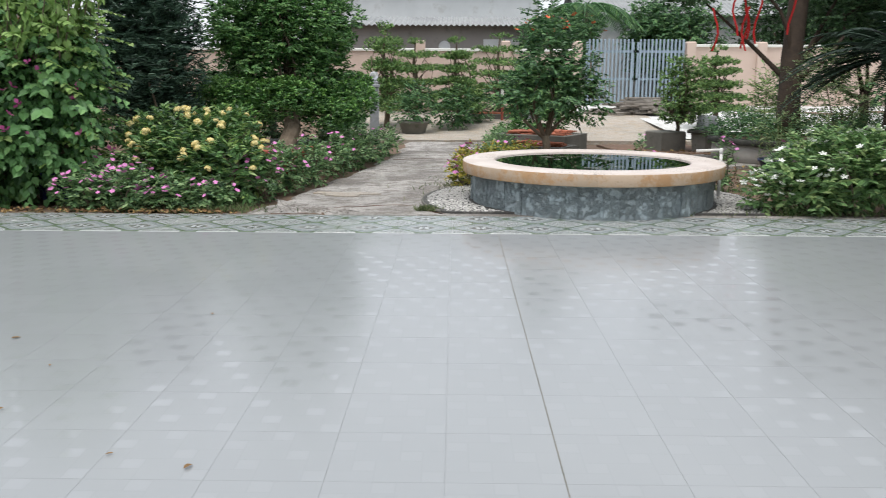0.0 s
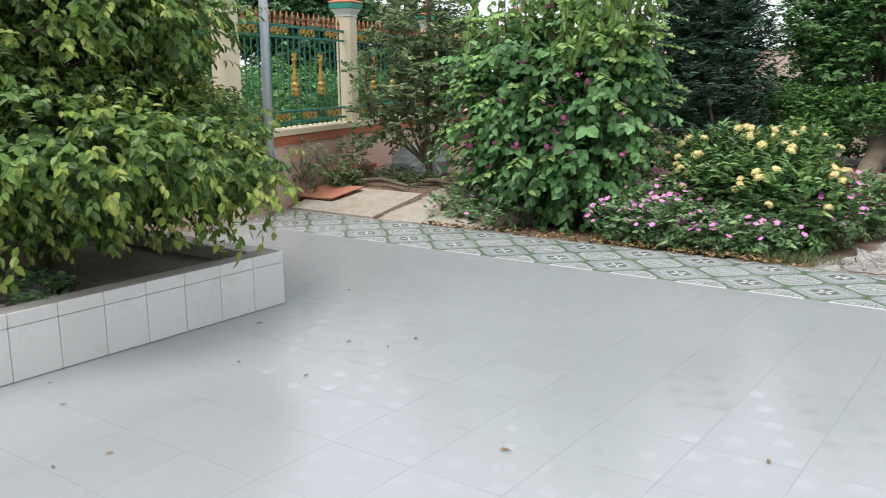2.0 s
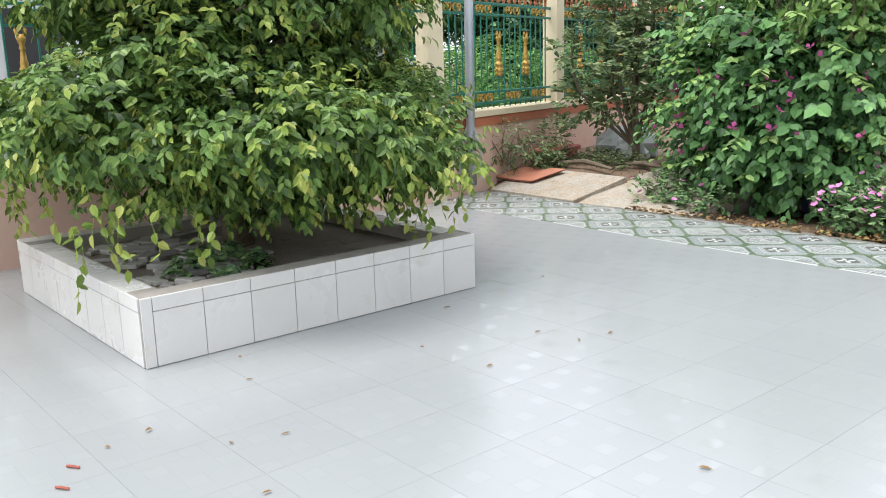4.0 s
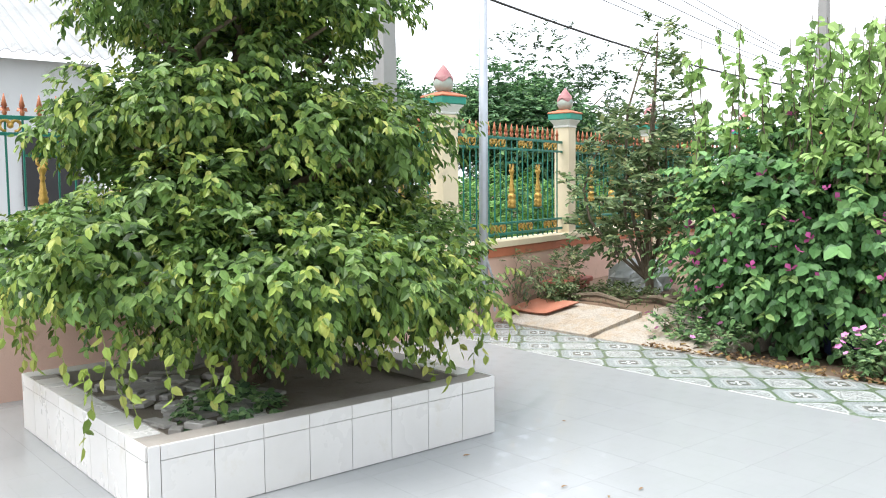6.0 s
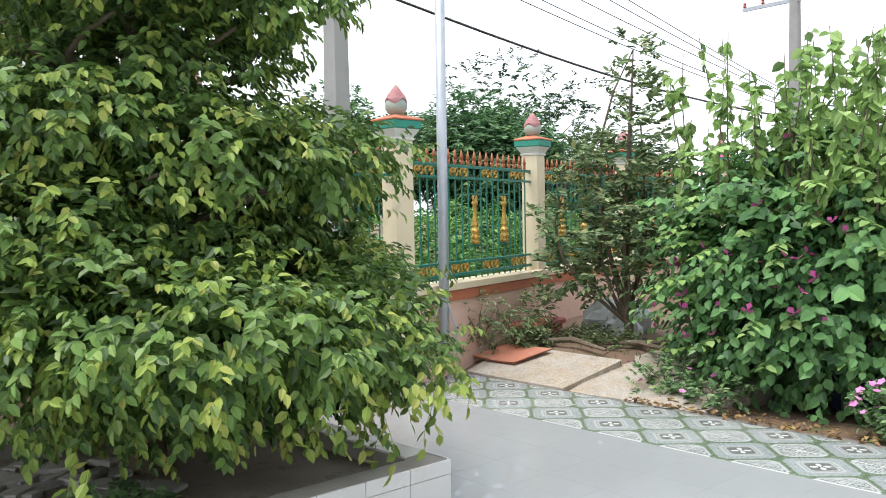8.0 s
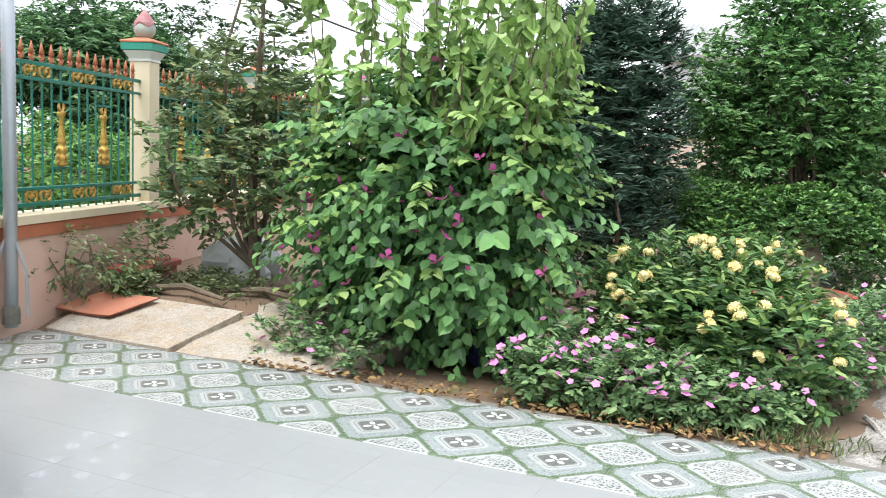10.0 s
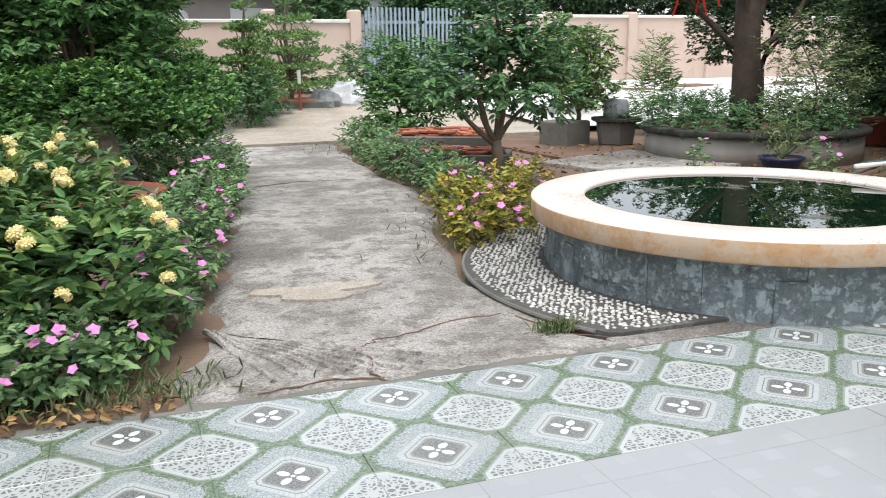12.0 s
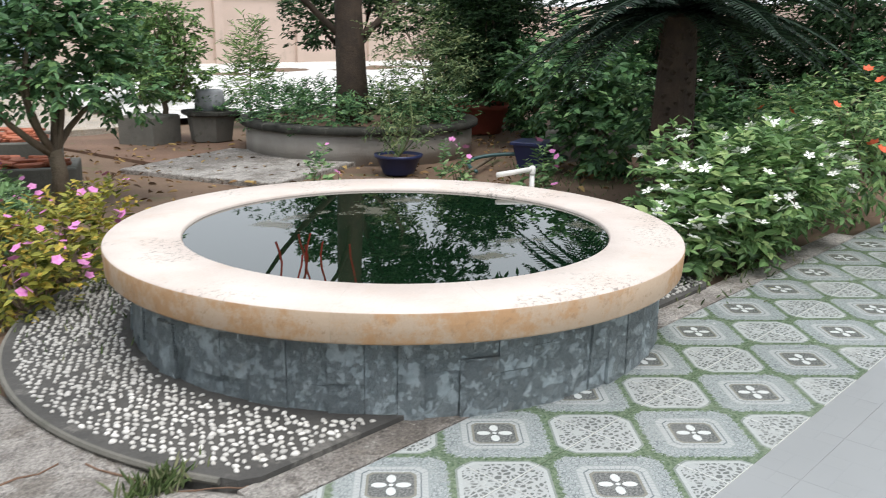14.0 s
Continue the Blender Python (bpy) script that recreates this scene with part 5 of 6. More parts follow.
# clipped topiary in a clay pot
KX, KY = -1.28, 11.8
kb = [(KX, KY, z, r, r * 0.9, 0.42) for z, r in ((1.85, 0.75), (2.3, 0.72), (2.8, 0.55), (3.3, 0.32))]
for z, R, k, r in ((1.42, 0.68, 8, 0.34), (1.72, 0.82, 9, 0.36), (2.06, 0.92, 9, 0.37), (2.5, 0.76, 8, 0.35), (2.95, 0.52, 6, 0.33), (3.4, 0.25, 4, 0.28)):
    for i in range(k):
        t = 2 * np.pi * i / k + z * 2 + RNG.uniform(-0.2, 0.2)
        q = r * RNG.uniform(0.75, 1.2)
        kb.append((KX + R * math.cos(t) * RNG.uniform(0.88, 1.08), KY + R * 0.88 * math.sin(t), z + RNG.uniform(-0.12, 0.14), q, q, q * 0.75))
pads = [(KX + 0.15, KY - 0.85, 0.96, 0.56, 0.44, 0.27), (KX - 0.65, KY - 0.7, 1.04, 0.46, 0.4, 0.22), (KX + 0.95, KY - 0.35, 0.92, 0.46, 0.42, 0.27), (KX - 1.0, KY - 0.2, 0.84, 0.4, 0.4, 0.22),
        (KX - 0.5, KY - 0.95, 0.72, 0.44, 0.36, 0.2), (KX + 0.75, KY - 0.75, 0.74, 0.4, 0.34, 0.2), (KX + 0.85, KY + 0.2, 1.14, 0.42, 0.42, 0.2), (KX - 0.85, KY + 0.4, 1.1, 0.42, 0.42, 0.2), (KX + 0.3, KY + 0.7, 0.95, 0.5, 0.42, 0.25), (KX, KY - 0.2, 1.02, 0.5, 0.5, 0.2)]
top = thing("topiary_tree", "large clipped ficus in cloud layers growing from a pot", "tree")
part("trunk", limbs(Geo().tube([(KX + 0.18, KY - 1.42, 0.2), (KX + 0.25, KY - 1.0, 0.55), (KX + 0.1, KY - 0.2, 0.95), (KX, KY, 2.0), (KX, KY, 3.3)], [0.13, 0.12, 0.1, 0.07, 0.03], 10), (KX + 0.1, KY - 0.25, 0.75), [(b[0], b[1], b[2]) for b in kb[4::3] + pads], 0.022), M_BARK, top)
part("crown", sprigs(Geo(), kb, 4300, 6, 0.09, (0.07, 0.034), 0.1, 0.9, 0.28, 8, 0.55, 0.2, 0.1), L_TOPIARY, top)
part("lower_pad", sprigs(Geo(), pads, 3000, 6, 0.05, (0.05, 0.03), 0.0, 0.9, 0.12, 5, 0.7, 0.08), L_TOPIARY, top, "clipped lower pads of small leaves")
# light on the pads' upper sides, put in as a layer of lighter leaves
part("new_growth", sprigs(Geo(), [(b[0], b[1], b[2] + b[5] * 0.3, b[3] * 0.97, b[4] * 0.97, b[5] * 0.8) for b in pads], 1300, 6, 0.045, (0.048, 0.03), 0.0, 0.9, 0.0, 3, 1.0, 0.1), L_PAD, top, "lighter leaves painting light onto the tops of the pads")
pot = thing("clay_pot", "wide red clay pot holding the clipped tree", "pot", (KX + 0.18, KY - 1.45, 0.0))
part("bowl", Geo().lathe([(0.25, 0.0), (0.28, 0.02), (0.42, 0.26), (0.48, 0.28), (0.49, 0.33), (0.44, 0.34), (0.42, 0.30)], seg=28), M_CLAY, pot, smooth=True)
part("soil", Geo().lathe([(0.3, 0.2), (0.44, 0.32)], seg=20), M_SOIL, pot)
box_ = single("brick_bed", Geo().box(KX - 0.9, KY - 0.5, -0.05, KX + 0.5, KY + 0.7, 0.30, 0.02), M_CEMENT, "mossy cement bed under the clipped tree", "planter")

# shrub and clutter in the fence corner
SX, SY = -5.45, 8.2
sb = [(SX - 0.05, SY, 1.2, 0.6, 0.55, 0.46), (SX - 0.4, SY - 0.05, 1.45, 0.55, 0.5, 0.42), (SX + 0.3, SY, 1.6, 0.52, 0.45, 0.42), (SX - 0.15, SY, 2.0, 0.5, 0.45, 0.34), (SX + 0.2, SY, 2.35, 0.34, 0.32, 0.26),
      (SX + 0.1, SY, 2.75, 0.24, 0.24, 0.2), (SX - 0.55, SY - 0.1, 0.95, 0.4, 0.38, 0.32), (SX + 0.45, SY - 0.1, 1.05, 0.42, 0.4, 0.4), (SX + 0.12, SY, 3.1, 0.2, 0.2, 0.16), (SX - 0.5, SY, 2.1, 0.25, 0.25, 0.2)]
sh = thing("loose_shrub", "loose dull green shrub beside the fence", "shrub")
part("trunk", limbs(Geo().tube([(SX + 0.05, SY, 0.1), (SX, SY, 0.9), (SX + 0.06, SY, 2.0), (SX + 0.12, SY, 3.1)], [0.05, 0.04, 0.022, 0.006], 8), (SX, SY, 0.4), [(b[0], b[1], b[2]) for b in sb], 0.022), M_BARK, sh)
part("foliage", sprigs(Geo(), sb, 560, 7, 0.12, (0.085, 0.04), 0.1, 1.0, 0.25, 9, 0.45, 0.42), L_FENCE, sh)
for x, y, r, h in ((-6.2, 7.75, 0.3, 0.12), (-5.75, 8.0, 0.3, 0.1), (-5.3, 7.85, 0.28, 0.1), (-6.05, 7.45, 0.22, 0.1)):
    single("ground_cover", sprigs(Geo(), [(x, y, 0.24, r, r * 0.7, h)], 90, 6, 0.08, (0.04, 0.022), 0.1, 1.0, 0.3, x, rough=0.05), L_GRASS, "low weedy ground cover on the corner soil", "weeds", "stuff")
sb2 = [(-6.25, 7.0, 0.5, 0.25, 0.3, 0.24), (-6.15, 7.35, 0.42, 0.22, 0.25, 0.2)]
flower_bush("small_shrub", "small sparse shrub against the salmon wall", sb2, 75, (0.05, 0.02), L_FENCE, k=6, span=0.12, inner=0.4, seed=2)
g = Geo()
xs, ys = np.linspace(-6.38, -5.8, 12), np.linspace(6.93, 7.3, 8)
for dz, turn in ((0.03, 1), (0.018, -1)):
    g.add([(x + (y - 6.93) * 0.4, y, 0.02 + (y - 6.69) * 0.268 + dz + 0.006 * math.sin(x * 9 + y * 4)) for y in ys for x in xs], [(j * 12 + i, j * 12 + i + 1, (j + 1) * 12 + i + 1, (j + 1) * 12 + i)[::turn] for j in range(7) for i in range(11)])
single("orange_sheet", g, M_ORANGE, "faded orange sheet lying on the slabs", "sheet", smooth=True)
tr = thing("clay_trough", "low red clay trough with a small plant by the wall", "pot", (-6.45, 8.0, 0.2), 106)
part("trough", Geo().box(-0.35, -0.13, 0, 0.35, 0.13, 0.1).box(-0.38, -0.16, 0.1, 0.38, 0.16, 0.16, 0.015), M_CLAY, tr)
part("plant", sprigs(Geo(), [(0.0, 0, 0.32, 0.3, 0.12, 0.14)], 40, 6, 0.1, (0.06, 0.02), 0.0, 0.9, 0.3, rough=0.05), L_FENCE, tr)
for x, y, z, r in ((-5.95, 8.5, 0.34, 0.26), (-5.62, 8.36, 0.28, 0.2), (-5.75, 8.7, 0.36, 0.24)):
    single("white_rock", lumpy(Geo(), x, y, z, r, r * 0.8, r * 0.85, x, 0.25), M_WALLPALE, "pale mottled rock lying behind the slabs", "rock", group="pale rocks")
for bx, by in ((-5.0, 7.75), (-5.6, 7.5), (-4.8, 7.95)):
    single("dry_branch", Geo().tube([(bx - 0.4, by, 0.24), (bx, by + 0.05, 0.28), (bx + 0.5, by - 0.1, 0.25)], [0.02, 0.03, 0.015], 7), M_BARK, "dry fallen branch on the soil", "branch", group="fallen branches")
g = Geo().lathe([(0.14, 0.0), (0.17, 0.02), (0.2, 0.26), (0.215, 0.27), (0.215, 0.3), (0.19, 0.3), (0.18, 0.25)], (-2.95, 7.6, 0), 24)
single("blue_tub", g, M_BLUEPOT, "dark blue plastic tub under the bougainvillea", "tub", smooth=True)

# ---- right-hand garden ----
def brick_box(x0, y0, x1, y1, h, turn):
    t = thing("brick_bed", "low cement bed heaped with red bricks and tiles", "planter", ((x0 + x1) / 2, (y0 + y1) / 2, -0.03), turn, group="brick beds")
    w, d = (x1 - x0) / 2, (y1 - y0) / 2
    part("filling", Geo().box(-w + 0.08, -d + 0.08, 0, w - 0.08, d - 0.08, h - 0.03), M_SOIL, t)
    for q in ((-w, -d, w, -d + 0.08), (-w, d - 0.08, w, d), (-w, -d + 0.08, -w + 0.08, d - 0.08), (w - 0.08, -d + 0.08, w, d - 0.08)):
        part("wall", Geo().box(q[0], q[1], 0, q[2], q[3], h, 0.01), M_CEMENT, t)
    bm_ = Geo().box(-0.1, -0.05, 0, 0.1, 0.05, 0.022, 0.004).mesh("brick", M_BRICK)
    for i in range(60):
        ob = part("brick", bm_, None, t)
        ob.matrix_basis = pose(RNG.uniform(-w + 0.15, w - 0.15), RNG.uniform(-d + 0.12, d - 0.12), h - 0.02 + (i // 20) * 0.022, RNG.uniform(-5, 5), RNG.uniform(-5, 5), RNG.choice([0, 8, 90, -6]) + RNG.uniform(-8, 8))


brick_box(2.1, 12.65, 3.35, 13.65, 0.40, -28)
brick_box(2.05, 11.85, 3.1, 12.5, 0.28, -28)


def small_tree(name, label, x, y, z0, blobs, n, leaf, mat, trunk_r=0.06, bark=None, k=7, span=0.14, droop=0.2, fork=0.5, **kw):
    t = thing(name, label, "tree")
    zt = max(b[2] for b in blobs)
    g = Geo().tube([(x, y, z0 - 0.05), (x + 0.03, y, z0 + fork * 0.6), (x, y, z0 + fork)], [trunk_r * 1.2, trunk_r, trunk_r * 0.9], 9)
    part("trunk", limbs(g, (x, y, z0 + fork * 0.9), [b[:3] for b in blobs], trunk_r * 0.55, 0.01), bark or M_BARK, t, smooth=True)
    part("crown", sprigs(Geo(), blobs, n, k, span, leaf, droop, **kw), mat, t)
    return t


FTX, FTY = 2.6, 11.35
small_tree("fruit_tree", "small round fruit tree with dark glossy leaves", FTX, FTY, 0.0,
           [(FTX + 0.05, FTY, 1.15, 0.6, 0.58, 0.38), (FTX - 0.45, FTY, 1.05, 0.38, 0.4, 0.28), (FTX + 0.55, FTY, 0.95, 0.36, 0.4, 0.28), (FTX, FTY, 1.6, 0.46, 0.45, 0.38), (FTX - 0.05, FTY, 2.05, 0.3, 0.3, 0.36), (FTX + 0.4, FTY, 1.4, 0.34, 0.36, 0.28)], 620, (0.072, 0.038), L_MID, 0.06, fork=0.45, inner=0.35, seed=3, upturn=0.5, rough=0.3)
small_tree("citrus_bush", "dense green bush behind the fruit tree", 2.85, 14.9, 0.0,
           [(2.8, 14.9, 0.6, 0.6, 0.5, 0.45), (3.1, 15.1, 1.0, 0.55, 0.5, 0.42), (2.6, 15.1, 1.1, 0.36, 0.4, 0.4)], 700, (0.075, 0.035), L_TOPIARY, 0.05, fork=0.25, inner=0.3, seed=4)
tb = [(5.45 + 0.2 * math.cos(a), 14.55 + 0.2 * math.sin(a), z, r, r, 0.09) for z, r in ((0.62, 0.3), (0.85, 0.34), (1.1, 0.32), (1.34, 0.28), (1.56, 0.2)) for a in (z * 4, z * 4 + 2.1, z * 4 + 4.2)]
small_tree("tiered_shrub", "green shrub pruned in flat tiers", 5.35, 14.6, 0.25, tb, 520, (0.06, 0.03), L_PINE, 0.035, fork=0.25, span=0.08, inner=0.3, seed=5, rough=0.1)

stand = thing("stone_planter", "grey six-sided cement pot with a flat rim and pale stone", "pot", (5.82, 14.3, -0.02), 10)
part("pot", Geo().lathe([(0.22, 0.0), (0.26, 0.02), (0.30, 0.3), (0.30, 0.34)], (0, 0, 0), 6), M_CEMENT, stand)
part("rim", Geo().lathe([(0.36, 0.335), (0.38, 0.35), (0.38, 0.385), (0.35, 0.395)], (0, 0, 0), 6), M_MOSS, stand, "dark mossy flat rim")
part("stone", Geo().lathe([(0.19, 0.38), (0.185, 0.5), (0.165, 0.62), (0.15, 0.645), (0.05, 0.65)], (0, 0, 0), 18, 0.05), M_GRANITE, stand, "pale round stone", True)
part("plant", sprigs(Geo(), [(0, -0.1, 0.44, 0.27, 0.18, 0.08)], 40, 6, 0.08, (0.05, 0.03), 0, 1, 0.3), L_MID, stand)
single("cement_block", Geo().box(4.88, 14.35, -0.03, 5.42, 14.85, 0.33, 0.02, 24), M_CEMENT, "stained cement block under the tiered shrub", "block")
single("red_soil_patch", Geo().box(4.2, 13.2, -0.1, 6.0, 15.8, -0.012, 0.0, 6), M_SOIL, "bare red soil with twigs and chips", "soil", "structure")
single("pale_paving", Geo().box(4.1, 11.4, -0.1, 5.9, 13.2, 0.008, 0.01, 20), M_CONC, "cracked cement paving behind the pond", "paving", "structure")
small_tree("reed_plant", "tall narrow leaved plant with pale tips", 7.3, 15.6, 0.0, [(7.3, 15.6, 0.6, 0.32, 0.3, 0.4), (7.33, 15.6, 1.1, 0.2, 0.2, 0.36)], 110, (0.13, 0.02), L_PINE, 0.02, fork=0.3, k=8, span=0.3, droop=0.1, upturn=1.0)

RX, RY, RR = 6.85, 12.65, 1.38
ringp = thing("ring_planter", "round cement planter with dark mossy rim round a tree", "planter", (RX, RY, 0))
seg = 48
rg = np.linspace(0, 2 * np.pi, seg, endpoint=False)
for nm, prof, mt, lb in (("wall", [(RR - 0.1, -0.05), (RR - 0.02, -0.05), (RR - 0.02, 0.30), (RR - 0.1, 0.30)], M_KERB, ""), ("rim", [(RR - 0.14, 0.28), (RR + 0.03, 0.285), (RR + 0.05, 0.30), (RR + 0.05, 0.35), (RR + 0.03, 0.365), (RR - 0.12, 0.37), (RR - 0.14, 0.34)], M_MOSS, "dark moulded rim")):
    v = np.concatenate([np.stack([r * np.cos(rg), r * np.sin(rg), 0 * rg + z], 1) for r, z in prof])
    part(nm, Geo().add(v, [(j * seg + i, j * seg + (i + 1) % seg, (j + 1) % len(prof) * seg + (i + 1) % seg, (j + 1) % len(prof) * seg + i) for j in range(len(prof)) for i in range(seg)]), mt, ringp, lb, True)
part("soil", Geo().lathe([(RR - 0.1, 0.2), (RR - 0.1, 0.33)], seg=32), M_SOIL, ringp)
single("ring_planting", sprigs(Geo(), [(RX + 1.0 * math.cos(t), RY + 1.0 * math.sin(t), 0.48, 0.45, 0.45, 0.24) for t in np.linspace(0, 6.28, 10)[:-1]], 1100, 7, 0.12, (0.05, 0.024), 0.1, 0.9, 0.3, 3), L_MID, "low leafy plants filling the ring planter", "plants", "stuff")
t = thing("ribbon_tree", "thick trunked tree hung with red ribbons", "tree")
g = Geo().tube([(RX - 0.28, RY - 0.2, 0.25), (RX - 0.3, RY - 0.2, 0.8), (RX - 0.3, RY - 0.15, 1.6), (RX - 0.2, RY, 2.6), (RX, RY, 3.6)], [0.22, 0.18, 0.16, 0.15, 0.1], 12)
crown = [(RX - 1.9, RY - 0.1, 2.62, 0.55, 0.45, 0.16), (RX - 1.0, RY - 0.1, 2.75, 0.5, 0.4, 0.16), (RX + 0.5, RY, 2.35, 0.45, 0.45, 0.35), (RX + 0.8, RY, 3.3, 1.0, 1.1, 0.5), (RX + 1.2, RY, 2.75, 0.8, 0.8, 0.4)]
part("trunk", limbs(g, (RX - 0.3, RY - 0.18, 1.2), [b[:3] for b in crown], 0.05, 0.012), M_BARK_DARK, t, smooth=True)
part("crown", sprigs(Geo(), crown, 1500, 7, 0.1, (0.07, 0.034), 0.2, 0.9, 0.3, 6), L_FAR, t)
for i in range(7):
    x, y, z = RX + RNG.uniform(-1.8, -0.35), RY + RNG.uniform(-0.5, -0.2), RNG.uniform(1.4, 1.7)
    ln = RNG.uniform(0.55, 0.85)
    s = np.linspace(0, 1, 6)
    pa = np.stack([x + 0.05 * np.sin(s * 5 + i), 0 * s + y, z + ln * (1 - s) + 0.3], 1)
    part("ribbon", Geo().add(np.concatenate([pa, pa + [0.035, 0.012, 0], pa + [0.0, 0.004, 0], pa + [0.035, 0.016, 0]]), [(j, j + 1, j + 7, j + 6) for j in range(5)] + [(j + 12, j + 18, j + 19, j + 13) for j in range(5)]), M_RIBBON, t, "hanging red ribbon")
small_tree("dark_tree", "dense dark green tree behind the ring planter", 8.9, 15.0, 0.0, [(8.1, 15.0, 1.6, 0.5, 0.5, 0.48), (8.75, 15.1, 2.2, 0.75, 0.6, 0.5), (9.75, 15.0, 1.8, 0.5, 0.5, 0.5), (8.3, 15.0, 2.6, 0.6, 0.6, 0.4), (9.4, 15.0, 2.7, 0.6, 0.6, 0.4)], 1300, (0.075, 0.036), L_FAR, 0.09, M_BARK_DARK, fork=1.0, span=0.1, droop=0.1, inner=0.3, seed=6)
small_tree("grey_shrub", "sparse grey-green shrub in front of the tree", 7.0, 11.75, 0.3, [(7.0, 11.75, 0.9, 0.5, 0.4, 0.4), (6.8, 11.8, 1.35, 0.45, 0.35, 0.35), (7.35, 11.7, 1.1, 0.4, 0.35, 0.3)], 320, (0.05, 0.018), L_FENCE, 0.02, fork=0.3, k=8, span=0.22, inner=0.4)


def pot_at(name, label, x, y, r, h, mat, plant=None):
    p = thing(name, label, "pot", (x, y, -0.03))
    part("bowl", Geo().lathe([(r * 0.62, 0), (r * 0.66, 0.02), (r * 0.92, h * 0.82), (r * 1.0, h * 0.84), (r * 1.02, h), (r * 0.92, h), (r * 0.88, h * 0.85)], seg=24), mat, p, smooth=True)
    part("soil", Geo().lathe([(r * 0.6, h * 0.7), (r * 0.9, h * 0.86)], seg=18), M_SOIL, p)


pot_at("clay_pot", "large red clay pot with a wide flared rim", 9.3, 12.85, 0.5, 0.42, M_CLAY)
small_tree("potted_tree", "dark leafy tree growing in the clay pot", 9.3, 12.85, 0.3, [(9.3, 12.85, 1.0, 0.65, 0.6, 0.42), (9.4, 12.85, 1.55, 0.72, 0.65, 0.45), (9.3, 12.85, 2.1, 0.55, 0.6, 0.4), (8.95, 12.6, 0.78, 0.45, 0.4, 0.22)], 850, (0.085, 0.034), L_FAR, 0.06, fork=0.4, inner=0.35)
small_tree("bright_shrub", "bright yellow-green shrub behind the pots", 10.3, 13.6, 0.0, [(10.3, 13.6, 1.7, 0.8, 0.7, 0.5), (10.5, 13.8, 2.3, 0.7, 0.7, 0.5), (10.2, 13.6, 1.0, 0.8, 0.7, 0.5)], 700, (0.08, 0.036), L_PINE, 0.05, fork=0.6)
pot_at("blue_pot", "dark blue plastic pot with a spindly plant", 5.85, 10.95, 0.24, 0.2, M_BLUEPOT)
g = Geo()
limbs(g, (5.85, 10.95, 0.15), [(5.85 + RNG.normal(0, 0.25), 10.95 + RNG.normal(0, 0.2), RNG.uniform(0.5, 0.95)) for _ in range(9)], 0.008, 0.002, 5)
spn = thing("spindly_plant", "thin stemmed sparse plant in the blue pot", "plant")
part("stem", g, L_FENCE, spn)
part("leaves", sprigs(Geo(), [(5.85, 10.95, 0.65, 0.35, 0.3, 0.3), (5.95, 10.9, 0.35, 0.3, 0.25, 0.15)], 90, 6, 0.15, (0.06, 0.016), 0.2, 0.8, 0.4), L_FENCE, spn)
bp = thing("blue_crate_pot", "square dark blue plastic pot beside a hose", "pot", (7.1, 10.2, -0.03), 20)
part("body", Geo().add([(-0.12, -0.12, 0), (0.12, -0.12, 0), (0.12, 0.12, 0), (-0.12, 0.12, 0), (-0.18, -0.18, 0.3), (0.18, -0.18, 0.3), (0.18, 0.18, 0.3), (-0.18, 0.18, 0.3)], [(3, 2, 1, 0), (4, 5, 6, 7)] + [(i, (i + 1) % 4, 4 + (i + 1) % 4, 4 + i) for i in range(4)]), M_BLUEPOT, bp)
part("lip", Geo().box(-0.2, -0.2, 0.27, 0.2, 0.2, 0.305, 0.01), M_BLUEPOT, bp)
s = np.linspace(0, 1, 24)
single("garden_hose", Geo().tube(np.stack([6.3 + 1.5 * s, 10.3 + 0.35 * np.sin(s * 7), 0.02 + 0.12 * np.sin(s * 3.1) ** 2], 1), 0.02, 7), M_HOSE, "coiled dark green hose lying behind the pond", "hose", smooth=True)
single("rusty_pipe", Geo().tube([(5.8, 10.1, 0.03), (7.4, 10.9, 0.05)], 0.02, 7), M_BARK, "brown pipe lying on the soil", "pipe", smooth=True)
single("garden_kerb", Geo().box(7.7, 10.2, -0.1, 10.0, 10.35, 0.32, 0.02, -8), M_CEMENT, "stained cement kerb of the rear bed", "kerb")

# cycad
YX, YY = 6.1, 8.1
cy = thing("cycad", "cycad with a thick dark trunk and arching fronds", "palm")
g = Geo().lathe([(0.19, -0.05), (0.185, 0.3), (0.16, 0.8), (0.145, 1.2), (0.12, 1.5), (0.04, 1.6)], (YX, YY, 0), 18, 0.06)
for i in range(200):
    a, z = RNG.uniform(0, 6.28), RNG.uniform(0.05, 1.5)
    rad = 0.165 - 0.03 * z
    g.leaves(np.array([[YX + rad * math.cos(a), YY + rad * math.sin(a), z]]), np.array([[math.cos(a), math.sin(a), 0.9]]), np.array([[0, 0, 1.0]]), 0.06, 0.045, 0.3, 0.0)
part("trunk", g, M_BARK_DARK, cy, "scaly dark brown trunk")
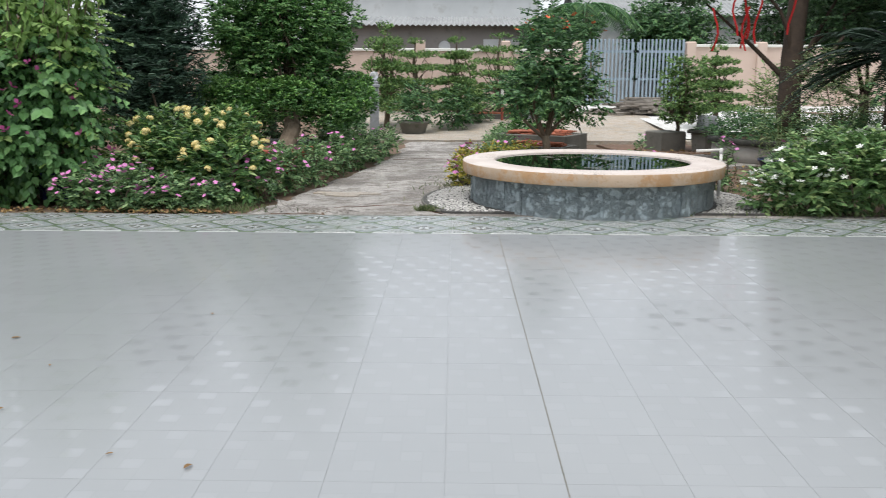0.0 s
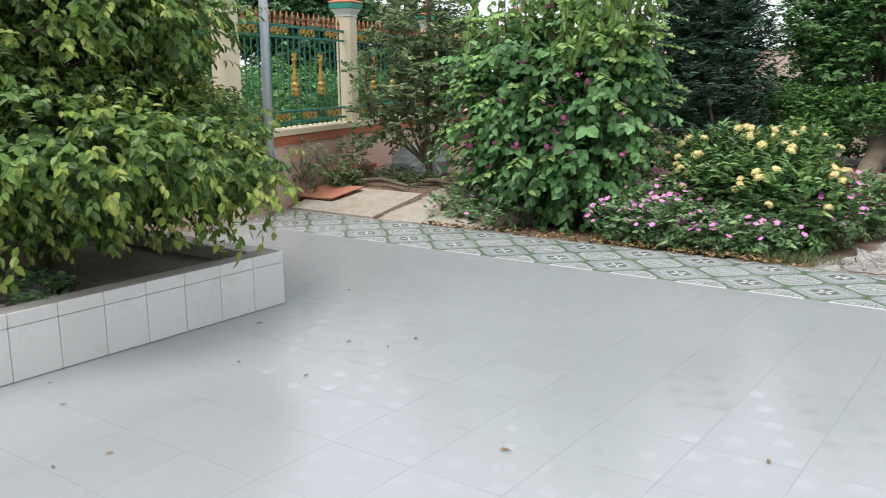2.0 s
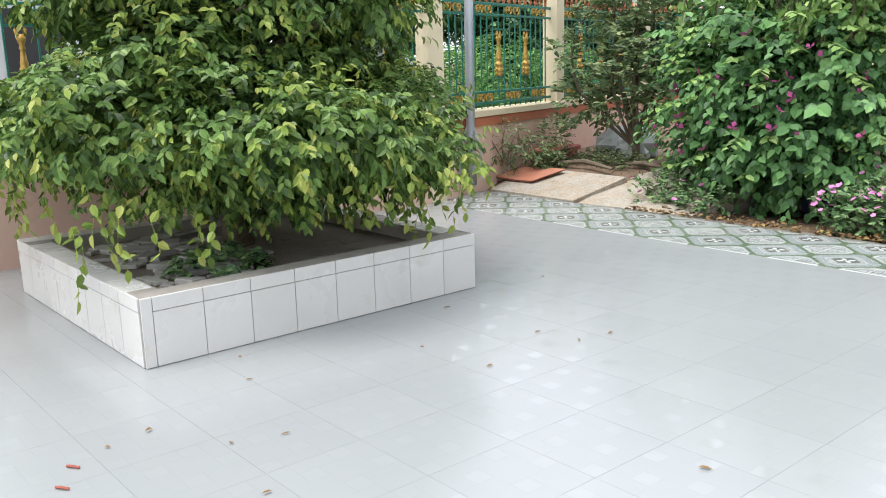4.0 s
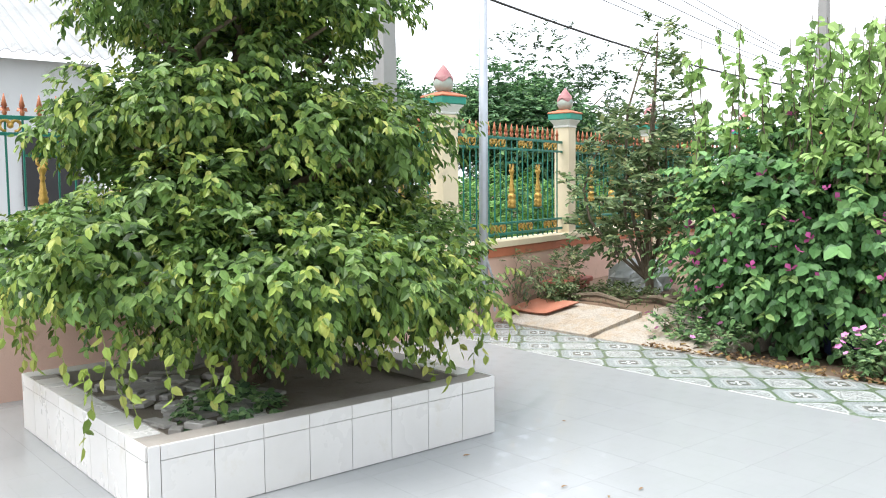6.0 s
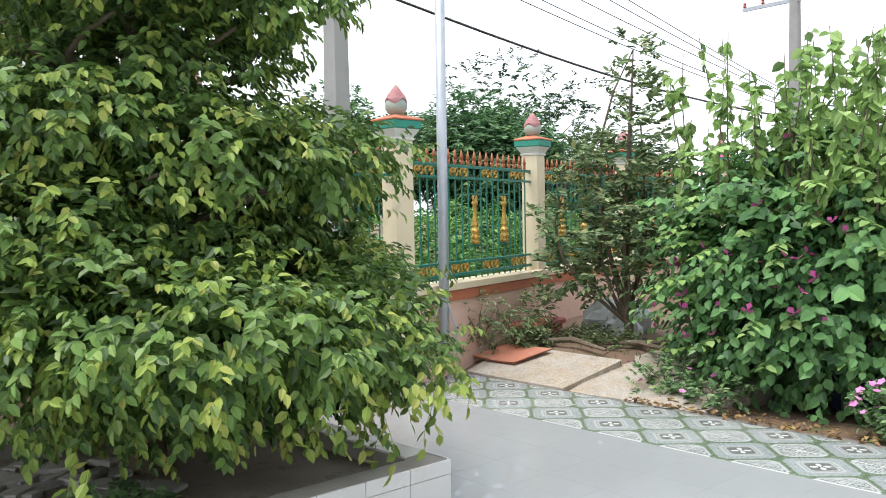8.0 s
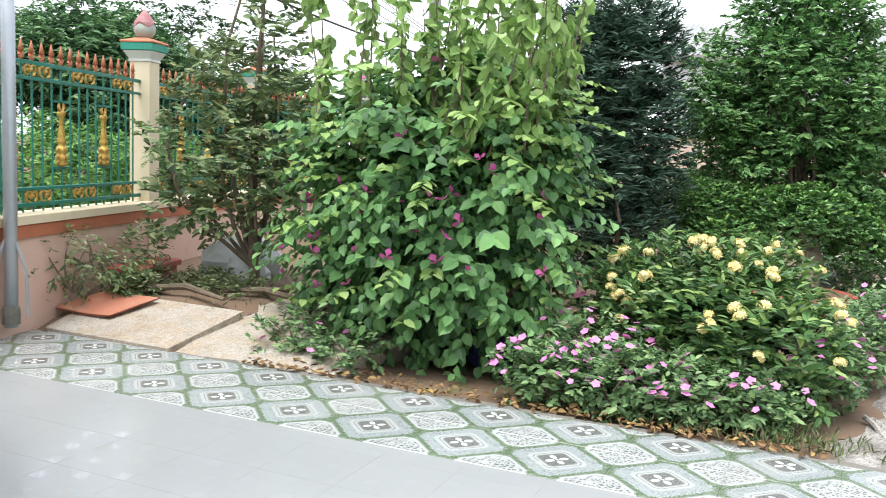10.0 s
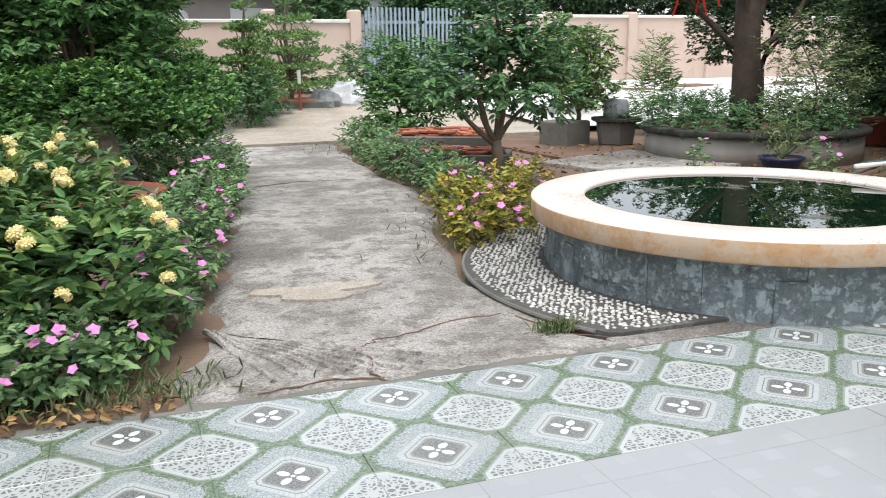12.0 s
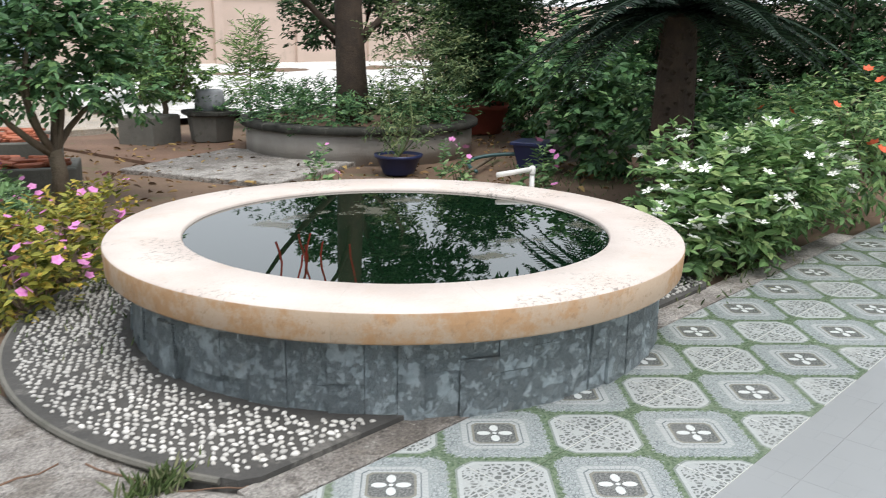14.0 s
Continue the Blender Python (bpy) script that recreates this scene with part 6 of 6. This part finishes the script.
for i in range(56):
    a = RNG.uniform(0, 6.28)
    el = RNG.uniform(-0.1, 0.9)
    ln = RNG.uniform(1.0, 1.4)
    s = np.linspace(0, 1, 46)
    d = np.array([math.cos(a), math.sin(a), 0])
    pts = np.array([YX, YY, 1.55]) + d * (s * ln * math.cos(el * 0.75))[:, None] + np.array([0, 0, 1.0]) * (ln * (s * math.sin(el) - s ** 2.2 * (0.34 + 0.22 * RNG.random())))[:, None]
    g = Geo().tube(pts, np.linspace(0.012, 0.003, 46), 4)
    side = np.cross(d, [0, 0, 1.0])
    for sg in (-1, 1):
        w = 0.16 * np.sin(np.pi * (0.08 + 0.9 * s)) + 0.02
        g.leaves(pts[2:], np.tile(side * sg + d * 0.55 + [0, 0, -0.1], (44, 1)) + RNG.normal(0, 0.05, (44, 3)), np.tile([0, 0, 1.0], (44, 1)), w[2:], 0.028, 0.1, 0.1)
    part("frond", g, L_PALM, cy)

# white flowered bush at the end of the band
wb = [(4.75, 6.98, 0.34, 0.4, 0.3, 0.32), (5.15, 6.93, 0.42, 0.45, 0.34, 0.36), (5.6, 7.0, 0.42, 0.45, 0.38, 0.36), (5.05, 7.3, 0.42, 0.45, 0.35, 0.32), (4.45, 7.08, 0.2, 0.28, 0.22, 0.18)]
wf = blossom(5, 0.04, 0.15, 0.6).mesh("flower", M_FLWHITE)
flower_bush("jasmine_bush", "pale green crape jasmine bush with white flowers", wb, 620, (0.085, 0.036), L_WHITEFL, wf, "flower", shell(wb, 110, 1.06, 0.0, (-0.6, -0.6)), k=7, span=0.14, droop=0.15, inner=0.3, seed=7)
rb = [(6.6, 6.95, 0.5, 0.5, 0.45, 0.42), (7.2, 7.3, 0.6, 0.6, 0.5, 0.5)]
rf = blossom(6, 0.045, 0.4, 0.7).mesh("flower", M_RED)
flower_bush("red_flower_bush", "green bush with a few orange-red flowers", rb, 260, (0.075, 0.032), L_WHITEFL, rf, "flower", shell(rb, 9, 1.05, 0.0, (-0.6, -0.4)), k=7, span=0.14, inner=0.3, seed=8)

# dense greenery closing the right side
for i, (x, y, r, h, m, lf) in enumerate(((7.4, 9.6, 0.7, 1.5, L_MID, (0.085, 0.055)), (7.0, 8.3, 0.6, 1.0, L_MID, (0.08, 0.045)), (9.9, 10.9, 0.9, 1.9, L_MID, (0.08, 0.045)), (10.1, 12.9, 0.9, 2.4, L_FAR, (0.09, 0.04)), (10.4, 9.9, 1.0, 2.2, L_FAR, (0.09, 0.04)), (10.6, 8.4, 1.1, 2.4, L_FAR, (0.09, 0.04)), (9.6, 7.6, 0.8, 1.5, L_MID, (0.08, 0.035)),
                                        (12.0, 11.6, 1.3, 3.2, L_FAR, (0.1, 0.045)), (12.6, 9.6, 1.4, 3.6, L_FAR, (0.1, 0.045)), (12.4, 7.3, 1.4, 3.2, L_FAR, (0.1, 0.045)), (8.2, 8.2, 0.5, 0.9, L_MID, (0.07, 0.035)), (14.5, 13.5, 1.6, 3.8, L_FAR, (0.1, 0.05)), (11.5, 5.4, 1.3, 2.8, L_FAR, (0.1, 0.05)), (8.75, 11.4, 0.5, 1.2, L_MID, (0.08, 0.05)), (10.9, 14.4, 1.0, 2.4, L_FAR, (0.09, 0.045)))):
    bl = [(x + RNG.normal(0, r * 0.3), y + RNG.normal(0, r * 0.3), h * q, r * RNG.uniform(0.6, 0.9), r * RNG.uniform(0.6, 0.9), h * 0.24) for q in (0.22, 0.4, 0.58, 0.78)]
    small_tree("garden_shrub", "dense dark green shrub at the garden edge" if m == L_FAR else "leafy green shrub beside the cycad", x, y, 0.0, bl, int(520 * r), lf, m, 0.05, fork=h * 0.3, k=7, span=0.18, droop=0.3, inner=0.3, seed=i)

# canopy above the view, added to block sky over the right-hand garden
cb = [(10.6 + 2.4 * math.cos(t * 2.4) * q, 9.8 + 2.2 * math.sin(t * 2.4) * q, 4.1 + 0.5 * math.sin(t * 1.7), 1.0, 1.0, 0.6) for t, q in zip(range(16), np.linspace(0.15, 1.1, 16))]
small_tree("shade_tree", "tall tree added above the view to shade the cycad and shrubs", 11.3, 10.0, 0.0, cb, 3200, (0.14, 0.06), L_FAR, 0.2, fork=2.6, k=7, span=0.3, droop=0.4, inner=0.3, seed=5)

# ---- back of the garden ----
post = thing("granite_post", "slim grey granite post topped by a glass ball", "post", (-0.35, 16.05, 0.0))
part("shaft", Geo().box(-0.085, -0.085, 0.0, 0.085, 0.085, 1.08, 0.01), M_GRANITE, post)
part("capital", Geo().box(-0.11, -0.11, 1.08, 0.11, 0.11, 1.13, 0.01).box(-0.075, -0.075, 1.13, 0.075, 0.075, 1.2, 0.02), M_GRANITE, post)
part("ball", Geo().lathe([(0.02, 1.2), (0.06, 1.22), (0.085, 1.27), (0.09, 1.30), (0.08, 1.345), (0.05, 1.375), (0.01, 1.385)], seg=18), M_CRYSTAL, post, "clear glass ball", True)


def cloud_pine(x, y, h, w, tiers_, z0=0.1, ball=False):
    t = thing("cloud_pine", "dwarf pine pruned into flat cloud tiers" if not ball else "pine pruned into round cloud balls", "tree", group="cloud pruned pines")
    bl = []
    for i in range(tiers_):
        f = i / (tiers_ - 1)
        pads = 5 if i < tiers_ - 1 else 1
        rr = w * (1 - 0.62 * f) * 0.5
        for k in range(pads):
            a = 2 * np.pi * k / pads + i * 0.8
            far = rr * RNG.uniform(0.55, 0.75) if pads > 1 else 0.0
            bl.append((x + far * math.cos(a), y + far * math.sin(a), z0 + h * (0.22 + 0.78 * f) + RNG.uniform(-0.04, 0.04), rr * 0.5 + 0.08, rr * 0.5 + 0.08, 0.17 if ball else 0.06))
    g = Geo().tube([(x, y, z0 - 0.1), (x + 0.08, y, z0 + h * 0.35), (x - 0.05, y, z0 + h * 0.7), (x, y, z0 + h)], [0.07, 0.055, 0.04, 0.015], 8)
    part("trunk", limbs(g, (x, y, z0 + h * 0.3), [b[:3] for b in bl], 0.02, 0.008), M_BARK, t)
    part("crown", sprigs(Geo(), bl, 1000, 8, 0.06, (0.065, 0.026), -0.3, 0.9, 0.25, 2, 0.8, 0.1), L_PINE, t)


cloud_pine(2.4, 21.2, 2.0, 2.2, 6, 0.25)
cloud_pine(-0.35, 19.0, 2.2, 1.3, 5, 0.15, True)
cloud_pine(1.3, 19.2, 1.9, 1.1, 6, 0.15)
cloud_pine(0.2, 22.2, 1.9, 1.8, 5, 0.3)
cloud_pine(7.2, 18.6, 1.7, 1.3, 6, 0.2)
single("pine_bed", Geo().box(1.5, 20.6, 0.0, 3.3, 21.9, 0.36, 0.02), M_CEMENT, "cement bed with brick top under the pine", "planter")
single("bed_bricks", Geo().box(1.6, 20.7, 0.355, 3.2, 21.8, 0.39, 0.02), M_BRICK, "layer of red brick on the cement bed", "bricks", "stuff")
stake = thing("garden_stake", "red painted stake with a white top", "stake", (2.45, 20.4, 0.0))
part("post", Geo().tube([(0, 0, 0.0), (0, 0, 0.72)], 0.032, 8), M_CLAY, stake)
part("top", Geo().tube([(0, 0, 0.72), (0, 0, 0.98)], 0.036, 8), M_PVC, stake, "white top")
for x, y, z, rx, ry, rz, m, lb in ((3.02, 20.9, 0.3, 0.34, 0.3, 0.27, M_GRANITE, "grey garden rock wrapped in clear plastic"), (3.58, 21.15, 0.36, 0.44, 0.36, 0.36, M_BAG, "pale garden rock wrapped in white plastic")):
    single("wrapped_rock", lumpy(Geo(), x, y, z, rx, ry, rz, x, 0.28), m, lb, "rock", group="wrapped rocks")
pot_at("dark_pot", "dark pot with a low rose bush", 0.35, 17.9, 0.35, 0.35, M_CEMENT)
for x, y, h in ((0.35, 17.9, 1.1), (-1.2, 17.5, 1.0), (-0.9, 15.2, 0.6), (1.2, 18.6, 1.0), (1.6, 20.0, 0.9), (3.2, 24.0, 1.8), (4.3, 23.8, 1.5)):
    small_tree("rose_bush", "loose garden bush behind the path", x, y, 0.0, [(x, y, h * 0.5, 0.45, 0.4, h * 0.3), (x + 0.1, y, h * 0.8, 0.3, 0.3, h * 0.22)], 190, (0.07, 0.035), L_MID, 0.02, fork=h * 0.2, k=7, span=0.15, inner=0.35, seed=x)
for x, y, h, r in ((-3.2, 13.5, 1.5, 0.8), (-4.8, 14.5, 3.0, 1.1), (-2.2, 15.0, 1.5, 0.8), (-4.6, 11.3, 1.6, 0.7), (-4.3, 9.4, 1.0, 0.6)):
    bl = [(x + RNG.normal(0, r * 0.25), y + RNG.normal(0, r * 0.25), h * q, r * RNG.uniform(0.7, 0.95), r * 0.8, h * 0.22) for q in (0.25, 0.5, 0.75)]
    small_tree("garden_tree", "leafy garden tree behind the flower bed", x, y, 0.0, bl, int(430 * r), (0.085, 0.04), L_FAR, 0.06, fork=h * 0.3, inner=0.3, seed=y)

# ---- beyond the walls ----
def corrugated(name, label, x0, x1, y0, z0, y1, z1, pitch=0.18):
    """A corrugated sheet roof that falls from (y1, z1) to (y0, z0), ribs running down it."""
    k = int((x1 - x0) / pitch) * 4
    xs_ = np.linspace(x0, x1, k)
    w = 0.03 * np.sin(xs_ / pitch * 2 * np.pi)
    v = np.concatenate([np.stack([xs_, 0 * xs_ + y, z + w + dz], 1) for dz in (0, -0.012) for y, z in ((y0, z0), (y1, z1))])
    f = [(i, i + 1, k + i + 1, k + i) for i in range(k - 1)] + [(2 * k + i + 1, 2 * k + i, 3 * k + i, 3 * k + i + 1) for i in range(k - 1)] + [(i + 1, i, 2 * k + i, 2 * k + i + 1) for i in range(k - 1)]
    return Geo().add(v, f)


def shed(name, label, x0, x1, y0, y1, hw, hr, wall, over=0.4, base=0.0):
    t = thing(name, label, "building", (0, 0, 0))
    part("wall", Geo().box(x0, y0, base, x1, y1, hw), wall, t)
    mid = (y0 + y1) / 2
    part("roof", corrugated("roof", "", x0 - over, x1 + over, y0 - over, hw - 0.05, mid, hr), M_ROOF, t, "grey corrugated roof")
    part("roof", corrugated("roof", "", x0 - over, x1 + over, y1 + over, hw - 0.05, mid, hr), M_ROOF, t)
    part("gable", Geo().add([(x0, y0, hw), (x0, y1, hw), (x0, mid, hr - 0.06), (x1, y0, hw), (x1, y1, hw), (x1, mid, hr - 0.06)], [(0, 2, 1), (3, 4, 5)]), wall, t)
    return t


s1 = shed("grey_house", "long grey house with corrugated roof behind the wall", -2.8, 4.6, 28.2, 32.5, 2.98, 3.35, M_WALLGREY, 0.5, 0)
part("vent", Geo().lathe([(0.18, 0), (0.2, 0.02), (0.14, 0.05)], (0, 0, 0), 16), M_WALLPALE, s1).matrix_basis = pose(0.9, 28.18, 2.25, 90)
part("window", Geo().box(2.2, 28.14, 2.2, 3.4, 28.2, 2.5), M_WALLPALE, s1, "pale slatted vent window")
s2 = shed("white_house", "white house with grey corrugated roof beyond the trees", -6.8, 4.6, 34, 42, 5.2, 6.85, M_WALLPALE, 0.4, 0)
part("fascia", Geo().box(-7.2, 33.57, 4.93, 5.0, 33.62, 5.12), M_WALLGREY, s2, "dark fascia board")
s3 = shed("pale_shed", "pale shed with sheet roof beyond the gate", 6.2, 14.0, 32, 38, 3.6, 4.6, M_WALLPALE, 0.4, 0)
t4 = thing("roadside_building", "white roadside building with corrugated roof", "building")
part("wall", Geo().box(-19, -8, 0, -14.6, 5.4, 3.55), M_WALLPALE, t4)
rf_ = corrugated("roof", "", -8.5, 5.8, -14.2, 3.62, -18.0, 5.6, 0.2)
rf_.v = [q[:, [1, 0, 2]] for q in rf_.v]
rf_.f = [f[::-1] for f in rf_.f]
part("roof", rf_, M_ROOF, t4, "pale corrugated roof")
part("shutter", Geo().box(-14.6, 0.5, 0.1, -14.55, 3.6, 2.7), M_STEEL, t4, "grey metal shutter")
part("window", Geo().box(-14.6, 4.1, 1.2, -14.55, 5.0, 2.4), M_CABLE, t4)
single("road", Geo().box(-13.2, -60, -0.06, -8.6, 80, -0.02), M_ASPHALT, "grey asphalt street outside the fence", "road", "structure")

for y in np.arange(4.6, 14.1, 1.3):
    hx = float(np.interp(y, [5.8, 11.0], [-6.14, -7.52])) - 1.0
    hb = [(hx + RNG.normal(0, 0.08), y + q, 0.8 + RNG.normal(0, 0.08), 0.42, 0.5, 0.72) for q in (-0.4, 0.35)]
    small_tree("hedge_bush", "green hedge bush on the street side of the fence", hx, y, 0.0, hb, 420, (0.075, 0.034), L_PAD, 0.03, fork=0.3, inner=0.3, seed=y)


def far_tree(x, y, h, r, n, trunk=0.2, mat=None, label="large rounded tree beyond the fence"):
    bl = [(x + RNG.normal(0, r * 0.35), y + RNG.normal(0, r * 0.35), h - r * 0.75 + RNG.normal(0, r * 0.25), r * RNG.uniform(0.5, 0.68), r * RNG.uniform(0.5, 0.68), r * RNG.uniform(0.4, 0.52)) for _ in range(14)]
    small_tree("far_tree", label, x, y, 0.0, bl, n * 2, (0.14, 0.065), mat or L_FAR, trunk, fork=h * 0.35, k=7, span=0.22, droop=0.3, inner=0.25, seed=x, rough=0.3)


far_tree(-13.9, 15.2, 3.9, 2.0, 2000, mat=L_MID)
far_tree(-16.8, 13.4, 4.2, 1.7, 1500, mat=L_MID)
far_tree(-12.4, 17.6, 3.2, 1.4, 800)
far_tree(-20, 22, 5.5, 3, 900)
far_tree(9.0, 30, 4.3, 1.9, 800, mat=L_MID)
far_tree(13.5, 29, 4.8, 2.0, 900)
far_tree(18, 29.5, 5.0, 2.4, 900)
far_tree(5.2, 29.0, 3.6, 1.2, 500, mat=L_MID)
far_tree(23, 27.8, 4.2, 2.0, 700)
fl = thing("orange_flower_tree", "orange flowering bush above the rear wall", "tree")
ob_ = [(4.2, 27.2, 2.6, 0.9, 0.6, 0.5), (5.2, 27.3, 2.7, 0.8, 0.6, 0.5)]
part("stem", limbs(Geo(), (4.7, 27.2, 0), [b[:3] for b in ob_], 0.06), M_BARK, fl)
part("crown", sprigs(Geo(), ob_, 300, 7, 0.2, (0.12, 0.05), 0.2, 0.9, 0.3), L_MID, fl)
strewn("flower", blossom(5, 0.09, 0.4, 0.7).mesh("flower", M_RED), fl, shell(ob_, 26, 1.05, 0.0, (0, -1)))

# coconut palm behind the gate
cp = thing("coconut_palm", "coconut palm with drooping fronds behind the rear wall", "palm")
part("trunk", Geo().tube([(6.0, 29.0, 0), (5.9, 29.0, 2.0), (5.7, 29.0, 3.6)], [0.16, 0.13, 0.11], 10), M_BARK_PALE, cp)
for i in range(13):
    a, s = 2 * np.pi * i / 13 + 0.2, np.linspace(0, 1, 26)
    d = np.array([math.cos(a), math.sin(a), 0])
    pts = np.array([5.7, 29.0, 3.6]) + d * (s * 2.0)[:, None] + np.array([0, 0, 1.0]) * (0.9 * s - 1.7 * s ** 2)[:, None]
    g = Geo().tube(pts, np.linspace(0.03, 0.006, 26), 4)
    for sg in (-1, 1):
        g.leaves(pts[3:], np.tile(np.cross(d, [0, 0, 1.0]) * sg + d * 0.5 + [0, 0, -0.6], (23, 1)), np.tile([0, 0, 1.0], (23, 1)), 0.55 * np.sin(np.pi * s[3:] * 0.9 + 0.2) + 0.1, 0.04, 0.1, 0.15)
    part("frond", g, L_MID, cp)

# utility poles and cables
def utility(x, y, h, arm):
    u = thing("utility_pole", "grey concrete utility pole with a cross arm", "pole", (x, y, 0), group="utility poles")
    part("mast", Geo().add([(-0.16, -0.13, 0), (0.16, -0.13, 0), (0.16, 0.13, 0), (-0.16, 0.13, 0), (-0.09, -0.08, h), (0.09, -0.08, h), (0.09, 0.08, h), (-0.09, 0.08, h)], [(3, 2, 1, 0), (4, 5, 6, 7)] + [(i, (i + 1) % 4, 4 + (i + 1) % 4, 4 + i) for i in range(4)]), M_POLE, u)
    if arm:
        part("cross_arm", Geo().box(-1.25, -0.06, h - 0.32, 0.15, -0.0, h - 0.24), M_STEEL, u)
        ins = Geo().lathe([(0.02, 0), (0.045, 0.03), (0.03, 0.07), (0.04, 0.1), (0.01, 0.13)], seg=8).mesh("insulator", M_CLAY)
        for q in (-1.2, -0.75, -0.15):
            part("insulator", ins, None, u).matrix_basis = pose(q, -0.03, h - 0.24)


utility(-9.45, 20.25, 6.5, True)
utility(-9.5, 7.6, 7.5, False)
for i, (za, zb, sag) in enumerate(((4.55, 3.55, 0.25), (5.3, 3.75, 0.15), (5.5, 3.85, 0.2), (5.75, 3.95, 0.1), (6.1, 4.0, 0.1), (6.4, 4.05, 0.12))):
    s = np.linspace(0, 1, 20)
    a, b = np.array([-9.3 + 0.06 * i, 7.5, za]), np.array([-9.45, 20.3, zb])
    pts = a + (b - a) * s[:, None] - np.array([0, 0, 1.0]) * (sag * np.sin(np.pi * s))[:, None]
    single("overhead_cable", Geo().tube(pts, 0.008 if i else 0.02, 5), M_CABLE, "black overhead cable strung between poles", "cable", group="overhead cables")
for i in range(3):
    s = np.linspace(0, 1, 12)
    a, b = np.array([-9.45, 20.3, 3.6 + 0.15 * i]), np.array([-3.0, 45, 3.2 + 0.3 * i])
    single("overhead_cable", Geo().tube(a + (b - a) * s[:, None], 0.018, 5), M_CABLE, "black overhead cable strung between poles", "cable", group="overhead cables")
    a, b = np.array([-9.3, 7.5, 5.0 + 0.4 * i]), np.array([-9.0, -12, 5.5 + 0.4 * i])
    single("overhead_cable", Geo().tube(a + (b - a) * s[:, None], 0.012, 5), M_CABLE, "black overhead cable strung between poles", "cable", group="overhead cables")

# fallen leaves and bits on the patio
for i in range(34):
    x, y = RNG.uniform(-4.2, 0.4), RNG.uniform(-0.4, 4.6)
    if x < -3.2 and y > 1.6:
        continue
    g = Geo().leaves(np.array([[x, y, 0.006]]), np.array([[RNG.normal(), RNG.normal(), 0.08]]), np.array([[0.1, 0, 1.0]]), RNG.uniform(0.018, 0.05), RNG.uniform(0.01, 0.02), 0.25, 0.1)
    single("fallen_leaf", g, M_DEAD, "small dry leaf fallen on the grey tiles", "leaf", group="fallen leaves")
for x, y in ((-2.5, 1.1), (-2.36, 1.02)):
    single("red_twig", Geo().tube([(x, y, 0.006), (x + 0.025, y + 0.012, 0.01), (x + 0.045, y + 0.03, 0.006)], 0.005, 5), M_CLAY, "short red twig lying on the tiles", "twig", group="red twigs")

# ---- paving pieces ----
band = thing("tile_band", "band of patterned garden tiles with flower and lace motifs", "floor", kind="structure")
whole = Geo().box(-0.2488, -0.2488, -0.012, 0.2488, 0.2488, 0.0, 0.0015).mesh("tile", M_PATTERN)
cut = Geo().box(-0.2488, -0.2488, -0.012, 0.2488, 0.145, 0.0, 0.0015).mesh("tile", M_PATTERN)
for i in range(-12, 19):
    part("tile", whole, None, band).matrix_basis = pose(0.5 * i, 6.0, 0.004)
    part("tile", cut, None, band).matrix_basis = pose(0.5 * i, 6.5, 0.004)
g4 = Geo().box(-0.1996, -0.1996, -0.008, 0.1996, 0.1996, 0.0, 0.0)
piece = g4.mesh("tile", M_GREY)
edge_piece = Geo().box(-0.1996, -0.1996, -0.008, 0.1996, -0.0475, 0.0, 0.0).mesh("tile", M_GREY)
rest = Geo()
for j in range(-20, 10):
    for i in range(-18, 20):
        x, y = 1.44 + 0.4 * i, 2.18 + 0.4 * j + 0.02
        if x < -6.0 or x > 8.9:
            continue
        if y + 0.2 > 5.75:
            part("tile", edge_piece, None, patio).matrix_basis = pose(x, y + 0.0, 0.0) @ Matrix.Diagonal((1, 1, 1, 1))
        elif -3.2 < x < 3.0 and 0.2 < y:
            part("tile", piece, None, patio).matrix_basis = pose(x, y, 0.0)
        else:
            rest.add(g4.v[0] + [x, y, 0], g4.f)
ob = part("tiles", rest, M_GREY, patio)
ob["kind"] = "stuff"
